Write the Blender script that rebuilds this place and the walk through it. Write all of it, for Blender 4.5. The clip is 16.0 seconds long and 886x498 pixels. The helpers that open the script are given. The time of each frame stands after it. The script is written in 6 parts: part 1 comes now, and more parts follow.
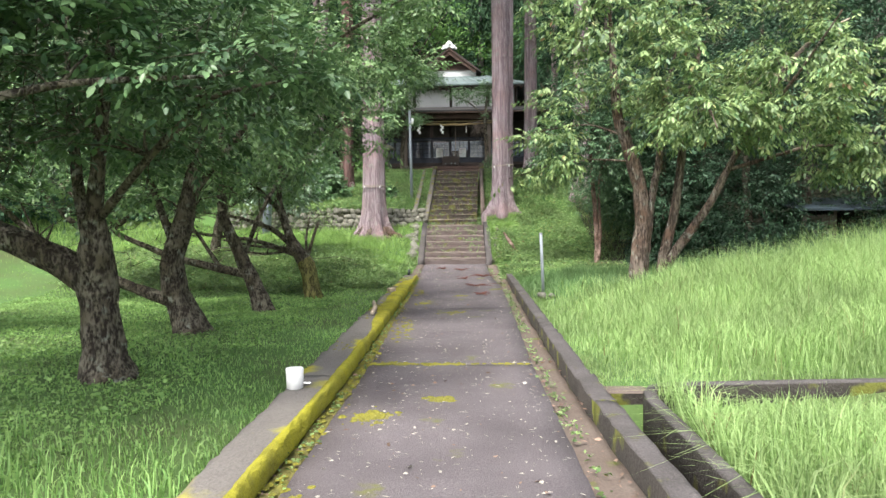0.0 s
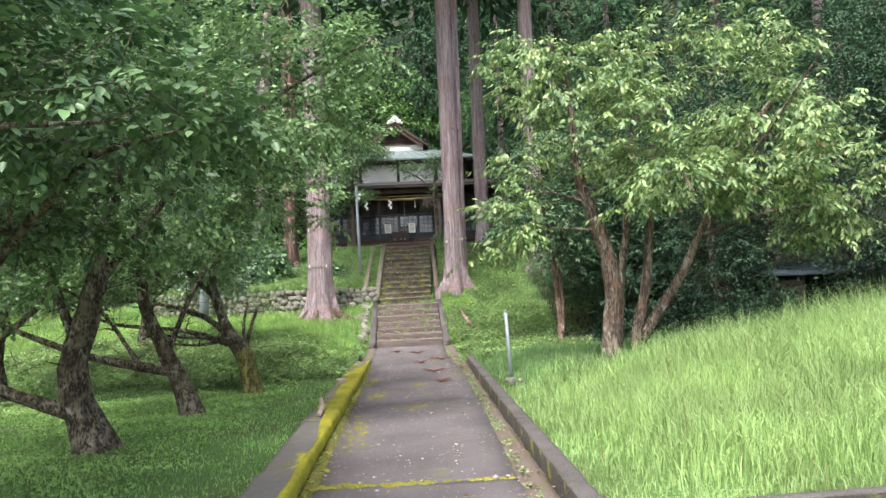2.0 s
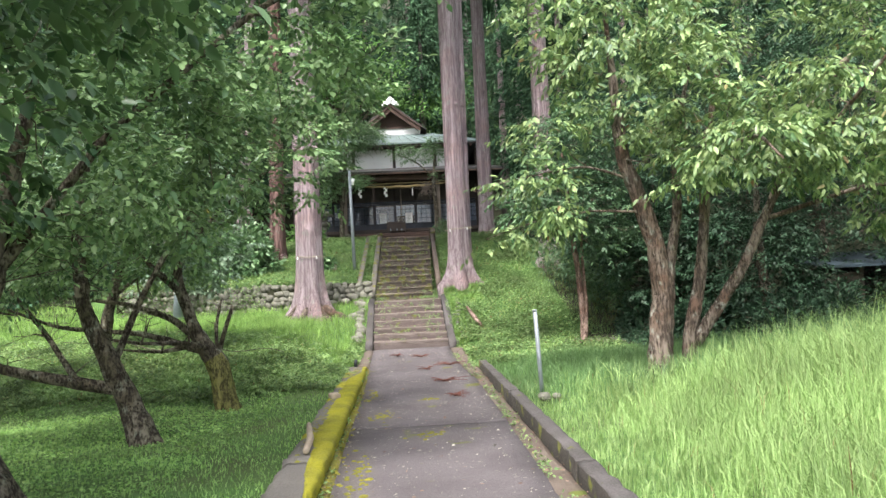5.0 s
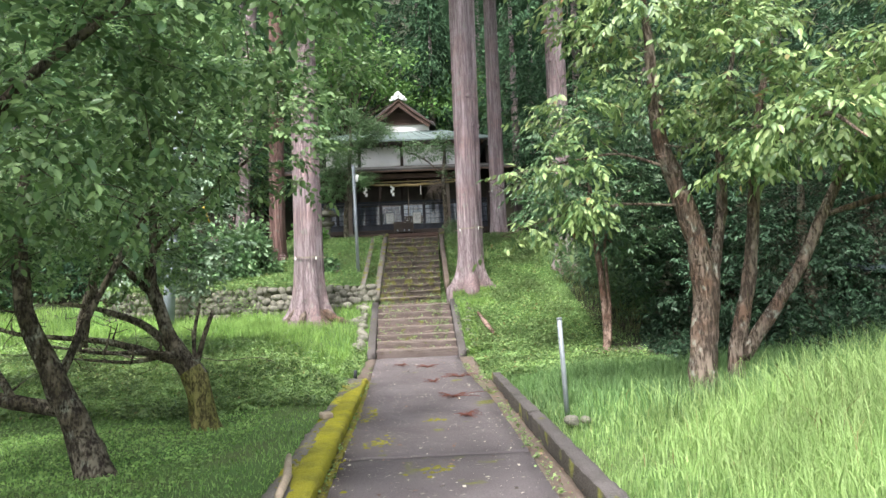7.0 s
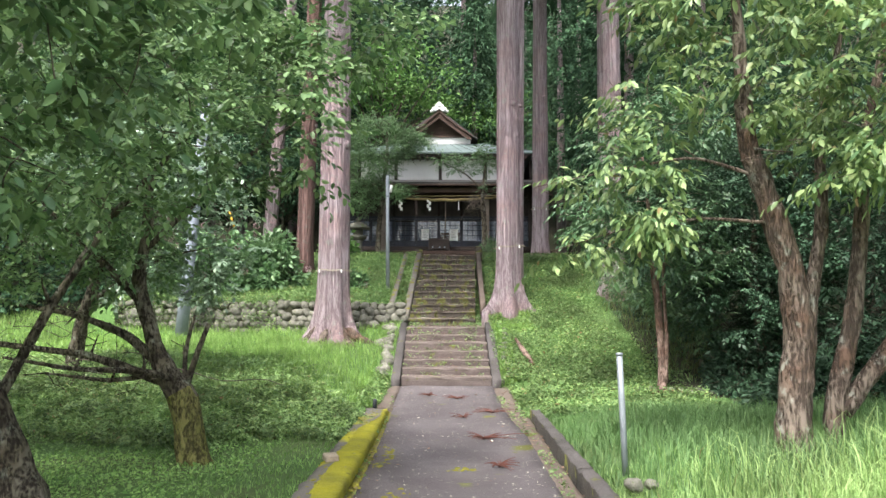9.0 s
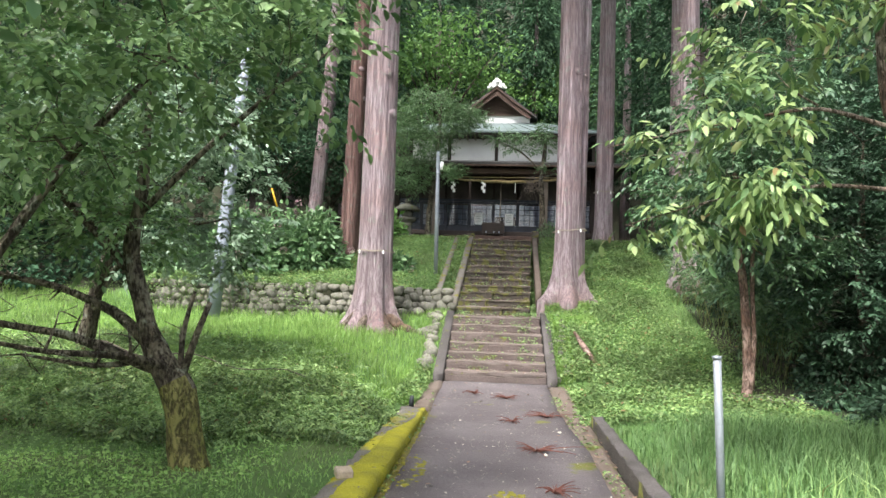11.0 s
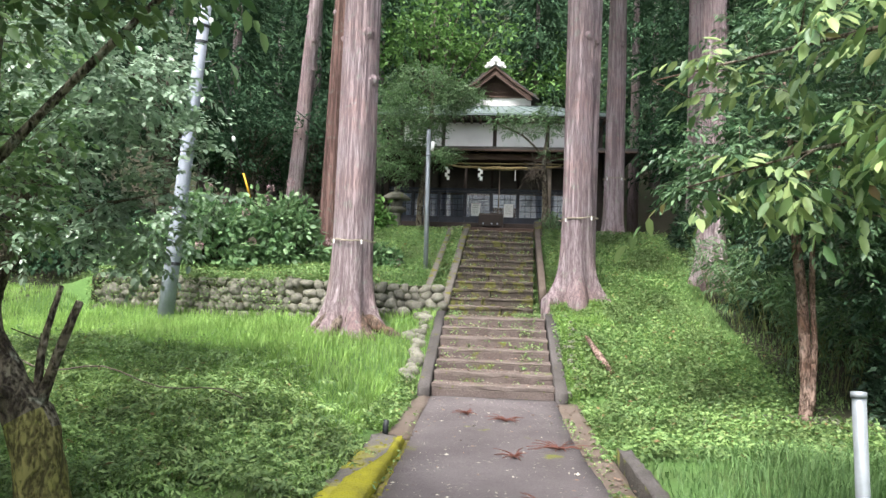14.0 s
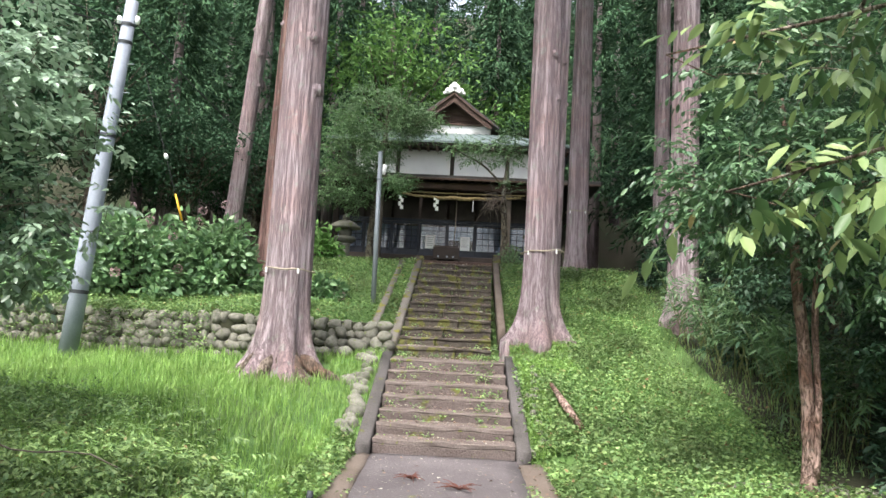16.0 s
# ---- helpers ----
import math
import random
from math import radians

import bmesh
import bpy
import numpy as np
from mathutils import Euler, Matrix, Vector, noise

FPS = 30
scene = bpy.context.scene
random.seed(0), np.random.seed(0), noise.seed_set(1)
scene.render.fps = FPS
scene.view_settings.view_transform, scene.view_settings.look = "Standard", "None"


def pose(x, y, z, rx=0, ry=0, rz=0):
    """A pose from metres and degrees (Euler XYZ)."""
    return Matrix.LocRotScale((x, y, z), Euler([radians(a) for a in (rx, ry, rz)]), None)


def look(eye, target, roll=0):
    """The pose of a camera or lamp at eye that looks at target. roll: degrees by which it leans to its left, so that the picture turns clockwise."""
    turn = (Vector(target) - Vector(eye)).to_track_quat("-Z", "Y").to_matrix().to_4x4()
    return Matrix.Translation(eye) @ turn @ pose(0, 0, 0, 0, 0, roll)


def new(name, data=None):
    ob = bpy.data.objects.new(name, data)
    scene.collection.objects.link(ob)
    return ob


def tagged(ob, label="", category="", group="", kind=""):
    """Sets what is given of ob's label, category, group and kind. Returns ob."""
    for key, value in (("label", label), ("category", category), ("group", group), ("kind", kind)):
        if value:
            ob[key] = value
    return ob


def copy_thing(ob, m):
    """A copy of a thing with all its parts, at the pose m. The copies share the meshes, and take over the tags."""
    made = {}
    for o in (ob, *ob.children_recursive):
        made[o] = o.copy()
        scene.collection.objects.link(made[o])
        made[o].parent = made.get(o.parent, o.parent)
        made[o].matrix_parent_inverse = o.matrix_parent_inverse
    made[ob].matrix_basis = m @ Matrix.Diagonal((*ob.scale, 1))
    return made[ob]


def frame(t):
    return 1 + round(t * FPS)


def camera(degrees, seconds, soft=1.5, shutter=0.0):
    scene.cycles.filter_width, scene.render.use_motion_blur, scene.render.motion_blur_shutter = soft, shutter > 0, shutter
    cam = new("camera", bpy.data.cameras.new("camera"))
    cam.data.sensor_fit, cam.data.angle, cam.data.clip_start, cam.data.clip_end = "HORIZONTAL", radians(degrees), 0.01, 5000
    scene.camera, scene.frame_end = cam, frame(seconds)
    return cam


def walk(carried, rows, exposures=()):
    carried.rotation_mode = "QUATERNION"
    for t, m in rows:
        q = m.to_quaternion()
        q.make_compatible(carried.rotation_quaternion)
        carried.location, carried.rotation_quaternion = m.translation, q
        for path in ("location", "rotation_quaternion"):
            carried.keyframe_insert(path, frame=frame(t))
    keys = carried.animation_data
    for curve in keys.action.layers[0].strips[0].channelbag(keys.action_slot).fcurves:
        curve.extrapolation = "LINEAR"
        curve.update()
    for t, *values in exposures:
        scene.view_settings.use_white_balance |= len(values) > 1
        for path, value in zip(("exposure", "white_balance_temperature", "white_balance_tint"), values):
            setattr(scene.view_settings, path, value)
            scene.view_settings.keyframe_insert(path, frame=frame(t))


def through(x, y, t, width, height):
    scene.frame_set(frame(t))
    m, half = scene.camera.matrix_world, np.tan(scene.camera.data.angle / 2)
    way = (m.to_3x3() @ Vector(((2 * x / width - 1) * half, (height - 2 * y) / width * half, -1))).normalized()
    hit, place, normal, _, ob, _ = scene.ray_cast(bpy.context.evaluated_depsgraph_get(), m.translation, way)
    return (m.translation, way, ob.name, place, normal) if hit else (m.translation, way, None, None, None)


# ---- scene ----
cam = camera(62.9, 16.0)
PATH = [
    (0, (0.379, -0.378, 1.456), (0.288, 1.617, 1.356), -0.7),
    (0.5, (0.337, -0.075, 1.478), (0.287, 1.925, 1.482), -1.0),
    (1, (0.374, 0.268, 1.504), (0.345, 2.268, 1.523), -1.3),
    (1.5, (0.319, 0.616, 1.464), (0.34, 2.615, 1.517), -2.1),
    (2, (0.239, 0.914, 1.506), (0.295, 2.911, 1.611), -2.7),
    (2.5, (0.176, 1.279, 1.537), (0.253, 3.275, 1.65), -2.1),
    (3, (0.081, 1.629, 1.497), (0.182, 3.623, 1.616), -2.1),
    (3.5, (0.034, 2.0, 1.47), (0.178, 3.993, 1.543), -2.5),
    (4, (-0.005, 2.399, 1.504), (0.103, 4.395, 1.572), -2.5),
    (6.5, (-0.054, 4.186, 1.522), (0.012, 6.181, 1.647), -2.7),
    (7, (0.0, 4.538, 1.502), (0.055, 6.535, 1.602), -2.4),
    (7.5, (-0.047, 4.945, 1.523), (-0.01, 6.937, 1.7), -1.8),
    (8, (-0.023, 5.329, 1.521), (-0.158, 7.318, 1.684), -1.5),
    (8.5, (0.012, 5.694, 1.491), (-0.1, 7.685, 1.646), -0.3),
    (9, (0.036, 6.039, 1.493), (-0.01, 8.032, 1.654), 0.2),
    (9.5, (0.104, 6.432, 1.506), (0.046, 8.423, 1.678), 0.7),
    (10, (0.1, 6.822, 1.469), (-0.063, 8.81, 1.624), 1.2),
    (12.5, (0.063, 8.608, 1.422), (-0.148, 10.593, 1.546), 2.1),
    (13, (0.071, 8.946, 1.443), (-0.118, 10.932, 1.586), 1.5),
    (13.5, (0.074, 9.371, 1.434), (-0.093, 11.36, 1.565), 1.7),
    (14, (0.035, 9.724, 1.429), (-0.161, 11.711, 1.555), 2.0),
    (14.5, (-0.017, 10.101, 1.473), (-0.104, 12.093, 1.624), 2.5),
    (15, (-0.057, 10.48, 1.499), (-0.189, 12.467, 1.686), 2.6),
    (15.5, (-0.043, 10.792, 1.476), (-0.165, 12.778, 1.676), 3.2),
    (16, (0.0, 11.138, 1.475), (-0.077, 13.123, 1.705), 3.0),
]
walk(cam, [(t, look(eye, target, roll)) for t, eye, target, roll in PATH], [(0, 2.05), (1.5, 2.12), (3.5, 2.2), (16, 2.23)])

# ---- world, sun, exposure ----
world = bpy.data.worlds.new("overcast_sky")
scene.world = world
world.use_nodes = True
wn = world.node_tree
sky = wn.nodes.new("ShaderNodeTexSky")
sky.sky_type, sky.sun_disc = "NISHITA", False
SUN_EL, SUN_AZ = radians(58), radians(205)
sky.sun_elevation, sky.sun_rotation = SUN_EL, SUN_AZ
sky.air_density, sky.dust_density, sky.ozone_density = 1.0, 4.0, 1.0
hsv = wn.nodes.new("ShaderNodeHueSaturation")
hsv.inputs["Saturation"].default_value = 0.45
wn.links.new(sky.outputs[0], hsv.inputs["Color"])
wn.links.new(hsv.outputs[0], wn.nodes["Background"].inputs[0])
wn.nodes["Background"].inputs[1].default_value = 0.12
sun = new("sun", bpy.data.lights.new("sun", "SUN"))
sun.data.energy, sun.data.angle, sun.data.color = 1.5, radians(20), (1.0, 0.97, 0.93)
sun.matrix_world = look((0, 0, 30), (math.sin(SUN_AZ) * -30 * math.cos(SUN_EL), -math.cos(SUN_AZ) * 30 * math.cos(SUN_EL), 30 - 30 * math.sin(SUN_EL)))

# ---- materials ----
def material(name, base, rough=0.8, scale=8.0, second=None, amount=0.5, fine=60.0, fine_amount=0.3, bump=0.2, bump_scale=None, metal=0.0, stretch=None, spots=None, island=0.0, obj_random=0.0):
    """A surface of two tones: broad stains in noise, fine grain, relief, and spots of a third tone."""
    m = bpy.data.materials.new(name)
    m.use_nodes = True
    n, l = m.node_tree.nodes, m.node_tree.links
    b = n["Principled BSDF"]
    b.inputs["Roughness"].default_value, b.inputs["Metallic"].default_value = rough, metal
    b.inputs["Specular IOR Level"].default_value = 0.3
    co = n.new("ShaderNodeTexCoord")
    src = co.outputs["Object"]
    if stretch:
        mp = n.new("ShaderNodeMapping")
        mp.inputs["Scale"].default_value = stretch
        l.new(src, mp.inputs[0])
        src = mp.outputs[0]

    def tex(s, detail=5):
        t = n.new("ShaderNodeTexNoise")
        t.inputs["Scale"].default_value, t.inputs["Detail"].default_value = s, detail
        l.new(src, t.inputs["Vector"])
        return t.outputs["Fac"]

    def ramp(fac, lo, hi):
        r = n.new("ShaderNodeMapRange")
        r.inputs[1].default_value, r.inputs[2].default_value = lo, hi
        l.new(fac, r.inputs[0])
        return r.outputs[0]

    def mix(fac, a, c, kind="MIX"):
        x = n.new("ShaderNodeMix")
        x.data_type, x.blend_type = "RGBA", kind
        for val, sock in ((fac, x.inputs[0]), (a, x.inputs[6]), (c, x.inputs[7])):
            if isinstance(val, (int, float)):
                sock.default_value = val
            elif isinstance(val, tuple):
                sock.default_value = (*val, 1)
            else:
                l.new(val, sock)
        return x.outputs[2]

    second = second or tuple(c * 0.6 for c in base)
    col = mix(ramp(tex(scale), 0.5 - 0.25 * amount, 0.5 + 0.35), base, second)
    g = tex(fine, 3)
    col = mix(fine_amount, col, mix(ramp(g, 0.3, 0.7), (0.35, 0.35, 0.35), (1, 1, 1)), "MULTIPLY")
    if spots:
        colour, sscale, lo = spots
        col = mix(ramp(tex(sscale, 6), lo, lo + 0.06), col, colour)
    if island or obj_random:
        src2 = n.new("ShaderNodeNewGeometry").outputs["Random Per Island"] if island else n.new("ShaderNodeObjectInfo").outputs["Random"]
        h = n.new("ShaderNodeHueSaturation")
        r = n.new("ShaderNodeMapRange")
        r.inputs[3].default_value, r.inputs[4].default_value = 1 - (island or obj_random), 1 + (island or obj_random)
        l.new(src2, r.inputs[0])
        l.new(r.outputs[0], h.inputs["Value"])
        l.new(col, h.inputs["Color"])
        col = h.outputs[0]
    l.new(col, b.inputs["Base Color"])
    if bump:
        bp = n.new("ShaderNodeBump")
        bp.inputs["Strength"].default_value, bp.inputs["Distance"].default_value = bump, 0.02
        l.new(tex(bump_scale or fine * 0.6, 6), bp.inputs["Height"])
        l.new(bp.outputs[0], b.inputs["Normal"])
    return m


def leaf_material(name, dark, light, rough=0.42, through=0.28, brown=0.0, gloss=0.45, patch=0.3):
    """Leaves: a tone for each leaf, some light coming through."""
    dark, light = (dark[0] * 0.97, dark[1] * 0.93, dark[2] * 1.25), (light[0], light[1] * 0.97, light[2] * 1.3)
    m = bpy.data.materials.new(name)
    m.use_nodes = True
    n, l = m.node_tree.nodes, m.node_tree.links
    b = n["Principled BSDF"]
    geo = n.new("ShaderNodeNewGeometry")
    ramp = n.new("ShaderNodeValToRGB")
    ramp.color_ramp.elements[0].color, ramp.color_ramp.elements[1].color = (*dark, 1), (*light, 1)
    if brown:
        e = ramp.color_ramp.elements.new(1 - brown)
        e.color = (*light, 1)
        ramp.color_ramp.elements[-1].color = (0.21, 0.125, 0.06, 1)
    l.new(geo.outputs["Random Per Island"], ramp.inputs[0])
    co = n.new("ShaderNodeTexCoord")
    noise_tex = n.new("ShaderNodeTexNoise")
    noise_tex.inputs["Scale"].default_value = 1.1
    l.new(co.outputs["Object"], noise_tex.inputs["Vector"])
    h = n.new("ShaderNodeHueSaturation")
    mr = n.new("ShaderNodeMapRange")
    mr.inputs[1].default_value, mr.inputs[2].default_value = 0.3, 0.7
    mr.inputs[3].default_value, mr.inputs[4].default_value = 1 - patch, 1 + patch
    l.new(noise_tex.outputs["Fac"], mr.inputs[0])
    l.new(mr.outputs[0], h.inputs["Value"])
    l.new(ramp.outputs[0], h.inputs["Color"])
    l.new(h.outputs[0], b.inputs["Base Color"])
    b.inputs["Roughness"].default_value = rough
    b.inputs["Specular IOR Level"].default_value = gloss
    tr = n.new("ShaderNodeBsdfTranslucent")
    l.new(h.outputs[0], tr.inputs["Color"])
    mx = n.new("ShaderNodeMixShader")
    mx.inputs[0].default_value = through
    l.new(b.outputs[0], mx.inputs[1])
    l.new(tr.outputs[0], mx.inputs[2])
    l.new(mx.outputs[0], n["Material Output"].inputs[0])
    return m


def bark_material(name, light, dark, broad, fibre, stretch, patch, patch_scale, lichen):
    """Bark: ridges and cracks drawn out along the trunk, patches of another tone, and lichen."""
    m = bpy.data.materials.new(name)
    m.use_nodes = True
    n, l = m.node_tree.nodes, m.node_tree.links
    b = n["Principled BSDF"]
    b.inputs["Roughness"].default_value, b.inputs["Specular IOR Level"].default_value = 0.95, 0.15
    co = n.new("ShaderNodeTexCoord")
    mp = n.new("ShaderNodeMapping")
    mp.inputs["Scale"].default_value = stretch
    l.new(co.outputs["Object"], mp.inputs[0])

    def tex(src, s, detail=4):
        t = n.new("ShaderNodeTexNoise")
        t.inputs["Scale"].default_value, t.inputs["Detail"].default_value = s, detail
        l.new(src, t.inputs["Vector"])
        return t.outputs["Fac"]

    def ramp(fac, lo, hi):
        r = n.new("ShaderNodeMapRange")
        r.inputs[1].default_value, r.inputs[2].default_value = lo, hi
        l.new(fac, r.inputs[0])
        return r.outputs[0]

    def mix(fac, a, c):
        x = n.new("ShaderNodeMix")
        x.data_type = "RGBA"
        l.new(fac, x.inputs[0])
        for val, sock in ((a, x.inputs[6]), (c, x.inputs[7])):
            if isinstance(val, tuple):
                sock.default_value = (*val, 1)
            else:
                l.new(val, sock)
        return x.outputs[2]

    f1, f2 = tex(mp.outputs[0], broad), tex(mp.outputs[0], fibre, 2)
    add = n.new("ShaderNodeMath")
    add.operation = "ADD"
    l.new(f1, add.inputs[0])
    l.new(f2, add.inputs[1])
    ridge = ramp(add.outputs[0], 0.84, 1.12)
    toned = mix(ramp(tex(co.outputs["Object"], patch_scale), 0.46, 0.62), light, patch)
    toned = mix(ramp(tex(co.outputs["Object"], 7.0, 6), 0.58, 0.66), toned, lichen)
    l.new(mix(ridge, dark, toned), b.inputs["Base Color"])
    bp = n.new("ShaderNodeBump")
    bp.inputs["Strength"].default_value, bp.inputs["Distance"].default_value = 0.9, 0.03
    l.new(ridge, bp.inputs["Height"])
    l.new(bp.outputs[0], b.inputs["Normal"])
    return m


M_SOIL = material("lawn_soil", (0.07, 0.14, 0.035), 0.95, 0.8, (0.08, 0.085, 0.035), 0.4, 30, 0.4, 0.5)
M_FOREST = material("forest_floor", (0.035, 0.03, 0.018), 0.95, 0.7, (0.02, 0.035, 0.012), 0.6, 20, 0.4, 0.5)
M_PATH = material("path_concrete", (0.188, 0.163, 0.169), 0.85, 1.2, (0.08, 0.069, 0.071), 0.95, 110, 0.85, 0.7, 130, spots=((0.12, 0.125, 0.025), 1.9, 0.645))
M_GUTTER = material("gutter_concrete", (0.15, 0.12, 0.10), 0.9, 3, (0.09, 0.065, 0.05), 0.8, 70, 0.5, 0.4, spots=((0.09, 0.11, 0.02), 3, 0.62))
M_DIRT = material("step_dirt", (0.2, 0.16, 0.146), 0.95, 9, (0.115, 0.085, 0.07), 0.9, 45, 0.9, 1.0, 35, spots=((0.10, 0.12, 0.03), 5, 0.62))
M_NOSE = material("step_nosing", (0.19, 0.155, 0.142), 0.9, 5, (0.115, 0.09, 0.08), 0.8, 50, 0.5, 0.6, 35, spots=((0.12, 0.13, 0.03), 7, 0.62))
M_STAIRKERB = material("mossy_stair_kerb", (0.20, 0.18, 0.16), 0.95, 5, (0.10, 0.09, 0.07), 0.8, 60, 0.5, 0.8, 40, spots=((0.15, 0.145, 0.02), 5, 0.55))
M_DOOR = material("blue_black_joinery", (0.035, 0.04, 0.056), 0.5, 4, (0.02, 0.022, 0.032), 0.5, 40, 0.3, 0.1)
M_MOSSGUT = material("mossy_gutter", (0.20, 0.19, 0.035), 0.95, 4, (0.09, 0.075, 0.04), 0.7, 60, 0.5, 0.9, 40)
M_ROOF = material("blue_sheet_roof", (0.05, 0.075, 0.095), 0.7, 3, (0.035, 0.045, 0.05), 0.6, 30, 0.3, 0.1)
M_KERB = material("kerb_concrete", (0.125, 0.112, 0.11), 0.9, 2.2, (0.05, 0.045, 0.04), 0.9, 70, 0.75, 0.8, spots=((0.085, 0.088, 0.03), 6, 0.64))
M_KERBSIDE = material("dark_kerb_face", (0.058, 0.05, 0.043), 0.95, 3.5, (0.022, 0.02, 0.017), 0.9, 60, 0.7, 0.8, spots=((0.10, 0.105, 0.02), 2.6, 0.55))
M_MOSSKERB = material("mossy_concrete", (0.17, 0.155, 0.14), 0.95, 1.5, (0.12, 0.11, 0.10), 0.8, 60, 0.4, 0.8, 40, spots=((0.32, 0.30, 0.02), 0.9, 0.54))
M_MOSS = material("moss", (0.37, 0.345, 0.025), 1.0, 3, (0.16, 0.15, 0.03), 0.7, 80, 0.5, 1.0, 60)
M_PATHMOSS = material("thin_moss", (0.27, 0.25, 0.03), 1.0, 4, (0.13, 0.125, 0.03), 0.8, 60, 0.6, 0.9, 50)
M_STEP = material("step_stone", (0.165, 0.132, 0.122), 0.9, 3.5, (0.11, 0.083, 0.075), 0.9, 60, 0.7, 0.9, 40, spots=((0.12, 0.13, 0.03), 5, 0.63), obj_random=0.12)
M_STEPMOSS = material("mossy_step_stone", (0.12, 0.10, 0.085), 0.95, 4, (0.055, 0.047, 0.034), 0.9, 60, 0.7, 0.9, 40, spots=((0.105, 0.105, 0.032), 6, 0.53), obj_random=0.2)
M_STONE = material("field_stone", (0.21, 0.20, 0.17), 0.9, 4, (0.08, 0.085, 0.055), 0.7, 40, 0.5, 0.6, 25, spots=((0.10, 0.12, 0.04), 5, 0.62), obj_random=0.25)
M_CEDAR = bark_material("cedar_bark", (0.385, 0.315, 0.335), (0.19, 0.14, 0.15), 22, 110, (1, 1, 0.04), (0.35, 0.245, 0.245), 0.9, (0.34, 0.32, 0.30))
# redder bark, with the shade on that trunk darkened into its colour
M_REDCEDAR = bark_material("shaded_red_cedar_bark", (0.21, 0.13, 0.115), (0.08, 0.048, 0.043), 16, 70, (1, 1, 0.035), (0.17, 0.10, 0.09), 0.9, (0.2, 0.16, 0.14))
M_BARK = bark_material("plum_bark", (0.17, 0.15, 0.115), (0.032, 0.025, 0.02), 13, 45, (1, 1, 0.45), (0.10, 0.083, 0.058), 3.0, (0.23, 0.235, 0.19))
M_MOSSBARK = bark_material("mossy_bark", (0.20, 0.185, 0.07), (0.065, 0.058, 0.025), 13, 45, (1, 1, 0.45), (0.20, 0.21, 0.035), 1.6, (0.18, 0.18, 0.06))
M_PALEBARK = bark_material("pale_bark", (0.205, 0.165, 0.135), (0.06, 0.045, 0.036), 12, 40, (1, 1, 0.25), (0.15, 0.095, 0.07), 2.2, (0.27, 0.265, 0.225))
M_REDBARK = bark_material("reddish_bark", (0.32, 0.225, 0.19), (0.10, 0.065, 0.052), 14, 45, (1, 1, 0.4), (0.16, 0.09, 0.065), 2.5, (0.2, 0.17, 0.14))
M_WOOD = material("dark_timber", (0.045, 0.032, 0.026), 0.7, 3, (0.022, 0.017, 0.014), 0.6, 40, 0.4, 0.3, stretch=(1, 1, 1))
M_BROWN = material("brown_timber", (0.10, 0.062, 0.048), 0.75, 3, (0.055, 0.034, 0.028), 0.6, 40, 0.4, 0.3)
M_GABLE = material("gable_boards", (0.095, 0.06, 0.055), 0.75, 3, (0.07, 0.04, 0.034), 0.6, 40, 0.4, 0.3)
M_GREYWOOD = material("grey_timber", (0.17, 0.14, 0.115), 0.85, 3, (0.09, 0.07, 0.055), 0.6, 35, 0.5, 0.4)
M_PLASTER = material("white_plaster", (0.80, 0.80, 0.80), 0.9, 1.5, (0.66, 0.66, 0.66), 0.3, 50, 0.08, 0.1)
M_DARKROOF = material("dark_metal_roof", (0.055, 0.052, 0.05), 0.6, 2, (0.035, 0.035, 0.035), 0.6, 20, 0.25, 0.1)
M_COPPER = material("green_copper", (0.165, 0.215, 0.21), 0.5, 2, (0.11, 0.14, 0.14), 0.6, 20, 0.25, 0.15)
M_WHITE = material("white_paint", (0.82, 0.82, 0.82), 0.5, 6, (0.70, 0.70, 0.68), 0.3, 40, 0.08, 0.05)
M_PAPER = material("paper", (0.80, 0.80, 0.78), 0.8, 10, (0.72, 0.72, 0.70), 0.3, 60, 0.06, 0.0)
M_BLIND = material("pale_curtain_sheen", (0.27, 0.31, 0.40), 0.8, 1.4, (0.11, 0.13, 0.18), 0.9, 20, 0.15, 0.0)
M_DIMPANE = material("dim_pane_sheen", (0.14, 0.16, 0.21), 0.9, 1.5, (0.05, 0.06, 0.085), 0.8, 20, 0.2, 0.0)
M_STEEL = material("galvanised_steel", (0.25, 0.275, 0.30), 0.5, 6, (0.18, 0.2, 0.215), 0.6, 40, 0.15, 0.05, metal=0.25)
M_POLE = material("pole_concrete", (0.29, 0.32, 0.38), 0.8, 3, (0.21, 0.23, 0.265), 0.6, 50, 0.25, 0.15)
M_HEMP = material("hemp_cord", (0.40, 0.35, 0.27), 0.9, 12, (0.25, 0.21, 0.15), 0.6, 60, 0.5, 0.6)
M_STRAW = material("straw_rope", (0.34, 0.26, 0.13), 0.9, 12, (0.20, 0.15, 0.07), 0.6, 60, 0.5, 0.8)
M_WIRE = material("black_cable", (0.02, 0.02, 0.022), 0.6, 10, None, 0.5, 50, 0.2, 0.0)
M_YELLOW = material("yellow_plastic", (0.62, 0.36, 0.03), 0.5, 6, (0.45, 0.25, 0.02), 0.4, 40, 0.15, 0.0)
M_STICK = material("bare_wood", (0.40, 0.33, 0.25), 0.85, 8, (0.26, 0.2, 0.15), 0.6, 50, 0.4, 0.4)
M_DEAD = material("dead_twig", (0.16, 0.06, 0.045), 0.9, 8, (0.09, 0.04, 0.03), 0.6, 50, 0.4, 0.3)
M_CANE = material("bamboo_cane", (0.16, 0.19, 0.07), 0.6, 8, (0.12, 0.11, 0.05), 0.5, 40, 0.2, 0.0)
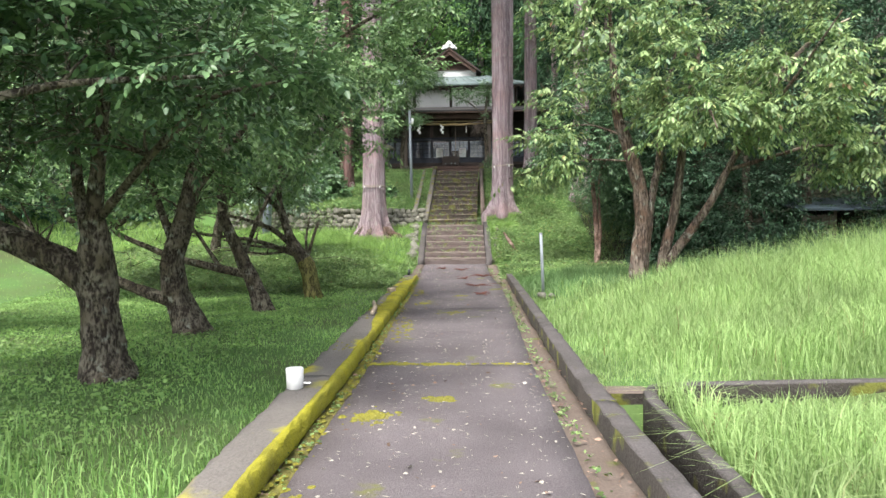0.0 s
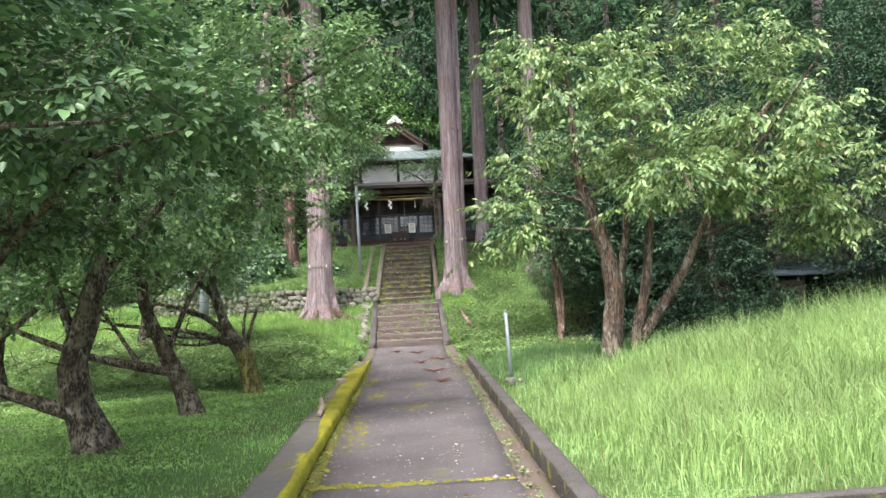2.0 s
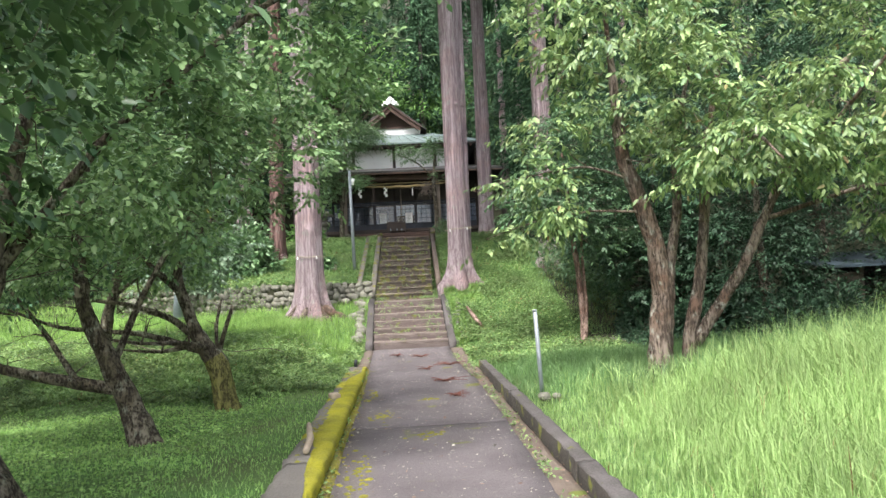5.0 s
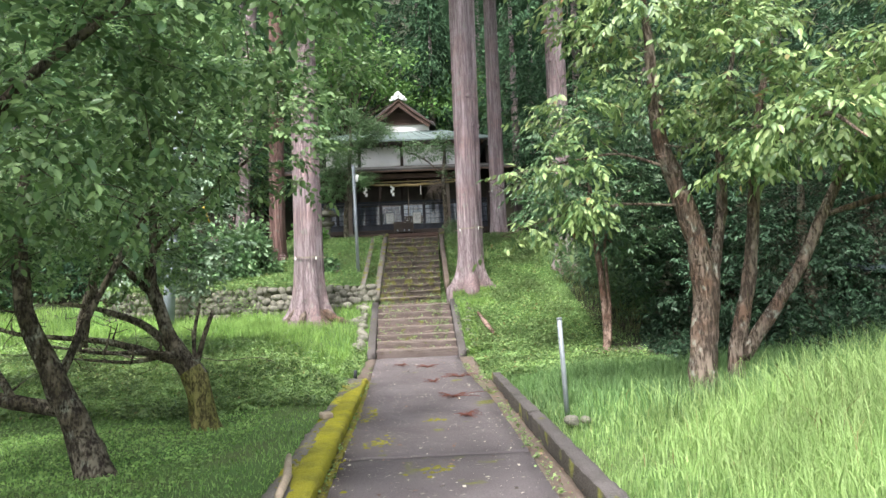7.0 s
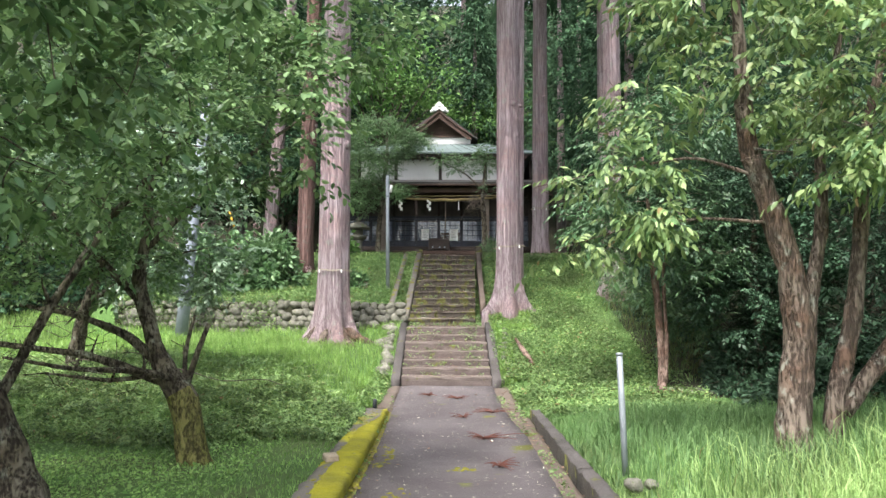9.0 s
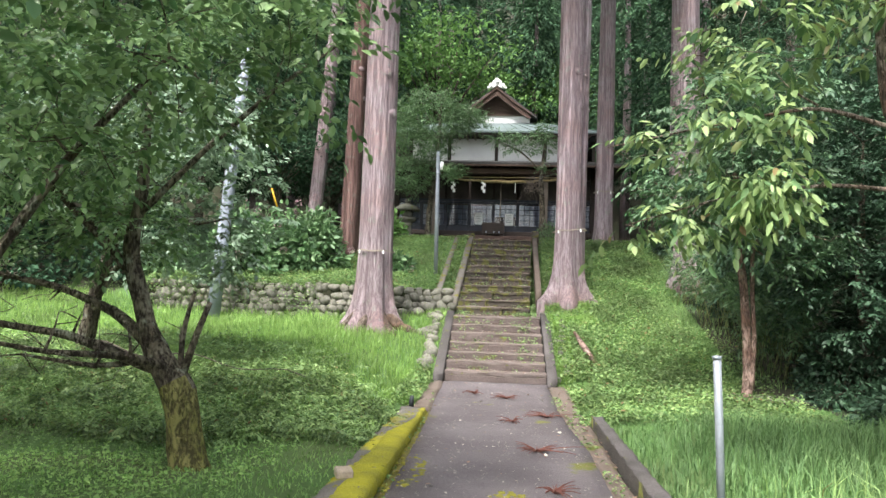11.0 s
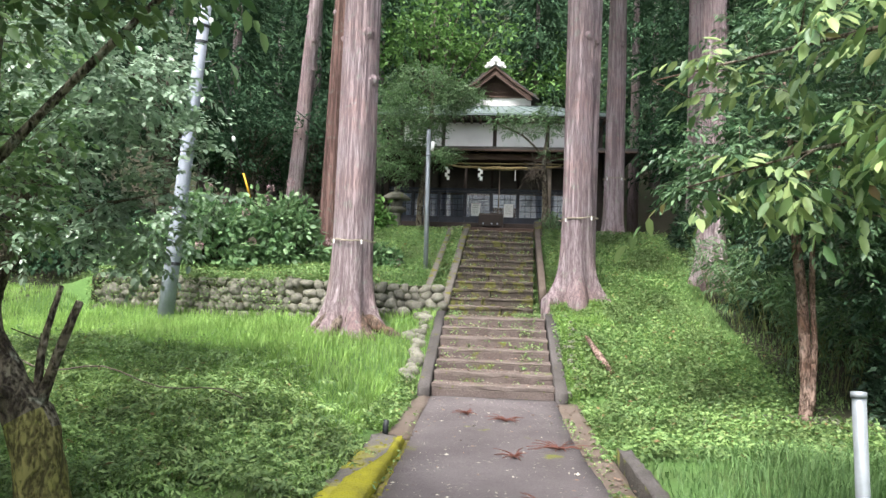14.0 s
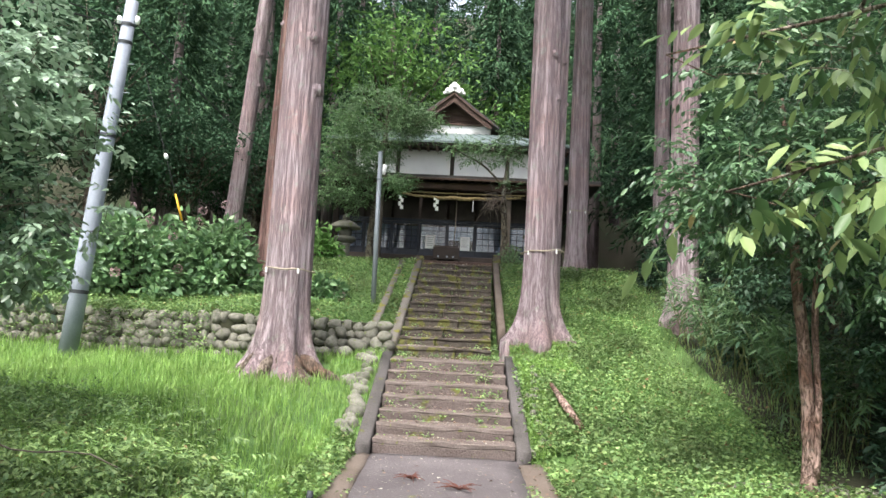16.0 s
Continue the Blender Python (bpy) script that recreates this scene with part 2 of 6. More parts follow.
M_LITTER = material("leaf_litter", (0.22, 0.15, 0.11), 0.9, 8, (0.12, 0.07, 0.055), 0.6, 50, 0.3, 0.0, island=0.6)
M_PETAL = material("pale_litter", (0.42, 0.40, 0.34), 0.9, 8, (0.42, 0.38, 0.3), 0.6, 50, 0.3, 0.0, island=0.3)
M_IRON = material("dark_iron", (0.05, 0.055, 0.06), 0.6, 8, None, 0.5, 50, 0.3, 0.1, metal=0.4)
M_INSIDE = material("interior_boards", (0.06, 0.05, 0.045), 0.8, 3, None, 0.5, 30, 0.3, 0.1)

# one plum leaf in two tones: darkened for shaded crowns, lightened for lit ones
L_PLUM_SHADED = leaf_material("shaded_plum_leaf", (0.03, 0.078, 0.024), (0.125, 0.22, 0.068), 0.4, 0.2, gloss=0.35)
L_PLUM_LIT = leaf_material("lit_plum_leaf", (0.06, 0.135, 0.04), (0.245, 0.375, 0.12), 0.36, 0.3, gloss=0.4)
L_BIG = leaf_material("broad_leaf", (0.06, 0.14, 0.04), (0.30, 0.405, 0.12), 0.4, 0.32, brown=0.025)
L_SMALL = leaf_material("young_leaf", (0.035, 0.09, 0.032), (0.12, 0.21, 0.075), 0.4)
L_PALE = leaf_material("pale_leaf", (0.12, 0.205, 0.09), (0.30, 0.41, 0.22), 0.3, 0.3, gloss=0.6)
L_EVER = leaf_material("evergreen_leaf", (0.018, 0.05, 0.02), (0.062, 0.122, 0.05), 0.5, 0.15, gloss=0.25, patch=0.4)
L_MAPLE = leaf_material("fine_leaf", (0.08, 0.165, 0.05), (0.19, 0.31, 0.11))
L_BRIGHT = leaf_material("bright_leaf", (0.07, 0.17, 0.03), (0.15, 0.28, 0.06), 0.6, gloss=0.2)
L_DARK = leaf_material("forest_leaf", (0.022, 0.058, 0.023), (0.05, 0.1, 0.04), 0.75, 0.2, gloss=0.12, patch=0.45)
L_CONIFER = leaf_material("cedar_needles", (0.026, 0.063, 0.027), (0.062, 0.122, 0.044), 0.85, 0.12, gloss=0.1, patch=0.5)
L_HYD = leaf_material("hydrangea_leaf", (0.075, 0.165, 0.055), (0.19, 0.32, 0.105), 0.42, 0.3)
L_FLOWER = leaf_material("faded_flower", (0.30, 0.20, 0.15), (0.42, 0.30, 0.24), 0.8, 0.2)
L_BAMBOO = leaf_material("bamboo_leaf", (0.06, 0.13, 0.04), (0.14, 0.24, 0.08), 0.5, 0.3)
G_TALL = leaf_material("tall_grass_blade", (0.185, 0.32, 0.07), (0.36, 0.50, 0.15), 0.6, 0.42, brown=0.02)
G_LAWN = leaf_material("lawn_blade", (0.14, 0.285, 0.055), (0.295, 0.465, 0.11), 0.6, 0.35)
G_SHADED = leaf_material("shaded_blade", (0.075, 0.165, 0.04), (0.165, 0.285, 0.075), 0.6, 0.3)
G_TERR = leaf_material("terrace_blade", (0.145, 0.28, 0.045), (0.28, 0.44, 0.09), 0.6, 0.4)
G_FERN = leaf_material("ground_cover_leaf", (0.10, 0.195, 0.05), (0.30, 0.435, 0.12), 0.55, 0.25, brown=0.04, patch=0.5)
G_BANK = leaf_material("bank_leaf", (0.085, 0.175, 0.04), (0.23, 0.345, 0.09), 0.6, 0.3, brown=0.05, patch=0.45)

# ---- mesh tools ----
RNG = np.random.default_rng(7)


def mesh_of(name, v, faces, mats, smooth=False, index=None):
    """A mesh from a vertex array and face arrays (each of one corner count)."""
    me = bpy.data.meshes.new(name)
    v = np.asarray(v, dtype=np.float32)
    faces = [np.asarray(f, dtype=np.int32) for f in (faces if isinstance(faces, list) else [faces]) if len(f)]
    me.vertices.add(len(v))
    me.vertices.foreach_set("co", v.ravel())
    loops = np.concatenate([f.ravel() for f in faces])
    sizes = np.concatenate([np.full(len(f), f.shape[1], dtype=np.int32) for f in faces])
    me.loops.add(len(loops))
    me.loops.foreach_set("vertex_index", loops)
    me.polygons.add(len(sizes))
    me.polygons.foreach_set("loop_start", np.concatenate([[0], np.cumsum(sizes)[:-1]]).astype(np.int32))
    me.polygons.foreach_set("loop_total", sizes)
    if smooth:
        me.polygons.foreach_set("use_smooth", np.ones(len(sizes), dtype=bool))
    for m in mats if isinstance(mats, (list, tuple)) else [mats]:
        me.materials.append(m)
    if index is not None:
        me.polygons.foreach_set("material_index", np.asarray(index, dtype=np.int32))
    me.update(calc_edges=True)
    me.validate()
    return me


def bm_mesh(name, bm, mat, smooth=False):
    me = bpy.data.meshes.new(name)
    bmesh.ops.recalc_face_normals(bm, faces=bm.faces[:])
    bm.to_mesh(me)
    bm.free()
    me.materials.append(mat)
    if smooth:
        me.polygons.foreach_set("use_smooth", np.ones(len(me.polygons), dtype=bool))
    return me


def part(name, data, mat, parent, label="", smooth=False):
    """One mesh object under a thing or a part. data: a bmesh or a mesh."""
    me = bm_mesh(name, data, mat, smooth) if isinstance(data, bmesh.types.BMesh) else data
    ob = new(name, me)
    ob.parent = parent
    return tagged(ob, label)


def thing(name, label, category, at=(0, 0, 0), rz=0.0, group="", kind=""):
    ob = new(name)
    ob.empty_display_size = 0.1
    ob.matrix_basis = pose(*at, 0, 0, rz)
    return tagged(ob, label, category, group, kind)


def box(bm, x0, x1, y0, y1, z0, z1, bevel=0.0, m=None):
    """Adds a box, its edges bevelled, to a bmesh."""
    made = bmesh.ops.create_cube(bm, size=1.0)["verts"]
    bmesh.ops.scale(bm, vec=(x1 - x0, y1 - y0, z1 - z0), verts=made)
    bmesh.ops.translate(bm, vec=((x0 + x1) / 2, (y0 + y1) / 2, (z0 + z1) / 2), verts=made)
    if bevel:
        edges = list({e for v in made for e in v.link_edges})
        made = list({v for f in bmesh.ops.bevel(bm, geom=edges, offset=bevel, segments=1, affect="EDGES")["faces"] for v in f.verts} | {v for v in made if v.is_valid})
    if m is not None:
        bmesh.ops.transform(bm, matrix=m, verts=[v for v in made if v.is_valid])
    return bm


def boxed(*args, **kw):
    return box(bmesh.new(), *args, **kw)


def tube(points, radii, sides=6, cap=True):
    """Vertices and quads of a tapered tube along points."""
    p = np.asarray(points, dtype=float)
    r = np.asarray(radii, dtype=float)
    d = np.gradient(p, axis=0)
    d /= np.linalg.norm(d, axis=1)[:, None] + 1e-9
    ref = np.array([0.31, 0.17, 0.93]) if abs(d[0][2]) < 0.8 else np.array([0.95, 0.2, 0.1])
    s = np.cross(d, ref)
    s /= np.linalg.norm(s, axis=1)[:, None] + 1e-9
    t = np.cross(d, s)
    a = np.linspace(0, 2 * np.pi, sides, endpoint=False)
    v = (p[:, None] + r[:, None, None] * (np.cos(a)[None, :, None] * s[:, None] + np.sin(a)[None, :, None] * t[:, None])).reshape(-1, 3)
    i = np.arange(len(p) - 1)[:, None] * sides
    j = np.arange(sides)[None]
    k = (j + 1) % sides
    f = np.stack([i + j, i + k, i + sides + k, i + sides + j], -1).reshape(-1, 4)
    if cap:
        v = np.vstack([v, p[-1:] + d[-1:] * r[-1] * 0.12])
        top = (len(p) - 1) * sides
        f = np.vstack([f, np.stack([top + j[0], top + k[0], np.full(sides, len(v) - 1), np.full(sides, len(v) - 1)], -1)])
        v = np.vstack([v, p[:1]])
        f = np.vstack([f, np.stack([k[0], j[0], np.full(sides, len(v) - 1), np.full(sides, len(v) - 1)], -1)])
    return v, f


def joined(pieces):
    """Joins pairs of vertices and quads."""
    vs, fs, off = [], [], 0
    for v, f in pieces:
        vs.append(v)
        fs.append(f + off)
        off += len(v)
    return np.vstack(vs), np.vstack(fs)


def clean_quads(f):
    """Splits off the triangles that were written as quads with a doubled last corner."""
    tri = f[:, 2] == f[:, 3]
    return [f[~tri], f[tri][:, :3]]


def tube_mesh(name, points, radii, mat, sides=8, smooth=True):
    v, f = tube(points, radii, sides)
    return mesh_of(name, v, clean_quads(f), mat, smooth)


def unit(a):
    return a / (np.linalg.norm(a, axis=-1, keepdims=True) + 1e-9)


def leaves(base, along, up, length, width, fold=0.15, droop=0.2, ovate=True):
    """Leaf blades: base points, directions, face normals, sizes. Ovate leaves have six corners, others four."""
    n = len(base)
    along = unit(along)
    side = unit(np.cross(along, up))
    up = np.cross(side, along)
    L, W = np.broadcast_to(length, n)[:, None], np.broadcast_to(width, n)[:, None]
    tip = base + along * L - up * L * droop
    if not ovate:
        mid = base + along * L * 0.45 + up * L * 0.02
        v = np.stack([base, mid + side * W / 2 + up * W * fold, tip, mid - side * W / 2 + up * W * fold], 1).reshape(-1, 3)
        return v, np.arange(n * 4).reshape(n, 4)
    a, b = base + along * L * 0.28 - up * L * droop * 0.1, base + along * L * 0.66 - up * L * droop * 0.45
    v = np.stack([base, a + side * W * 0.42 + up * W * fold, b + side * W * 0.4 + up * W * fold, tip, b - side * W * 0.4 + up * W * fold, a - side * W * 0.42 + up * W * fold], 1).reshape(-1, 3)
    i = np.arange(n)[:, None] * 6
    return v, np.vstack([i + np.array([[0, 1, 2, 3]]), i + np.array([[0, 3, 4, 5]])])


def blades(base, height, width, lean=0.35):
    """Grass blades of two quads and a tip, bent over by lean."""
    n = len(base)
    a = RNG.uniform(0, 2 * np.pi, n)
    d = np.stack([np.cos(a), np.sin(a), np.zeros(n)], 1)
    a2 = a + np.pi / 2 + RNG.normal(0, 0.6, n)
    s = np.stack([np.cos(a2), np.sin(a2), np.zeros(n)], 1)
    h, w = np.broadcast_to(height, n)[:, None], np.broadcast_to(width, n)[:, None]
    ln = np.abs(RNG.normal(lean, lean * 0.5, n))[:, None]
    z = np.array([[0, 0, 1.0]])
    m = base + z * h * 0.55 + d * h * ln * 0.25
    t = base + z * h * (1 - 0.35 * ln) + d * h * ln
    v = np.stack([base - s * w / 2, base + s * w / 2, m + s * w * 0.42, m - s * w * 0.42, t], 1).reshape(-1, 3)
    i = np.arange(n)[:, None] * 5
    return v, [i + np.array([[0, 1, 2, 3]]), i + np.array([[3, 2, 4]])]


def rand_dirs(n, up_bias=0.0):
    d = RNG.normal(size=(n, 3))
    d[:, 2] += up_bias
    return unit(d)


M_GREYINK = material("grey_ink", (0.12, 0.12, 0.13), 0.8, 10, None, 0.3, 50, 0.1, 0.0)
M_GLASS = bpy.data.materials.new("window_glass")
M_GLASS.use_nodes = True
gb = M_GLASS.node_tree.nodes["Principled BSDF"]
gb.inputs["Base Color"].default_value = (0.9, 0.93, 0.95, 1)
gb.inputs["Roughness"].default_value, gb.inputs["IOR"].default_value, gb.inputs["Transmission Weight"].default_value = 0.03, 1.45, 1.0

# ---- the lie of the land ----
def path_z(y):
    return np.interp(y, [4, 10, 14, 17, 18.5, 20.1], [-0.08, -0.12, -0.16, -0.15, -0.08, 0.0])


def left_edge(y):
    return np.interp(y, [3, 7, 10.5, 15, 18.5, 20.1], [-0.71, -0.72, -0.84, -0.94, -1.06, -1.09])


def right_edge(y):
    return np.interp(y, [3, 7, 12, 15.5, 18.0, 20.1], [1.02, 0.94, 0.95, 0.91, 0.72, 0.67])


def kerb_left(y):
    """Inner x, outer x and top of the mossy kerb."""
    return np.interp(y, [3, 6, 17.5], [-0.85, -0.85, -1.09]), np.interp(y, [3, 5, 17.5], [-1.17, -1.2, -1.42]), np.interp(y, [3, 5, 11.6, 17.5], [0.05, 0.04, -0.02, -0.09])


def kerb_right(y):
    return np.interp(y, [3, 6, 17.1], [1.32, 1.21, 1.1]), np.interp(y, [3, 6, 17.1], [1.47, 1.38, 1.24]), np.interp(y, [3, 17.1], [0.06, -0.03])


def stair_z(y):
    return np.interp(y, [20.1, 22.6, 23.3, 28.3, 36], [0, 1.06, 1.06, 3.08, 3.2])


def land(x, y):
    """Height of the ground."""
    x, y = np.asarray(x, dtype=float), np.asarray(y, dtype=float)
    edge = np.where(y < 20.1, path_z(y) - 0.02, stair_z(y))
    low = np.interp(y, [-20, 6, 9, 11.5, 14.7, 15.6, 17.0, 18.5, 20, 22.5, 23.1], [-0.06, -0.02, -0.05, -0.15, -0.28, -0.2, 0.2, 0.48, 0.6, 0.78, 0.95])
    high = np.interp(y, [23.1, 23.4, 25.5, 28.3, 29.2, 36], [1.62, 1.64, 1.98, 3.0, 3.15, 3.2])
    left = np.where(y < 23.22, low, high)
    gentle = np.interp(y, [-20, 6, 9, 11.5, 14.7, 17, 20, 24, 28.3, 36], [-0.06, -0.02, -0.05, -0.15, -0.25, 0.2, 0.6, 1.5, 3.0, 3.2])
    far = np.clip((-8.1 - x) / 0.8, 0, 1)
    left = left * (1 - far) + gentle * far
    right = np.interp(y, [-20, 14, 18, 19.0, 20.5, 22, 24, 26, 28.3, 36], [-0.08, -0.08, -0.08, 0.02, 0.35, 0.8, 1.42, 2.25, 3.05, 3.2])
    wl, wr = np.clip((-1.3 - x) / 1.5, 0, 1), np.clip((x - 0.9) / 1.0, 0, 1)
    wl = wl * wl * (3 - 2 * wl)
    z = np.where(x < -0.2, edge * (1 - wl) + left * wl, edge * (1 - wr) + right * wr)
    on = (y < 20.1) & (x > -1.3) & (x < 1.35)
    z = np.where(on, path_z(y) - 0.12, z)
    z = np.where((y > 20.1) & (y < 29.5) & (x > -1.2) & (x < 0.75), stair_z(y) - 0.35, z)
    channel = (y < 5.8) & (x > 1.3) & (x < 1.86)
    z = np.where(channel, -0.42, z)
    z = np.where((y < 5.9) & (x >= 1.86), -0.22, z)
    z = np.where((x > -4.5) & (x < 3.0) & (y > 30.9) & (y < 36), 3.1, z)
    hill = np.clip(y - 37.5, 0, 70) * 0.62 + np.clip(-11 - x, 0, 60) * 0.45 * np.clip((y - 12) / 12, 0, 1) + np.clip(x - 9, 0, 60) * 0.4 * np.clip((y - 8) / 10, 0, 1)
    bump = 0.04 * np.sin(x * 1.7 + 0.6 * y) * np.sin(y * 1.3 - 0.4 * x) * np.clip((np.abs(x) - 2) / 2, 0, 1)
    return z + np.minimum(hill, 46) + bump + 0.07 * np.clip(x - 3, 0, 6) * np.clip((17 - y) / 3, 0, 1) * (y > 5.9)


def axis(fine0, fine1, step, far):
    a = np.arange(fine0, fine1 + 1e-6, step)
    g = np.array([1, 2.5, 5, 9, 15, 24, 38, 60, 95, 150, 240, 400])
    return np.concatenate([fine0 - g[::-1] * far, a, fine1 + g * far])


gx, gy = axis(-14, 14, 0.2, 1.6), axis(-3, 38, 0.2, 1.6)
X, Y = np.meshgrid(gx, gy)
nx, ny = len(gx), len(gy)
ii = (np.arange(ny - 1)[:, None] * nx + np.arange(nx - 1)[None]).ravel()
gf = np.stack([ii, ii + 1, ii + nx + 1, ii + nx], 1)
fx, fy = ((X[:-1, :-1] + X[1:, 1:]) / 2).ravel(), ((Y[:-1, :-1] + Y[1:, 1:]) / 2).ravel()
wood = (fy > 30) | (fx > 6.0) & (fy > 13.5) | (fx > 3.7) & (fy > 18.6) | (fx > 4.6) & (fy > 16) | (fx < -9) & (fy > 22)
ground = tagged(new("ground", mesh_of("ground", np.stack([X.ravel(), Y.ravel(), land(X, Y).ravel()], 1), gf, [M_SOIL, M_FOREST], True, wood.astype(int))), "green lawn, grassy banks and wooded hillside soil", "ground", kind="structure")

# ---- the path, its gutters and kerbs ----
def strip(name, y0, y1, x0, x1, top, depth, mat, step=0.15, rough=0.004, rounding=0.0, across=5):
    """A strip along the walk between two edges, with thickness and a slightly uneven top."""
    ys = np.linspace(y0, y1, max(2, int((y1 - y0) / step) + 1))
    a = np.asarray(x0(ys)) * np.ones_like(ys)
    b = np.asarray(x1(ys)) * np.ones_like(ys)
    h = np.asarray(top(ys)) * np.ones_like(ys)
    us = np.linspace(0, 1, across)
    rows = []
    for k, u in enumerate(us):
        edge_drop = rounding if k in (0, across - 1) else 0.0
        wob = RNG.normal(0, rough, len(ys)) * (2.0 if edge_drop else 1.0)
        rows.append(np.stack([a + (b - a) * u + (RNG.normal(0, rough, len(ys)) if k in (0, across - 1) else 0), ys, h - edge_drop + wob], 1))
    low0, low1 = rows[0].copy(), rows[-1].copy()
    low0[:, 2], low1[:, 2] = h - depth, h - depth
    cols = [low0, *rows, low1]
    v = np.concatenate(cols)
    n, m = len(ys), len(cols)
    f = []
    for c in range(m):
        d = (c + 1) % m
        i = np.arange(n - 1)
        f.append(np.stack([c * n + i, c * n + i + 1, d * n + i + 1, d * n + i], 1))
    ends = [np.array([[c * n for c in range(m)]]), np.array([[c * n + n - 1 for c in reversed(range(m))]])]
    return mesh_of(name, v, [np.vstack(f), *ends], mat)


path = thing("path", "worn grey concrete path with moss and litter", "path", kind="structure")
JOINTS = [-3.0, 3.0, 7.0, 11.6, 20.08]
for y0, y1 in zip(JOINTS[:-1], JOINTS[1:]):
    part("slab", strip("slab", y0 + 0.008, y1 - 0.008, left_edge, right_edge, path_z, 0.1, M_PATH, 0.12, 0.0025, 0.004, 9), M_PATH, path)
gutter = thing("gutter", "shallow brown concrete gutter beside the path", "gutter", kind="structure")
part("gutter_bed", strip("gutter_bed", -3, 17.3, lambda y: right_edge(y) + 0.004, lambda y: kerb_right(y)[0] - 0.004, lambda y: path_z(y) - 0.035, 0.08, M_GUTTER, 0.2, 0.006), M_GUTTER, gutter)
part("gutter_bed", strip("gutter_bed", -3, 17.6, lambda y: kerb_left(y)[0] + 0.004, lambda y: left_edge(y) - 0.004, lambda y: path_z(y) - 0.02, 0.08, M_MOSSGUT, 0.15, 0.008), M_MOSSGUT, gutter, "mossy narrow gutter")
part("gutter_bed", strip("gutter_bed", 17.35, 20.0, lambda y: right_edge(y) + 0.004, lambda y: right_edge(y) + 0.3, lambda y: path_z(y) - 0.02, 0.08, M_GUTTER, 0.2, 0.01), M_GUTTER, gutter)
part("gutter_bed", strip("gutter_bed", 17.7, 20.0, lambda y: left_edge(y) - 0.34, lambda y: left_edge(y) - 0.004, lambda y: path_z(y) - 0.0, 0.08, M_GUTTER, 0.2, 0.01), M_GUTTER, gutter)
KL = [-3.0, 2.2, 5.9, 9.6, 13.4, 17.5]
kerb_l = thing("kerb_left", "low concrete kerb thickly covered with yellow-green moss", "kerb", kind="structure")
for y0, y1 in zip(KL[:-1], KL[1:]):
    part("kerb_stone", strip("kerb_stone", y0 + 0.004, y1 - 0.004, lambda y: kerb_left(y)[1], lambda y: kerb_left(y)[0], lambda y: kerb_left(y)[2], 0.3, M_MOSSKERB, 0.1, 0.006, 0.02, 7), M_MOSSKERB, kerb_l)
kerb_r = thing("kerb_right", "weathered grey concrete kerb beside the grass field", "kerb", kind="structure")
KR = [-3.0, 1.6, 5.0, 9.0, 13.0, 17.1]
for y0, y1 in zip(KR[:-1], KR[1:]):
    part("kerb_stone", strip("kerb_stone", y0 + 0.004, y1 - 0.004, lambda y: kerb_right(y)[0], lambda y: kerb_right(y)[1], lambda y: kerb_right(y)[2], 0.5, M_KERB, 0.12, 0.004, 0.005, 6), M_KERB, kerb_r)

def dark_sides(owner):
    """Gives a kerb's upright faces a darker tone than its top, with moss spots."""
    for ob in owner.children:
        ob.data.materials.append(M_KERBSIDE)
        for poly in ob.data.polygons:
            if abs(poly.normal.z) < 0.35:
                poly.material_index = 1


dark_sides(kerb_r)

# moss cushions along the inner kerb face and over the path's edge
def cushions(name, pts, size, flat, mat):
    """Low, uneven domes scattered as one stuff mesh."""
    pieces = []
    a = np.linspace(0, 2 * np.pi, 7, endpoint=False)
    for p in pts:
        r = size * RNG.uniform(0.5, 1.5)
        rr = r * RNG.uniform(0.7, 1.3, 7)
        ring0 = np.stack([p[0] + np.cos(a) * rr, p[1] + np.sin(a) * rr * 1.2, np.full(7, p[2] - 0.004)], 1)
        ring1 = np.stack([p[0] + np.cos(a) * rr * 0.6, p[1] + np.sin(a) * rr * 0.7, p[2] + r * flat * RNG.uniform(0.6, 1.1, 7)], 1)
        v = np.vstack([ring0, ring1, [[p[0], p[1], p[2] + r * flat * 1.15]]])
        i = np.arange(7)
        j = (i + 1) % 7
        f = np.vstack([np.stack([i, j, 7 + j, 7 + i], 1), np.stack([7 + i, 7 + j, np.full(7, 14), np.full(7, 14)], 1)])
        pieces.append((v, f))
    v, f = joined(pieces)
    return mesh_of(name, v, clean_quads(f), mat, True)


ys = np.arange(-2.5, 17.45, 0.03)
k0, k1, kz = kerb_left(ys)
width = 0.05 + 0.05 * np.array([noise.noise(Vector((0, y * 0.9, 7))) for y in ys]) + np.clip((ys - 8.5) / 2.5, 0, 1) * np.clip(16.6 - ys, 0, 1) * 0.2
profile = [(-1.0, 0.0, -0.012), (-0.75, 0.0, 0.012), (-0.45, 0.0, 0.016), (-0.15, 0.004, 0.014), (0.0, 0.016, 0.0), (0.0, 0.022, -0.035), (0.0, 0.026, -0.075), (0.0, 0.02, -0.12), (0.0, -0.01, -0.16)]
rows = []
for a, out, dz in profile:
    lump = np.array([noise.noise(Vector((a * 3 + out * 40, y * 9, dz * 30))) + 0.7 * noise.noise(Vector((a * 9, y * 26, dz * 80))) for y in ys])
    rows.append(np.stack([k0 + a * np.maximum(width, 0.03) + out + 0.02 * lump, ys, kz + dz + 0.015 * lump], 1))
n = len(ys)
f = np.vstack([np.stack([c * n + np.arange(n - 1), c * n + np.arange(1, n), (c + 1) * n + np.arange(1, n), (c + 1) * n + np.arange(n - 1)], 1) for c in range(len(rows) - 1)])
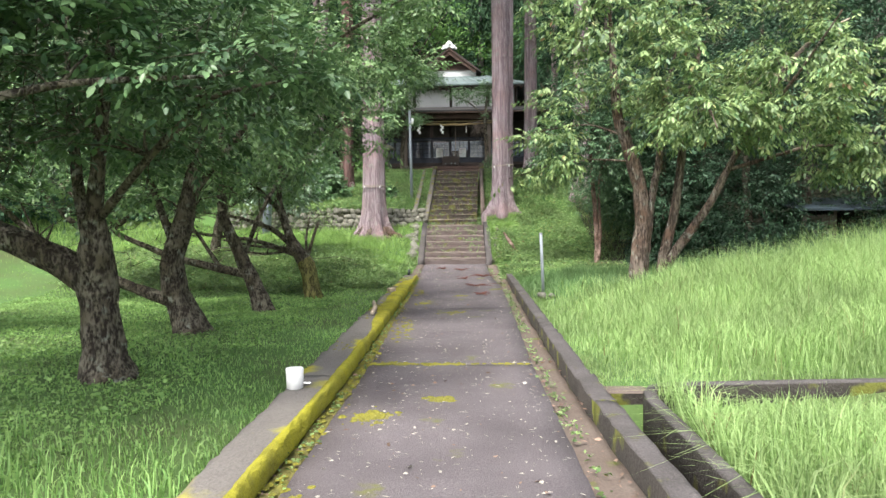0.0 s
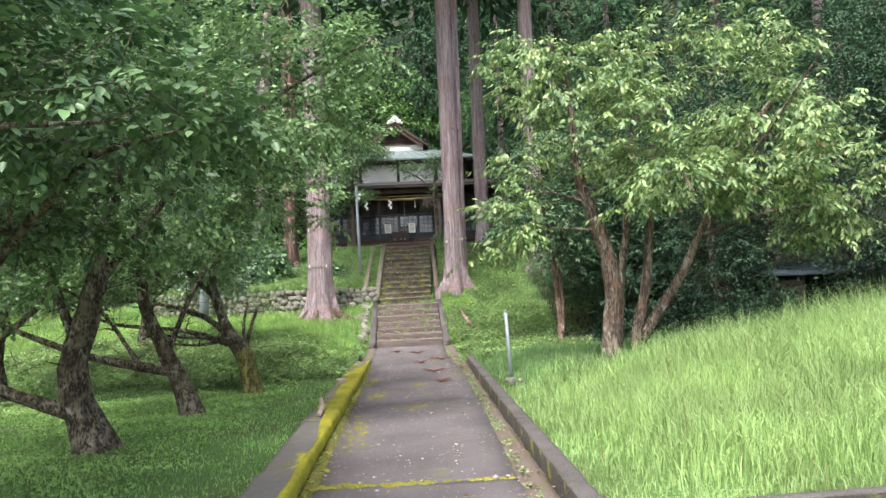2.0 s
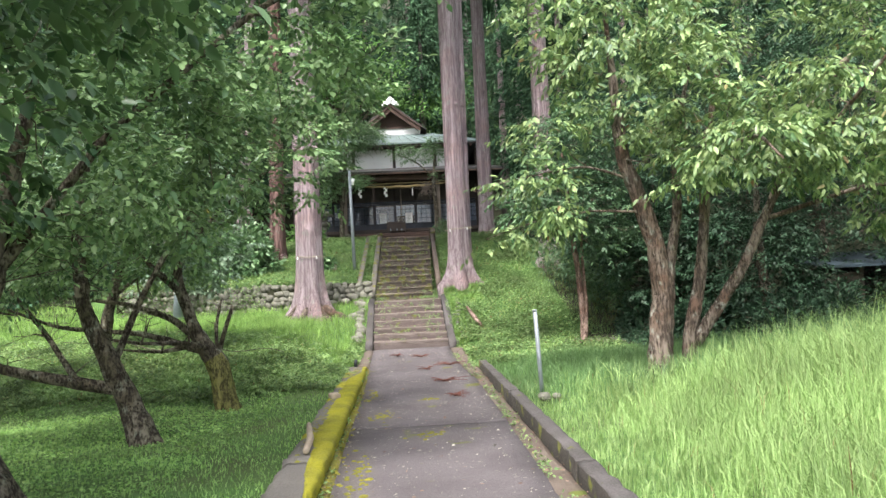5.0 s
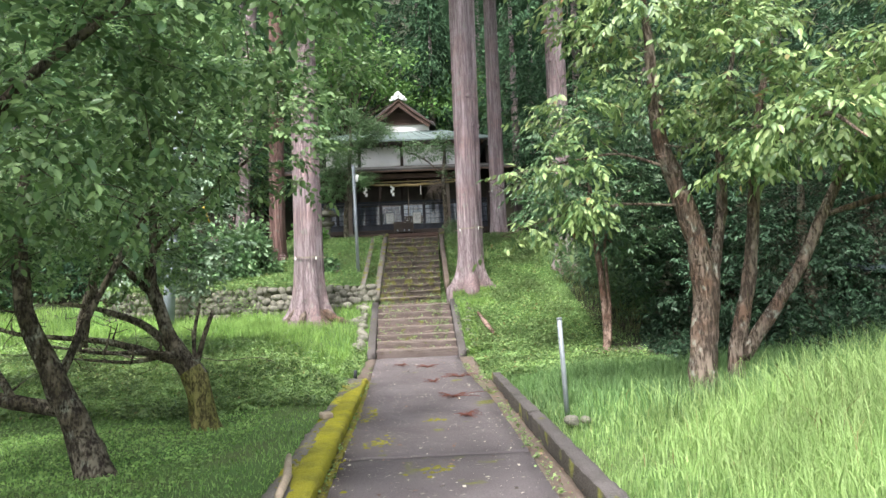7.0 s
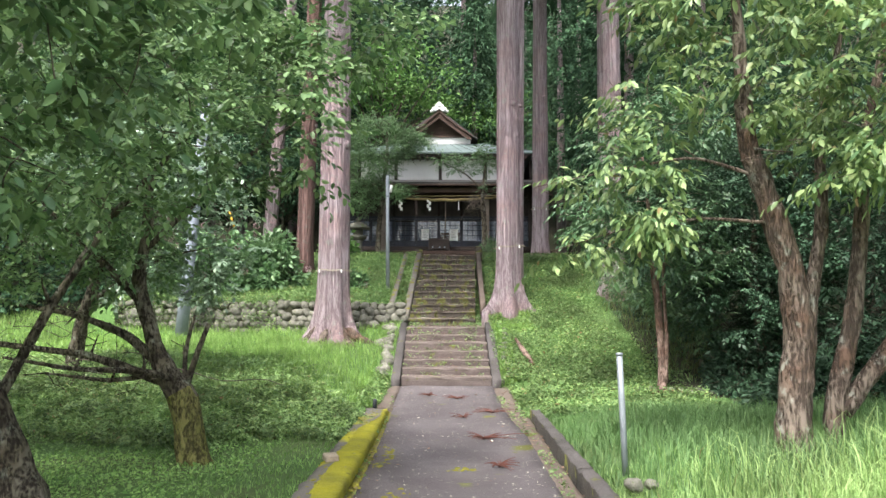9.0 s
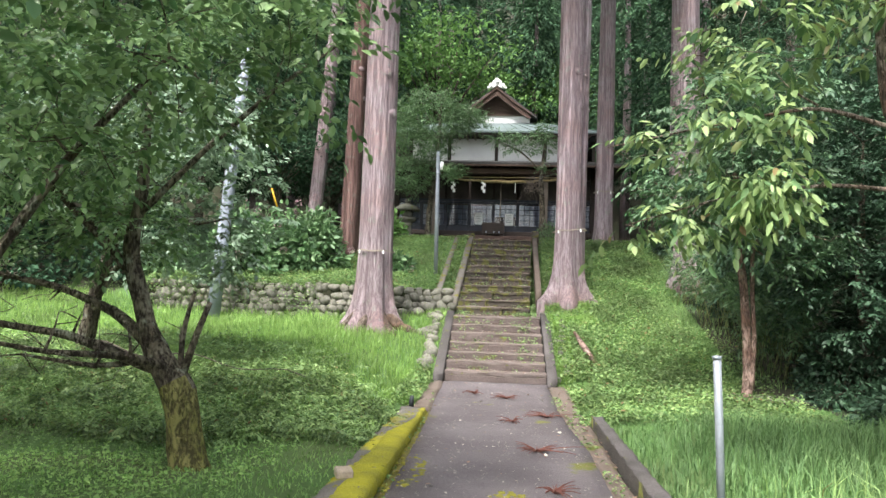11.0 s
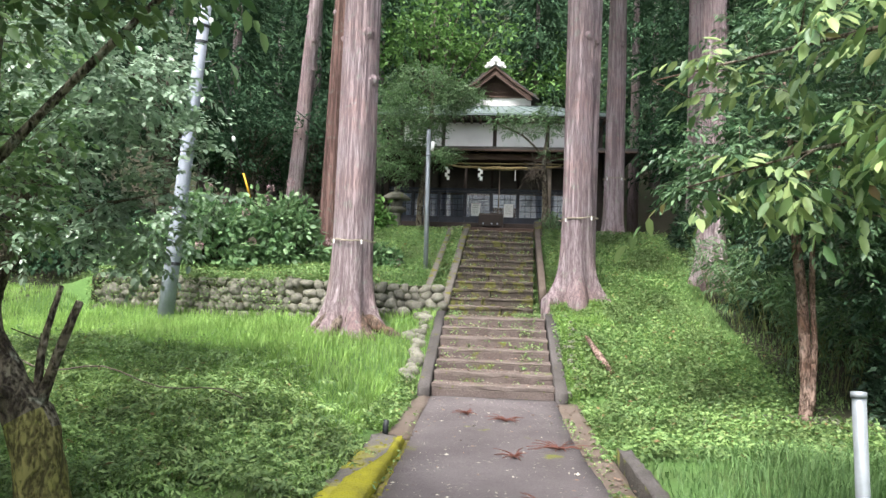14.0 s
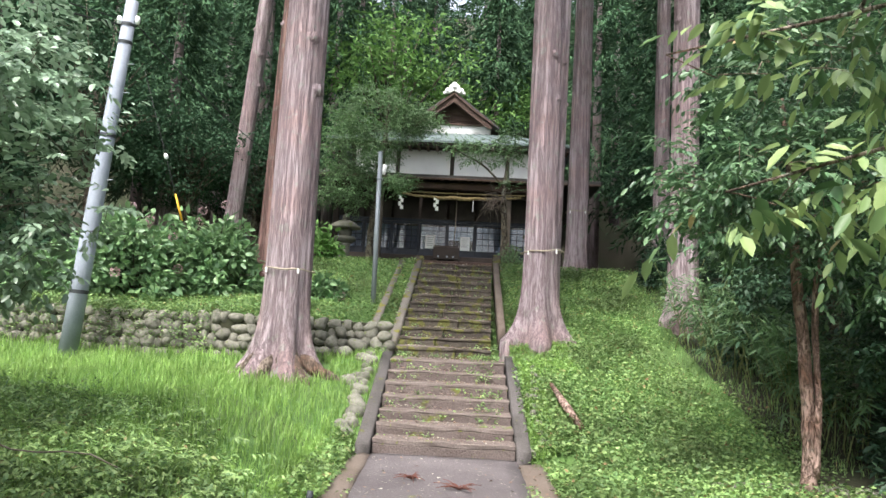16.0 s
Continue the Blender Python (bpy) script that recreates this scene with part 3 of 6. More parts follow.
tagged(new("moss", mesh_of("moss", np.concatenate(rows), f, M_MOSS, True)), "thick yellow-green moss grown over the kerb's inner edge", "moss", kind="stuff")
pts = []
for y in np.arange(1.5, 17.4, 0.02):
    k0, k1, kz = kerb_left(y)
    if y > 7 and RNG.random() < 0.7 * (0.5 + 0.5 * math.sin(y * 1.1 + 1.0) + 0.4 * (y > 9.5)):
        pts.append((RNG.uniform(k1 + 0.05, k0), y, kz))
    if RNG.random() < 0.45:
        pts.append((left_edge(y) + RNG.normal(-0.04, 0.05), y, path_z(y) - 0.002))
tagged(new("moss", cushions("moss", pts, 0.018, 0.25, M_PATHMOSS)), "flat yellow-green moss cushions on kerb and gutter", "moss", kind="stuff")
pts = []
for cx, cy, w, h, n in ((-0.42, 5.05, 0.12, 0.16, 90), (0.05, 5.55, 0.12, 0.08, 36), (-0.62, 3.2, 0.08, 0.4, 20), (0.0, 7.0, 0.75, 0.04, 80), (-0.5, 7.05, 0.2, 0.08, 30), (0.05, 11.1, 0.18, 0.15, 25), (-0.62, 9.5, 0.1, 0.7, 40), (-0.55, 12.3, 0.12, 0.25, 30), (0.1, 13.6, 0.12, 0.12, 16), (-0.75, 14.3, 0.08, 0.6, 20)):
    for _ in range(n):
        x, y = RNG.normal(cx, w * 0.6), RNG.normal(cy, h * 0.6)
        pts.append((x, y, float(path_z(y)) + 0.003))
tagged(new("moss", cushions("moss", pts, 0.026, 0.13, M_PATHMOSS)), "flat patches of yellow-green moss on the path", "moss", kind="stuff")

# the drain's second wall, bent round the corner
drain = thing("drain_wall", "low grey concrete drain wall with a rounded corner", "wall", kind="structure")
cl = [(1.9 - 0.02 * k, y) for k, y in enumerate(np.linspace(-2.5, 5.3, 8))] + [(1.79, 5.55), (1.86, 5.72), (1.98, 5.8), (2.3, 5.84), (2.8, 5.88), (3.5, 5.93), (4.6, 6.0)]
cl = np.array(cl)
tn = unit(np.gradient(cl, axis=0))
nm = np.stack([-tn[:, 1], tn[:, 0]], 1) * 0.055
rows = []
for off, z in ((nm, -0.5), (nm, -0.035), (nm * 0.8, -0.02), (-nm * 0.8, -0.02), (-nm, -0.035), (-nm, -0.5)):
    rows.append(np.column_stack([cl + off, np.full(len(cl), z)]))
n = len(cl)
f = np.vstack([np.stack([c * n + np.arange(n - 1), c * n + np.arange(1, n), (c + 1) % 6 * n + np.arange(1, n), (c + 1) % 6 * n + np.arange(n - 1)], 1) for c in range(6)])
part("drain_side", mesh_of("drain_side", np.concatenate(rows), [f, np.array([[c * n for c in range(6)], [c * n + n - 1 for c in reversed(range(6))]])], M_KERB), M_KERB, drain)
part("drain_end", boxed(1.42, 1.84, 5.74, 5.94, -0.5, -0.07, 0.02), M_GUTTER, drain, "crumbling drain end")
part("drain_bed", boxed(1.4, 1.84, -2.9, 5.76, -0.46, -0.385), M_GUTTER, drain, "silted brown drain bed")
dark_sides(drain)

# ---- stairs ----
def flight(owner, y0, y1, z0, z1, count, xl0, xr0, xl1, xr1, mat, split=1):
    """Steps as blocks with worn edges, each resting on a deep base."""
    for k in range(count):
        ya, yb = y0 + (y1 - y0) * k / count, y0 + (y1 - y0) * (k + 1) / count
        top = z0 + (z1 - z0) * (k + 1) / count
        u = k / (count - 1)
        a, b = xl0 + (xl1 - xl0) * u, xr0 + (xr1 - xr0) * u
        cuts = [a] + sorted(a + (b - a) * (q + RNG.uniform(-0.25, 0.25)) / split for q in range(1, split)) + [b]
        for c0, c1 in zip(cuts[:-1], cuts[1:]):
            tip = RNG.normal(0, 0.008)
            lip = 0.02 if split > 1 else 0.003
            front = ya + RNG.normal(0, 0.014)
            bm = boxed(c0 + 0.002, c1 - 0.002, front, yb + 0.06, top - 0.052, top + tip, 0.009)
            box(bm, c0 + 0.008, c1 - 0.008, front + lip, yb + 0.05, top - (z1 - z0) / count - 0.12, top - 0.05, 0.008)
            bmesh.ops.subdivide_edges(bm, edges=[e for e in bm.edges if e.calc_length() > 0.3], cuts=9)
            for v in bm.verts:
                if v.co.z > top - 0.1:
                    v.co += Vector((0, 0.028 * noise.noise(v.co * 3) + 0.02 * noise.noise(v.co * 11), 0.022 * noise.noise(v.co * 3 + Vector((5, 0, 0))) + 0.014 * noise.noise(v.co * 13)))
            st = part("step", bm, mat, owner)
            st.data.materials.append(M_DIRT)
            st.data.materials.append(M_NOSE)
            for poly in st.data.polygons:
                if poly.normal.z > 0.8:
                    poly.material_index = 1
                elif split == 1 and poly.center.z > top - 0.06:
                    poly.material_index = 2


lower = thing("lower_stairs", "short flight of brown stone steps with worn edges", "stairs", kind="structure")
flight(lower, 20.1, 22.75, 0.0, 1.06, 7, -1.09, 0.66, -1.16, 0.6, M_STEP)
part("landing", boxed(-1.3, 0.75, 22.75, 23.35, 0.6, 1.055, 0.02), M_DIRT, lower)
upper = thing("upper_stairs", "long flight of mossy stone steps up to the shrine", "stairs", kind="structure")
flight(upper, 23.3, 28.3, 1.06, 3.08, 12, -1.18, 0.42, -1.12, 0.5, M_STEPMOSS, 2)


def ramp_kerb(owner, x0, x1, w, y0, y1, z0, z1, mat, h=0.4, name="side_kerb"):
    """A sloping kerb beside a flight."""
    v = []
    for y, z, x in ((y0, z0, x0), (y1, z1, x1)):
        for dx, dz in ((-w / 2, -h), (w / 2, -h), (w / 2, -0.015), (w / 2 - 0.015, 0), (-w / 2 + 0.015, 0), (-w / 2, -0.015)):
            v.append((x + dx, y, z + dz))
    f = np.array([[k, (k + 1) % 6, 6 + (k + 1) % 6, 6 + k] for k in range(6)])
    part(name, mesh_of(name, np.array(v), [f, np.array([[5, 4, 3, 2, 1, 0], [6, 7, 8, 9, 10, 11]])], mat), mat, owner)


ramp_kerb(lower, -1.19, -1.25, 0.17, 20.0, 22.8, 0.12, 1.14, M_KERB)
ramp_kerb(lower, 0.75, 0.7, 0.17, 20.0, 22.8, 0.12, 1.16, M_KERB)
ramp_kerb(upper, -1.28, -1.22, 0.16, 23.3, 28.35, 1.2, 3.2, M_STAIRKERB)
ramp_kerb(upper, -1.68, -1.6, 0.13, 23.5, 28.2, 1.32, 3.15, M_STAIRKERB)
ramp_kerb(upper, 0.62, 0.6, 0.13, 24.2, 28.3, 1.62, 3.2, M_GUTTER)
part("gatepost", boxed(-1.32, -1.12, 28.36, 28.56, 2.9, 3.28, 0.015), M_STEPMOSS, upper)
part("gatepost", boxed(0.52, 0.72, 28.32, 28.52, 2.9, 3.38, 0.015), M_STEPMOSS, upper)

# ---- the shrine hall ----
CX = -0.75
hall = thing("shrine_hall", "old timber shrine hall with white plaster and green copper roof", "shrine", (CX, 0, 0))
GZ = 3.15


def prism(name, poly, y0, y1, mat, owner, label=""):
    """A polygon in x and z, drawn out along y."""
    bm = bmesh.new()
    lo = [bm.verts.new((x, y0, z)) for x, z in poly]
    hi = [bm.verts.new((x, y1, z)) for x, z in poly]
    bm.faces.new(lo)
    bm.faces.new(hi[::-1])
    for k in range(len(poly)):
        bm.faces.new((lo[k], hi[k], hi[(k + 1) % len(poly)], lo[(k + 1) % len(poly)]))
    return part(name, bm, mat, owner, label)


def sheet(name, quad, thick, mat, owner, label=""):
    """A thick plate over four corners."""
    bm = bmesh.new()
    up = [bm.verts.new(p) for p in quad]
    dn = [bm.verts.new((p[0], p[1], p[2] - thick)) for p in quad]
    bm.faces.new(up)
    bm.faces.new(dn[::-1])
    for k in range(4):
        bm.faces.new((up[k], dn[k], dn[(k + 1) % 4], up[(k + 1) % 4]))
    return part(name, bm, mat, owner, label)


part("foundation", boxed(-3.6, 3.6, 31.5, 38, 3.0, 3.3, 0.02), M_STONE, hall)
part("floor_deck", boxed(-3.45, 3.45, 31.75, 38, 3.52, 3.66, 0.01), M_WOOD, hall)
part("deck_skirt", boxed(-3.4, 3.4, 31.85, 31.95, 3.3, 3.52), M_WOOD, hall)
part("porch_step", boxed(-1.55, 1.62, 31.2, 31.74, 3.34, 3.47, 0.012), M_BROWN, hall, "brown timber porch step")
part("porch_step", boxed(-1.65, 1.72, 30.85, 31.2, 3.1, 3.3, 0.012), M_BROWN, hall, "brown timber porch step")
# glazed sliding doors with lattice bars
DOOR_Y = 33.0
doors_x = np.linspace(-3.4, 3.4, 9)
for k, (a, b) in enumerate(zip(doors_x[:-1], doors_x[1:])):
    y = DOOR_Y + (0.05 if k % 2 else 0.0)
    door = part("sliding_door", boxed(a + 0.005, b - 0.005, y - 0.018, y + 0.018, 3.67, 3.98, 0.004), M_DOOR, hall)
    part("stile", boxed(a + 0.005, a + 0.055, y - 0.02, y + 0.02, 3.985, 4.8), M_DOOR, door)
    part("stile", boxed(b - 0.055, b - 0.005, y - 0.02, y + 0.02, 3.985, 4.8), M_DOOR, door)
    part("top_rail", boxed(a + 0.057, b - 0.057, y - 0.02, y + 0.02, 4.74, 4.8), M_DOOR, door)
    for q in range(1, 4):
        xx = a + 0.05 + (b - a - 0.1) * q / 4
        part("lattice_bar", boxed(xx - 0.009, xx + 0.009, y - 0.014, y + 0.014, 3.985, 4.738), M_DOOR, door)
    for q in range(1, 4):
        zz = 3.985 + 0.755 * q / 4
        part("lattice_bar", boxed(a + 0.057, b - 0.057, y - 0.011, y + 0.011, zz - 0.009, zz + 0.009), M_DOOR, door)
    part("pane", boxed(a + 0.057, b - 0.057, y + 0.016, y + 0.022, 3.985, 4.738), M_GLASS, door)
    # sheets behind the glass carry the panes' bluish reflections as colour
    if k in (2, 3):
        part("curtain", boxed(a + 0.02, b - 0.02, y + 0.3, y + 0.304, 3.75, 4.72), M_DIMPANE, door, "dim blue-grey sheet behind glass, standing in for reflections")
    else:
        low = 3.75 if k != 4 else 4.3
        part("curtain", boxed(a + 0.02, b - 0.02, y + 0.1, y + 0.104, low, 4.72), M_BLIND, door, "pale blue-grey curtain behind glass, toned for pane reflections")
part("transom", boxed(-3.4, 3.4, 33.0, 33.1, 4.81, 4.9), M_DOOR, hall)
for a, b in zip(doors_x[:-1], doors_x[1:]):
    part("transom_panel", boxed(a + 0.04, b - 0.04, 33.04, 33.07, 4.92, 5.6), M_INSIDE, hall)
part("eave_wall", boxed(-3.5, 3.5, 33.02, 33.1, 6.005, 6.21), M_WOOD, hall)
part("side_wall", boxed(-3.5, -3.4, 33.0, 38, 3.66, 7.0), M_WOOD, hall)
part("side_wall", boxed(3.4, 3.5, 33.0, 38, 3.66, 7.0), M_WOOD, hall)
part("rear_wall", boxed(-3.5, 3.5, 38.0, 38.1, 3.2, 7.0), M_WOOD, hall)
part("front_beam", boxed(-3.5, 3.5, 32.9, 33.1, 5.62, 6.0, 0.01), M_WOOD, hall)
# porch posts, rail beam and struts
for x in (-1.92, 1.75):
    part("porch_post", boxed(x - 0.085, x + 0.085, 31.52, 31.69, 3.5, 5.55, 0.012), M_GREYWOOD, hall)
    part("post_base", boxed(x - 0.14, x + 0.14, 31.46, 31.74, 3.3, 3.52, 0.02), M_STONE, hall)
for x in (-3.42, 3.42):
    part("corner_post", boxed(x - 0.08, x + 0.08, 32.85, 33.0, 3.66, 6.0, 0.01), M_WOOD, hall)
part("porch_beam", boxed(-2.2, 2.3, 31.5, 31.72, 5.56, 5.76, 0.015), M_BROWN, hall)
# lower pent roof
sheet("lower_roof", [(-4.35, 31.15, 5.89), (4.3, 31.15, 5.89), (3.6, 32.98, 6.28), (-3.65, 32.98, 6.28)], 0.07, M_DARKROOF, hall)
part("eave_board", boxed(-4.35, 4.3, 31.14, 31.2, 5.76, 5.815, 0.006), M_BROWN, hall)
for k in range(34):
    x = -4.2 + k * 0.25
    sheet("rafter", [(x - 0.03, 31.22, 5.81), (x + 0.03, 31.22, 5.81), (x + 0.03, 32.88, 6.16), (x - 0.03, 32.88, 6.16)], 0.07, M_BROWN, hall)
for sgn in (-1, 1):
    sheet("lower_roof", [(sgn * 4.33, 31.15, 5.89), (sgn * 4.33, 38.3, 5.89), (sgn * 3.5, 38.3, 6.28), (sgn * 3.5, 32.98, 6.28)], 0.07, M_DARKROOF, hall)
# plaster storey above it
posts_x = [-3.0, -1.62, 0.05, 1.75, 3.0]
for a, b in zip(posts_x[:-1], posts_x[1:]):
    part("plaster_panel", boxed(a + 0.062, b - 0.062, 33.02, 33.1, 6.22, 7.06), M_PLASTER, hall)
for x in posts_x:
    part("wall_post", boxed(x - 0.06, x + 0.06, 32.99, 33.12, 6.3, 7.06, 0.006), M_WOOD, hall)
part("wall_plate", boxed(-3.1, 3.1, 32.97, 33.13, 7.06, 7.2, 0.008), M_WOOD, hall)
part("storey_side", boxed(-3.08, -3.0, 33.13, 38, 6.3, 7.2), M_PLASTER, hall)
part("storey_side", boxed(3.0, 3.08, 33.13, 38, 6.3, 7.2), M_PLASTER, hall)
# the upper skirt of the roof
EV, EZ = 32.3, 7.2
sheet("copper_skirt", [(-3.75, EV, EZ), (3.75, EV, EZ), (1.75, 33.42, 7.74), (-1.75, 33.42, 7.74)], 0.06, M_COPPER, hall, "green copper roof skirt")
sheet("soffit", [(-3.68, EV + 0.05, EZ - 0.075), (3.68, EV + 0.05, EZ - 0.075), (3.0, 33.0, EZ - 0.01), (-3.0, 33.0, EZ - 0.01)], 0.05, M_WOOD, hall)
for k in range(26):
    x = -3.5 + k * 0.28
    part("rafter_end", boxed(x - 0.035, x + 0.035, EV + 0.08, 32.95, EZ - 0.2, EZ - 0.13), M_BROWN, hall)
for k in range(17):
    u0 = -1 + 2 * (k + 0.5) / 17
    sheet("roof_seam", [(u0 * 3.75 - 0.012, EV, EZ + 0.022), (u0 * 3.75 + 0.012, EV, EZ + 0.022), (u0 * 1.75 + 0.012, 33.42, 7.762), (u0 * 1.75 - 0.012, 33.42, 7.762)], 0.02, M_COPPER, hall)
for sgn in (-1, 1):
    sheet("copper_skirt", [(sgn * 3.75, EV, EZ), (sgn * 3.75, 38.4, EZ), (sgn * 1.75, 38.4, 7.74), (sgn * 1.75, 33.42, 7.74)], 0.06, M_COPPER, hall, "green copper roof skirt")
# gable: plaster band, lattice, barge boards
part("gable_band", boxed(-1.2, 1.2, 33.44, 33.52, 7.72, 8.0), M_PLASTER, hall, "white plaster band under the gable")
part("gable_sill", boxed(-1.04, 1.04, 33.38, 33.5, 8.0, 8.06, 0.006), M_BROWN, hall)
prism("gable_back", [(-0.95, 8.06), (0.95, 8.06), (0, 8.78)], 33.5, 33.54, M_GABLE, hall)
for k in range(-8, 9):
    x = k * 0.1
    h = 8.74 - abs(x) * 0.74
    if h > 8.12:
        part("gable_bar", boxed(x - 0.017, x + 0.017, 33.455, 33.495, 8.06, h), M_BROWN, hall)
for z in (8.2, 8.36, 8.5):
    w = (8.76 - z) / 0.77
    part("gable_bar", boxed(-w, w, 33.44, 33.455, z - 0.016, z + 0.016), M_BROWN, hall)
for sgn in (-1, 1):
    prism("barge_board", [(0, 8.9), (sgn * 0.58, 8.42), (sgn * 1.16, 8.0), (sgn * 1.24, 7.86), (sgn * 1.1, 7.86), (sgn * 0.56, 8.25), (0, 8.68)], 33.12, 33.19, M_BROWN, hall)
    prism("barge_trim", [(0, 8.97), (sgn * 0.6, 8.48), (sgn * 1.24, 8.02), (sgn * 1.28, 7.94), (sgn * 0.58, 8.42), (0, 8.905)], 33.06, 33.2, M_BROWN, hall)
    sheet("main_roof", [(0, 33.1, 9.02), (0, 38.5, 9.02), (sgn * 1.45, 38.5, 7.9), (sgn * 1.45, 33.1, 7.9)], 0.06, M_DARKROOF, hall, "dark metal main roof")
part("ridge", boxed(-0.12, 0.12, 33.22, 38.5, 8.99, 9.13, 0.03), M_COPPER, hall)
# ridge-end ornament: scrolls round a disc
OZ = 8.9
outline = [(0.0, 0.12), (0.13, 0.04), (0.34, 0.0), (0.35, 0.06), (0.27, 0.1), (0.28, 0.16), (0.21, 0.2), (0.16, 0.18), (0.16, 0.27), (0.09, 0.31), (0.055, 0.37), (0.0, 0.385)]
outline = outline + [(-x, z) for x, z in outline[-2:0:-1]]
prism("ridge_ornament", [(x, z + OZ) for x, z in outline], 33.02, 33.16, M_WHITE, hall, "white-painted scrolled ridge-end ornament")
v, f = tube([(0, 33.03, OZ + 0.24), (0, 32.985, OZ + 0.24)], [0.08, 0.07], 16)
part("crest_disc", mesh_of("crest_disc", v, clean_quads(f), M_WHITE, True), M_WHITE, hall)
for sgn in (-1, 1):
    v, f = tube([(sgn * 0.22, 33.03, OZ + 0.09), (sgn * 0.22, 32.99, OZ + 0.09)], [0.056, 0.046], 12)
    part("scroll", mesh_of("scroll", v, clean_quads(f), M_WHITE, True), M_WHITE, hall)

# straw rope with paper streamers, on a bamboo rail
rope = thing("straw_rope", "sagging straw festoon rope with white paper streamers", "rope", (CX, 31.4, 0))
part("bamboo_rail", tube_mesh("bamboo_rail", [(-1.5, 0, 5.42), (0.4, 0, 5.42), (2.2, 0, 5.44)], [0.022, 0.022, 0.02], M_STRAW, 8), M_STRAW, rope)
xs = np.linspace(-1.45, 2.1, 40)
sag = 5.38 - 0.10 * (1 - ((xs - 0.3) / 1.75) ** 2) + 0.012 * np.sin(xs * 9)
for ph in (0, np.pi):
    th = xs * 22 + ph
    part("strand", tube_mesh("strand", np.stack([xs, 0.02 * np.cos(th), sag + 0.02 * np.sin(th)], 1), 0.018 + 0.028 * np.exp(-((xs - 0.3) / 1.1) ** 2), M_STRAW, 6), M_STRAW, rope)


def streamer(name, owner, x, y, z, s, mat):
    """A folded zigzag paper streamer."""
    bm = bmesh.new()
    for k in range(4):
        ox = (0.03 if k % 2 else -0.03) * s
        box(bm, x + ox - 0.045 * s, x + ox + 0.045 * s, y - 0.002 - 0.003 * k, y + 0.001 - 0.003 * k, z - (k + 1) * 0.105 * s, z - k * 0.105 * s + 0.02 * s)
    part(name, bm, mat, owner, "white folded paper streamer")


for x in (-1.3, -0.3):
    streamer("streamer", rope, x, -0.03, 5.3, 0.95, M_PAPER)
for x in (0.75, 1.6):
    part("tassel", tube_mesh("tassel", [(x, -0.02, 5.28), (x, -0.02, 5.1), (x, -0.02, 4.92)], [0.006, 0.012, 0.022], M_PAPER, 6), M_PAPER, rope, "white paper tassel")
bell = thing("bell_rope", "long pale bell rope hanging in the porch", "rope", (CX, 31.6, 0))
part("cord", tube_mesh("cord", [(0.28, 0, 5.55), (0.28, 0.01, 4.6), (0.26, 0, 3.95)], [0.014, 0.016, 0.02], M_GREYWOOD, 6), M_GREYWOOD, bell)

# offering box, notices, sign boards
offer = thing("offering_box", "dark slatted wooden offering box on the porch", "box", (CX + 0.06, 31.46, 3.47))
part("box_body", boxed(-0.37, 0.37, -0.2, 0.2, 0.05, 0.4, 0.01), M_WOOD, offer)
for x in (-0.3, 0.3):
    part("foot", boxed(x - 0.05, x + 0.05, -0.19, 0.19, 0, 0.05), M_WOOD, offer)
for k in range(7):
    part("slat", boxed(-0.36, 0.36, -0.17 + k * 0.055, -0.145 + k * 0.055, 0.405, 0.44, 0.004), M_WOOD, offer)
for x in (-0.22, 0.03, 0.2):
    part("metal_fitting", boxed(x - 0.025, x + 0.025, -0.206, -0.2, 0.1, 0.15), M_STEEL, offer, "small pale metal fitting")
for x, w, z0, z1 in ((-0.5, 0.28, 4.0, 4.4), (0.56, 0.29, 3.98, 4.4)):
    note = thing("paper_notice", "white paper notice fixed to the glazed door", "notice", (CX + x, 32.94, 0), group="notices on the doors")
    part("paper_sheet", boxed(-w / 2, w / 2, -0.004, 0.004, z0, z1), M_PAPER, note)
    for k in range(5):
        part("text_line", boxed(-w * 0.36, w * (0.36 - 0.08 * (k % 3)), -0.0055, -0.0045, z1 - 0.07 - k * 0.06, z1 - 0.058 - k * 0.06), M_GREYINK, note)

# stone lanterns
def lantern(x, y, z, s):
    ln = thing("stone_lantern", "grey weathered stone lantern before the hall", "lantern", (x, y, z), group="stone lanterns")

    def ring(name, prof, sides):
        a = np.linspace(0, 2 * np.pi, sides, endpoint=False) + np.pi / sides
        v = np.concatenate([np.stack([np.cos(a) * r * s, np.sin(a) * r * s, np.full(sides, h * s)], 1) for r, h in prof])
        f = np.vstack([np.stack([k * sides + np.arange(sides), k * sides + (np.arange(sides) + 1) % sides, (k + 1) * sides + (np.arange(sides) + 1) % sides, (k + 1) * sides + np.arange(sides)], 1) for k in range(len(prof) - 1)])
        caps = np.array([np.arange(sides)[::-1], (len(prof) - 1) * sides + np.arange(sides)])
        part(name, mesh_of(name, v, [f, caps], M_STONE), M_STONE, ln)

    ring("base", [(0.3, 0), (0.3, 0.12), (0.24, 0.18)], 6)
    ring("shaft", [(0.13, 0.18), (0.115, 0.3), (0.115, 0.42), (0.14, 0.48)], 10)
    ring("platform", [(0.15, 0.48), (0.26, 0.56), (0.26, 0.63)], 6)
    ring("fire_box", [(0.17, 0.63), (0.18, 0.82)], 4)
    ring("roof", [(0.36, 0.82), (0.37, 0.86), (0.2, 0.97), (0.09, 1.01)], 6)
    ring("finial", [(0.06, 1.01), (0.085, 1.06), (0.07, 1.11), (0.015, 1.16)], 8)


lantern(-3.42, 30.5, 3.17, 1.2)
lantern(1.75, 30.5, 3.17, 1.15)

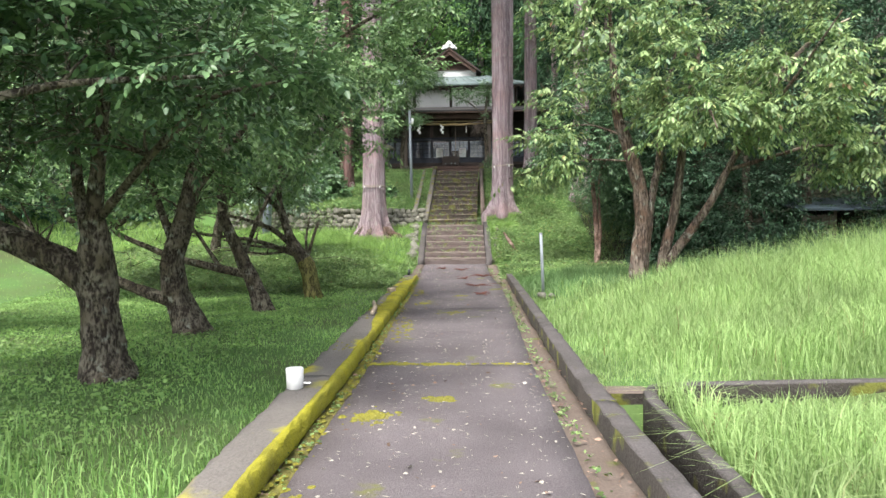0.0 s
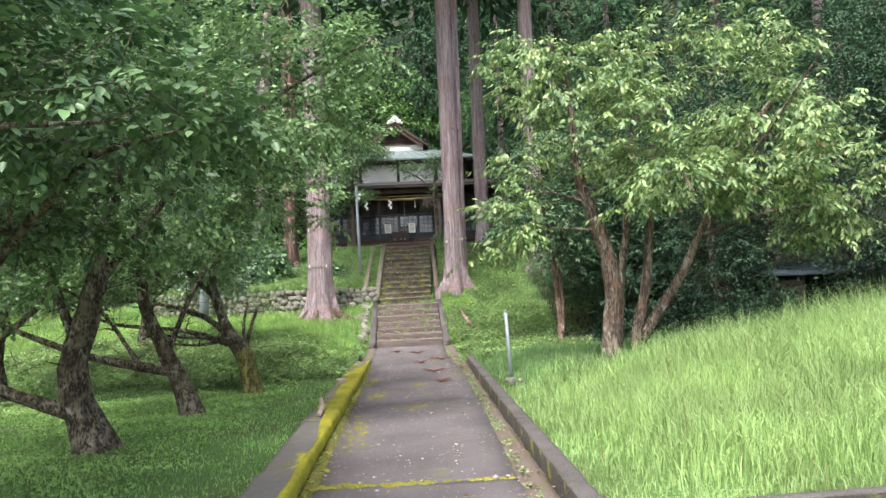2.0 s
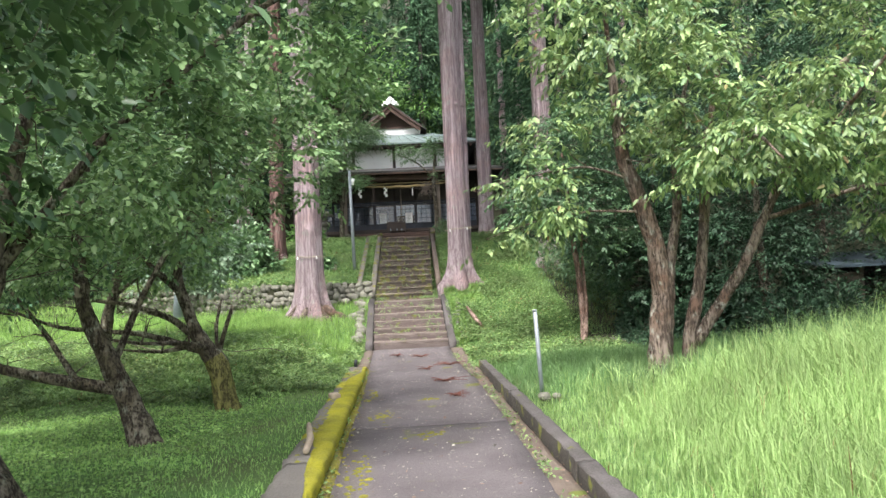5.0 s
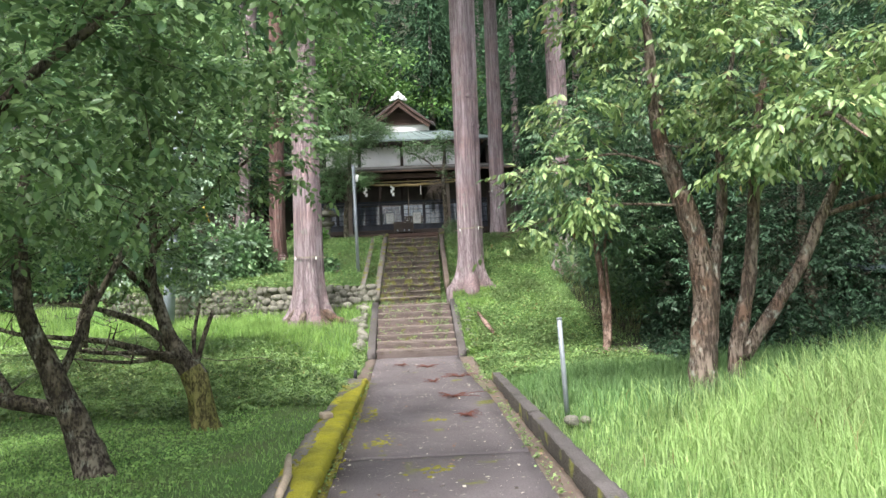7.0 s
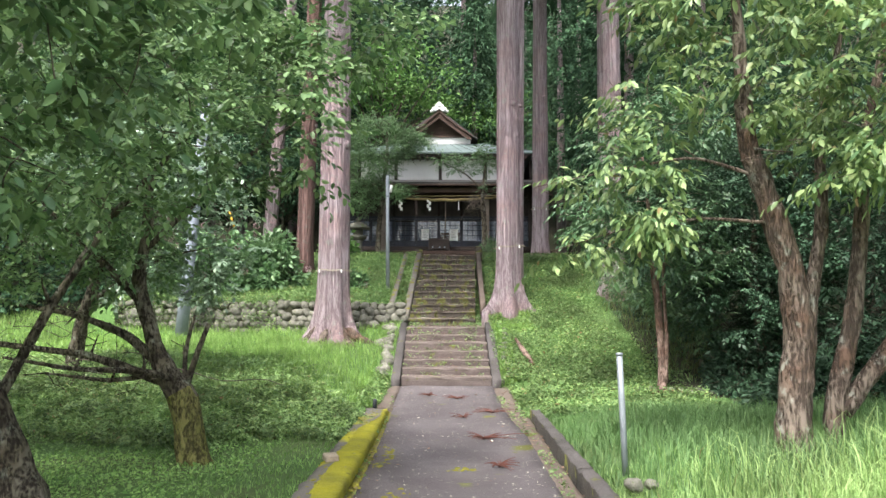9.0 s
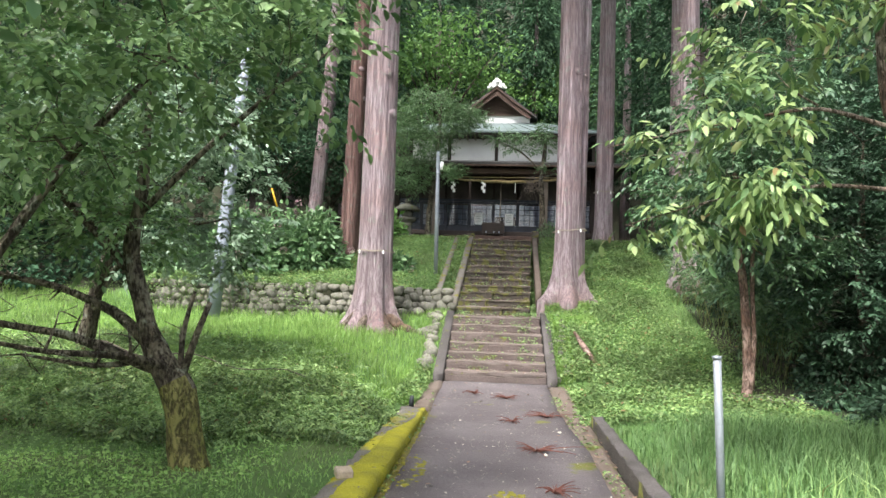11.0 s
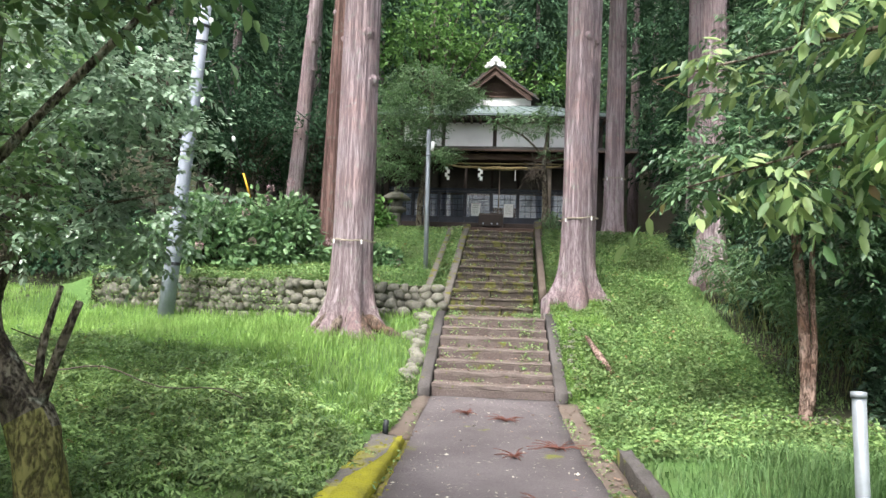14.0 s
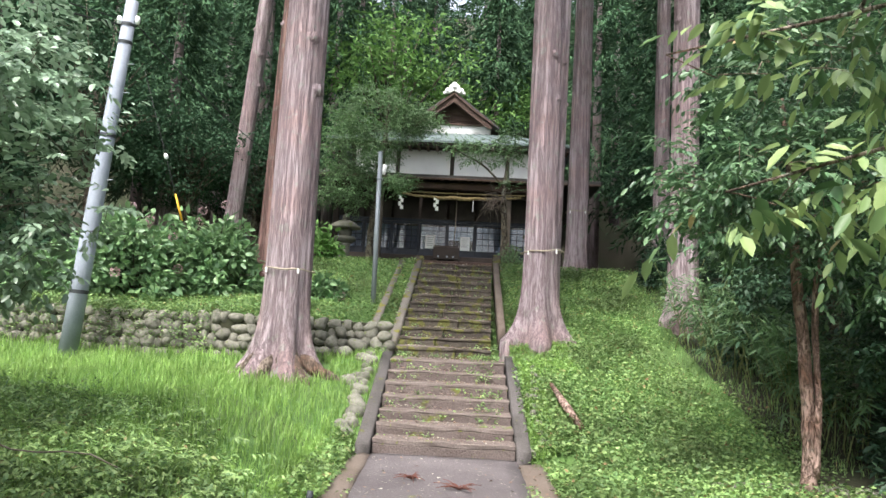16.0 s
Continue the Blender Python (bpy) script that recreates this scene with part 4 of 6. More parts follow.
# steel lamp pole beside the upper stairs
lamp = thing("lamp_pole", "slim galvanised steel pole with a small lamp", "pole", (-1.92, 25.6, 0))
part("shaft", tube_mesh("shaft", [(0.02, 0, 1.7), (0.0, 0, 3.4), (-0.02, 0, 5.08)], [0.052, 0.05, 0.045], M_STEEL, 14), M_STEEL, lamp)
part("cap", boxed(-0.07, 0.03, -0.05, 0.05, 5.08, 5.1, 0.008), M_STEEL, lamp)
part("lamp_head", tube_mesh("lamp_head", [(0.07, -0.02, 4.62), (0.09, -0.03, 4.82)], [0.035, 0.045], M_WHITE, 10), M_WHITE, lamp, "white tubular lamp head")
part("bracket", boxed(-0.02, 0.08, -0.03, 0.0, 4.66, 4.69), M_STEEL, lamp)
part("clamp", boxed(-0.06, 0.05, -0.055, 0.055, 4.5, 4.54, 0.006), M_STEEL, lamp)

# leaning utility pole with cables and a guy wire
PB, PT = Vector((-6.36, 22.6, 0.6)), Vector((-5.89, 22.6, 6.75))
pole = thing("utility_pole", "leaning grey concrete utility pole with cables", "pole")
part("shaft", tube_mesh("shaft", [PB, PB.lerp(PT, 0.3), PB.lerp(PT, 0.7), PT], [0.145, 0.135, 0.115, 0.1], M_POLE, 20), M_POLE, pole)
for u in (0.42, 0.5, 0.58, 0.66, 0.74, 0.82):
    q = PB.lerp(PT, u)
    sg = 1 if int(u * 50) % 2 else -1
    part("step_bolt", tube_mesh("step_bolt", [q, q + Vector((sg * 0.24, -0.03, 0))], [0.009, 0.009], M_STEEL, 6), M_STEEL, pole)
for u in (0.93, 0.88, 0.2, 0.62):
    q = PB.lerp(PT, u)
    v, f = tube([q - Vector((0, 0, 0.03)), q + Vector((0.003, 0, 0.03))], [0.15 - 0.04 * u] * 2, 18, False)
    part("band", mesh_of("band", v, f, M_IRON), M_IRON, pole)
q = PB.lerp(PT, 0.95)
for dx in (-0.17, 0.14):
    part("insulator", tube_mesh("insulator", [q + Vector((dx, 0, -0.1)), q + Vector((dx, 0, -0.02)), q + Vector((dx, 0, 0.04))], [0.03, 0.045, 0.03], M_WHITE, 10), M_WHITE, pole, "white insulator")


def cable(name, a, b, sag, owner, r=0.009):
    u = np.linspace(0, 1, 24)[:, None]
    p = np.array(a) * (1 - u) + np.array(b) * u
    p[:, 2] -= 4 * sag * (u * (1 - u))[:, 0]
    part(name, tube_mesh(name, p, np.full(24, r), M_WIRE, 5), M_WIRE, owner)


cable("cable", q + Vector((-0.17, 0, 0)), (-16, 13, 8.2), 0.5, pole)
cable("cable", q + Vector((-0.1, 0, -0.12)), (-16, 13, 7.6), 0.6, pole, 0.013)
cable("cable", q + Vector((0.14, 0, -0.1)), (-4.0, 33.2, 5.6), 0.5, pole, 0.011)
guy = thing("guy_wire", "steel guy wire with yellow plastic guard and ball insulator", "wire")
GA, GB = Vector((-6.2, 27.2, 2.6)), Vector((-7.8, 27.2, 7.2))
part("wire", tube_mesh("wire", [GA, GB], [0.008, 0.008], M_WIRE, 5), M_WIRE, guy)
d = (GB - GA).normalized()
part("guard", tube_mesh("guard", [GA + d * 1.15, GA + d * 1.8], [0.024, 0.024], M_YELLOW, 10), M_YELLOW, guy, "yellow plastic wire guard")
part("ball", tube_mesh("ball", [GA + d * 2.65, GA + d * 2.69, GA + d * 2.75, GA + d * 2.79], [0.025, 0.05, 0.05, 0.025], M_WHITE, 10), M_WHITE, guy, "white ball insulator")

# post by the field
post = thing("steel_post", "thin galvanised steel post standing in grass", "post", (1.63, 13.16, 0))
part("post_tube", tube_mesh("post_tube", [(0.0, 0, -0.25), (-0.02, 0, 0.4), (-0.045, 0, 1.05)], [0.03, 0.03, 0.03], M_STEEL, 12), M_STEEL, post)
v, f = tube([(-0.045, 0, 1.035), (-0.046, 0, 1.06)], [0.034, 0.034], 12)
part("post_cap", mesh_of("post_cap", v, clean_quads(f), M_STEEL), M_STEEL, post)

# small shed at the wood's edge
shed = thing("garden_shed", "small weathered shed with a blue metal roof", "shed", (9.5, 17.9, float(land(9.5, 17.9)) - 0.35))
part("side_wall", boxed(-1.1, -0.35, -0.05, 0.0, 0, 1.5, 0.01), M_GREYWOOD, shed)
part("rear_wall", boxed(-1.1, 1.6, 1.5, 1.55, 0, 1.6), M_WOOD, shed)
part("end_wall", boxed(-1.1, -1.05, 0.0, 1.5, 0, 1.55), M_WOOD, shed)
for x in (-0.3, 1.55):
    part("post", boxed(x - 0.05, x + 0.05, -0.05, 0.05, 0, 1.6, 0.008), M_GREYWOOD, shed)
sheet("roof", [(-1.4, -0.4, 1.66), (1.9, -0.4, 1.66), (1.9, 1.8, 1.95), (-1.4, 1.8, 1.95)], 0.05, M_ROOF, shed, "faded blue metal roof")

# ---- trees ----
def curve(a, b, bend, n=6):
    """A bent line from a to b."""
    u = np.linspace(0, 1, n)[:, None]
    a, b, bend = np.asarray(a, float), np.asarray(b, float), np.asarray(bend, float)
    return a * (1 - u) + b * u + bend * 4 * u * (1 - u)


def wood_tube(points, radii, sides, knots=0.06):
    """A trunk or limb whose outline wavers."""
    p = np.asarray(points, float)
    m = max(4, int(np.linalg.norm(np.diff(p, axis=0), axis=1).sum() / 0.12))
    s = np.concatenate([[0], np.cumsum(np.linalg.norm(np.diff(p, axis=0), axis=1))])
    t = np.linspace(0, s[-1], m)
    q = np.stack([np.interp(t, s, p[:, k]) for k in range(3)], 1)
    for _ in range(2):
        q[1:-1] = (q[:-2] + 2 * q[1:-1] + q[2:]) / 4
    r = np.interp(t, s, radii)
    v, f = tube(q, r, sides)
    c = np.repeat(q, sides, axis=0)
    body = v[:len(c)] - c
    w = np.array([noise.noise(Vector(x) * 5.0) * 1.2 + noise.noise(Vector(x) * 13.0) * 0.6 for x in v[:len(c)]])
    v[:len(c)] = c + body * (1 + knots * 3 * w[:, None])
    return v, f


def grow(stems, crowns, targets, reach=1.4, shy=0.35):
    """Branches from the stems into the crown's ellipsoids. Returns tubes, the twig ends and their directions."""
    nodes = np.vstack([np.asarray(p, float)[len(p) // 3:] for p, r in stems])
    rad = np.concatenate([np.asarray(r, float)[len(r) // 3:] for p, r in stems])
    tubes, ends, dirs = [], [], []
    weights = np.array([(c[1][0] * c[1][1] * c[1][2]) ** 0.6 for c in crowns])
    pick = RNG.choice(len(crowns), targets, p=weights / weights.sum())
    goal = []
    for k in pick:
        c, r = crowns[k]
        d = rand_dirs(1)[0]
        goal.append(np.array(c) + np.array(r) * d * RNG.uniform(0.25, 1.0) ** 0.5)
    goal = np.array(goal)
    goal = goal[np.argsort(np.linalg.norm(goal[:, None] - nodes[None], axis=2).min(1))]
    for g in goal:
        dist = np.linalg.norm(nodes - g, axis=1) + np.maximum(0, nodes[:, 2] - g[2]) * 0.5
        k = dist.argmin()
        a = nodes[k]
        d = np.linalg.norm(g - a)
        if d < 0.05:
            continue
        n = 4 if d < 0.5 else 6
        p = curve(a, g, np.array([*RNG.normal(0, 0.07, 2), 0.1 * RNG.uniform(-0.4, 1.0)]) * d, n)
        r0 = min(rad[k] * 0.7, 0.012 + 0.02 * d)
        rr = np.linspace(r0, 0.004, n)
        tubes.append(tube(p, rr, 4 if r0 < 0.02 else 6))
        nodes, rad = np.vstack([nodes, p[1:]]), np.concatenate([rad, rr[1:]])
        m = max(1, n - 2)
        ends.append(p[-m:])
        dirs.append(np.repeat(unit(p[-1:] - p[-2:-1]), m, axis=0))
    return tubes, np.vstack(ends), np.vstack(dirs)


def foliage(ends, dirs, per, spread, length, width, droop=0.3, flat=0.6, ovate=True, fold=0.12, row=7):
    """Leaves set to either side of short shoots that leave the twig ends in level, drooping sprays."""
    m = max(1, round(per / row))
    n = len(ends) * m
    start = np.repeat(ends, m, axis=0) + RNG.normal(0, spread * 0.75, (n, 3)) * np.array([1.0, 1.0, 0.4])
    shoot = unit(np.repeat(dirs, m, axis=0) * 0.7 + RNG.normal(0, 0.75, (n, 3)) * np.array([1, 1, 0.35]) + np.array([0, 0, -0.2 * droop]))
    up = unit(RNG.normal(0, 1 - flat, (n, 3)) + np.array([0, 0, 1.0]))
    side = unit(np.cross(shoot, up))
    run = spread * 2.2 * RNG.uniform(0.5, 1.3, n)
    base, along, face = [], [], []
    for k in range(row):
        u = (k + 0.6) / row
        sg = (1 if k % 2 else -1) if k < row - 1 else 0.0
        base.append(start + shoot * (run * u)[:, None] - np.array([0, 0, 1.0]) * (run * 0.35 * droop * u * u)[:, None])
        along.append(unit(shoot * (0.75 if sg else 1.2) + side * sg * RNG.uniform(0.6, 1.1, n)[:, None] + RNG.normal(0, 0.22, (n, 3)) - np.array([0, 0, droop])))
        face.append(unit(up + RNG.normal(0, 0.3, (n, 3))))
    L = length * RNG.uniform(0.65, 1.2, n * row)
    return leaves(np.vstack(base), np.vstack(along), np.vstack(face), L, L * width, fold, 0.15, ovate)


def tree(name, label, stems, crowns, targets, per, spread, leaf, leaf_mat, bark, width=0.55, ovate=True, droop=0.35, sides=12, flat=0.72, category="tree", group="", bare=(), limb=0.72, foot=None, gap=-0.4):
    """stems: lists of points and radii. The first is the trunk, the rest are limbs."""
    t = thing(name, label, category, tuple(stems[0][0][0]), group=group)
    stems = [stems[0]] + [(p, [q * limb for q in r]) for p, r in stems[1:]]
    o = np.array(stems[0][0][0], float)
    for k, (p, r) in enumerate(stems):
        v, f = wood_tube(p, r, sides if k == 0 else 9)
        wood = part("trunk" if k == 0 else "limb", mesh_of("trunk", v - o, clean_quads(f), bark, True), bark, t)
        if foot and k == 0:
            wood.data.materials.append(foot)
            for poly in wood.data.polygons:
                poly.material_index = int(poly.center.z < 0.95 + 0.15 * noise.noise(poly.center * 6))
    tubes, ends, dirs = grow(stems, crowns, targets)
    full = np.array([noise.noise(Vector(e) * 1.15 + Vector((o[0], o[1], 3.0))) + 0.5 * noise.noise(Vector(e) * 2.6) for e in ends]) > gap
    ends, dirs = ends[full], dirs[full]
    for c, r, n in bare:
        tubes += grow(stems, [(c, r)], n)[0]
    v, f = joined(tubes)
    tagged(part("branchwork", mesh_of("branchwork", v - o, clean_quads(f), bark, True), bark, t), kind="stuff")
    v, f = foliage(ends, dirs, per, spread, leaf, width, droop, flat, ovate)
    tagged(part("crown", mesh_of("crown", v - o, f, leaf_mat), leaf_mat, t), kind="stuff")
    return t


PLUM = "old plum tree with lichen-grey bark and dense green leaves"
# four plum trees beside the path
tree("plum_tree", PLUM, [
    ([(-3.02, 6.1, -0.1), (-3.05, 6.1, 0.15), (-3.08, 6.1, 0.55), (-3.12, 6.12, 0.95), (-3.05, 6.0, 1.5), (-2.9, 5.9, 2.3), (-2.7, 5.8, 3.2)], [0.3, 0.2, 0.17, 0.19, 0.08, 0.055, 0.035]),
    ([(-3.12, 6.1, 0.85), (-3.55, 6.0, 1.15), (-4.1, 5.9, 1.4), (-4.9, 5.7, 2.0), (-5.6, 5.6, 2.8)], [0.22, 0.19, 0.16, 0.11, 0.06]),
    ([(-3.1, 6.1, 0.95), (-3.4, 6.4, 1.6), (-3.7, 6.8, 2.6), (-3.8, 7.0, 3.5)], [0.1, 0.08, 0.06, 0.04]),
    ([(-3.0, 6.0, 1.45), (-2.3, 5.5, 1.95), (-1.6, 5.0, 2.35), (-0.95, 4.7, 2.4)], [0.06, 0.045, 0.03, 0.012])],
    [((-3.2, 5.9, 3.1), (1.9, 1.8, 1.3)), ((-4.4, 5.2, 2.6), (1.4, 1.5, 1.0)), ((-1.7, 5.0, 2.6), (1.1, 0.8, 0.45)), ((-3.6, 6.4, 4.2), (1.6, 1.6, 0.8)), ((-2.5, 6.6, 2.5), (0.9, 1.0, 0.6))],
    470, 28, 0.13, 0.078, L_PLUM_SHADED, M_BARK, 0.6, bare=[((-4.0, 5.9, 1.6), (1.2, 0.8, 0.5), 40), ((-2.6, 5.8, 2.0), (0.9, 0.7, 0.4), 30), ((-3.4, 5.0, 2.5), (1.7, 0.9, 0.8), 190)])
tree("plum_tree", PLUM, [
    ([(-3.3, 8.8, -0.15), (-3.36, 8.8, 0.1), (-3.5, 8.8, 0.4), (-3.56, 8.8, 0.85), (-3.35, 8.8, 1.5), (-3.2, 8.9, 2.3), (-3.0, 9.0, 3.3)], [0.3, 0.21, 0.17, 0.15, 0.12, 0.08, 0.04]),
    ([(-3.45, 8.8, 0.3), (-3.9, 8.7, 0.5), (-4.4, 8.7, 0.7), (-5.2, 8.6, 1.2), (-6.0, 8.4, 2.0)], [0.12, 0.1, 0.09, 0.06, 0.03]),
    ([(-3.5, 8.8, 1.05), (-3.9, 9.1, 1.8), (-4.3, 9.3, 2.8)], [0.08, 0.06, 0.035]),
    ([(-3.3, 8.85, 1.7), (-2.4, 8.9, 2.8), (-1.3, 9.1, 3.8), (-0.2, 9.1, 4.4)], [0.07, 0.05, 0.035, 0.015])],
    [((-3.3, 8.8, 3.2), (1.9, 1.7, 1.3)), ((-4.6, 8.6, 2.5), (1.4, 1.4, 1.1)), ((-1.4, 9.1, 3.7), (1.3, 1.1, 0.8)), ((-2.6, 9.0, 4.6), (1.9, 1.4, 0.8)), ((-2.0, 9.2, 2.5), (0.7, 0.9, 0.6)), ((-0.8, 9.2, 4.2), (0.8, 0.7, 0.5))],
    470, 28, 0.13, 0.078, L_PLUM_LIT, M_BARK, 0.6, bare=[((-4.2, 8.7, 1.2), (1.2, 0.8, 0.5), 30), ((-3.0, 8.9, 1.8), (0.8, 0.7, 0.4), 16)])
tree("plum_tree", PLUM, [
    ([(-3.15, 11.6, -0.3), (-3.22, 11.6, -0.05), (-3.38, 11.6, 0.35), (-3.5, 11.6, 0.6), (-3.85, 11.6, 1.4), (-3.95, 11.7, 2.4), (-3.8, 11.8, 3.3)], [0.24, 0.16, 0.13, 0.12, 0.085, 0.06, 0.03]),
    ([(-3.42, 11.6, 0.45), (-4.0, 11.5, 0.6), (-4.6, 11.4, 0.75), (-5.6, 11.3, 1.2), (-6.4, 11.2, 2.0)], [0.11, 0.09, 0.08, 0.05, 0.03]),
    ([(-3.55, 11.6, 0.7), (-3.3, 11.9, 1.5), (-2.9, 12.1, 2.3), (-2.3, 12.2, 3.0)], [0.06, 0.05, 0.04, 0.02]),
    ([(-3.9, 11.5, 0.6), (-4.3, 11.7, 1.1), (-4.9, 11.7, 1.9)], [0.05, 0.04, 0.02])],
    [((-3.6, 11.7, 3.1), (1.8, 1.5, 1.3)), ((-4.9, 11.4, 2.4), (1.4, 1.3, 1.0)), ((-2.0, 12.0, 3.1), (1.2, 1.0, 0.9)), ((-3.4, 11.8, 4.5), (1.6, 1.4, 0.8)), ((-1.35, 12.2, 4.1), (0.95, 0.8, 0.8))],
    430, 28, 0.13, 0.08, L_PLUM_LIT, M_BARK, 0.6, bare=[((-4.3, 11.5, 1.2), (1.2, 0.7, 0.5), 40), ((-3.3, 11.8, 1.5), (0.7, 0.6, 0.4), 16)])
t4 = tree("plum_tree", "old plum tree with a mossy trunk and many low limbs", [
    ([(-3.05, 14.7, -0.45), (-3.08, 14.7, -0.2), (-3.14, 14.7, 0.15), (-3.22, 14.7, 0.5), (-3.45, 14.7, 0.75), (-3.62, 14.7, 1.2), (-3.8, 14.7, 1.8), (-3.7, 14.7, 2.3), (-3.68, 14.7, 3.3)], [0.25, 0.17, 0.16, 0.17, 0.12, 0.09, 0.075, 0.06, 0.035]),
    ([(-3.3, 14.7, 0.6), (-3.7, 14.6, 0.75), (-4.2, 14.5, 0.95), (-5.4, 14.4, 1.1), (-6.3, 14.3, 1.5)], [0.09, 0.08, 0.06, 0.035, 0.02]),
    ([(-3.35, 14.7, 0.7), (-3.9, 14.8, 1.15), (-4.6, 14.9, 1.4), (-5.6, 15.0, 1.55)], [0.09, 0.075, 0.05, 0.03]),
    ([(-3.7, 14.7, 1.5), (-4.2, 14.7, 2.0), (-4.8, 14.6, 2.6), (-5.3, 14.5, 3.3)], [0.07, 0.06, 0.045, 0.025]),
    ([(-3.2, 14.7, 0.55), (-3.1, 14.7, 0.9), (-2.95, 14.7, 1.3)], [0.06, 0.045, 0.035]),
    ([(-3.2, 14.7, 0.6), (-3.25, 14.75, 0.95), (-3.15, 14.8, 1.4)], [0.045, 0.035, 0.025]),
    ([(-3.25, 14.7, 0.65), (-3.5, 14.3, 0.8), (-4.0, 13.8, 0.85), (-4.5, 13.4, 1.0)], [0.06, 0.05, 0.035, 0.02]),
    ([(-3.4, 14.7, 0.75), (-4.0, 14.6, 0.65), (-4.7, 14.5, 0.75)], [0.05, 0.035, 0.02]),
    ([(-3.75, 14.7, 2.1), (-3.0, 14.6, 2.8), (-2.3, 14.4, 3.3), (-1.6, 14.2, 3.7)], [0.05, 0.04, 0.03, 0.014])],
    [((-4.5, 14.7, 3.0), (1.2, 1.3, 1.1)), ((-5.0, 14.4, 2.3), (1.3, 1.2, 0.9)), ((-2.5, 14.4, 4.0), (1.1, 0.9, 0.5)), ((-3.7, 14.6, 4.4), (1.8, 1.4, 0.7)), ((-4.0, 14.9, 2.0), (0.6, 0.7, 0.45))],
    380, 21, 0.13, 0.08, L_PLUM_LIT, M_BARK, 0.6, bare=[((-4.5, 14.5, 1.0), (1.3, 0.8, 0.45), 50), ((-3.7, 14.3, 0.9), (0.8, 0.7, 0.4), 24)], foot=M_MOSSBARK)
t4.location += Vector((0.12, -0.4, 0.0))
tree("plum_tree", "young plum tree with pale glossy leaves above the bank", [
    ([(-6.4, 18.0, 0.2), (-6.2, 17.9, 1.2), (-5.8, 17.8, 2.4), (-5.3, 17.7, 3.8)], [0.14, 0.11, 0.08, 0.04]),
    ([(-6.0, 17.9, 1.6), (-5.3, 17.6, 2.0), (-4.6, 17.4, 2.3), (-3.9, 17.2, 2.4)], [0.06, 0.045, 0.03, 0.012]),
    ([(-5.9, 17.8, 2.0), (-5.2, 17.4, 2.9), (-4.4, 17.0, 3.6)], [0.05, 0.035, 0.015])],
    [((-4.1, 17.2, 2.7), (1.0, 0.8, 1.1)), ((-4.6, 17.2, 3.6), (1.2, 0.9, 0.9)), ((-5.8, 17.4, 3.6), (1.3, 1.1, 1.4)), ((-4.6, 17.2, 1.9), (0.9, 0.7, 0.5))],
    290, 21, 0.13, 0.095, L_PALE, M_BARK, 0.6)

tree("plum_tree", "plum tree with a wide crown overhanging the lawn", [
    ([(-4.0, 3.0, -0.1), (-3.95, 3.0, 0.8), (-3.7, 3.1, 1.7), (-3.4, 3.3, 2.6), (-3.2, 3.4, 3.5)], [0.22, 0.16, 0.12, 0.08, 0.03]),
    ([(-3.8, 3.1, 1.4), (-3.0, 3.6, 2.0), (-2.2, 4.1, 2.3), (-1.3, 4.5, 2.4)], [0.07, 0.05, 0.035, 0.012])],
    [((-3.3, 3.7, 2.9), (1.3, 1.1, 0.7)), ((-2.6, 4.2, 3.3), (1.4, 0.9, 0.6)), ((-1.7, 4.5, 2.5), (0.7, 0.5, 0.35)), ((-3.8, 2.6, 3.4), (1.5, 1.5, 0.8)), ((-3.0, 4.4, 4.3), (1.8, 1.5, 0.7)), ((-4.6, 4.5, 3.6), (1.2, 1.3, 0.8))],
    470, 28, 0.13, 0.078, L_PLUM_SHADED, M_BARK, 0.6, bare=[((-2.9, 4.2, 2.2), (0.9, 0.7, 0.35), 50), ((-3.3, 4.2, 2.7), (1.3, 0.8, 0.6), 150)])
# two added trees, mostly out of view, to hold light off the left lawn
for px0, py0 in ((-7.6, 8.2), (-7.4, 14.0)):
    tree("plum_tree", "added plum tree, mostly out of view, shading the left lawn", [
        ([(px0, py0, -0.15), (px0 - 0.05, py0, 0.5), (px0 + 0.1, py0, 1.3), (px0, py0, 2.4), (px0 + 0.1, py0, 3.4)], [0.24, 0.16, 0.13, 0.09, 0.04]),
        ([(px0, py0, 0.9), (px0 + 0.8, py0 - 0.2, 1.4), (px0 + 1.5, py0 - 0.3, 2.1)], [0.09, 0.07, 0.03]),
        ([(px0, py0, 1.0), (px0 - 0.8, py0 + 0.2, 1.6), (px0 - 1.5, py0 + 0.3, 2.4)], [0.09, 0.07, 0.03])],
        [((px0, py0, 2.7), (2.0, 1.7, 1.2)), ((px0 + 0.9, py0, 2.1), (1.1, 1.2, 0.6)), ((px0, py0, 3.9), (1.8, 1.5, 0.8))],
        300, 21, 0.14, 0.1, L_PLUM_SHADED, M_BARK, 0.6, ovate=False)

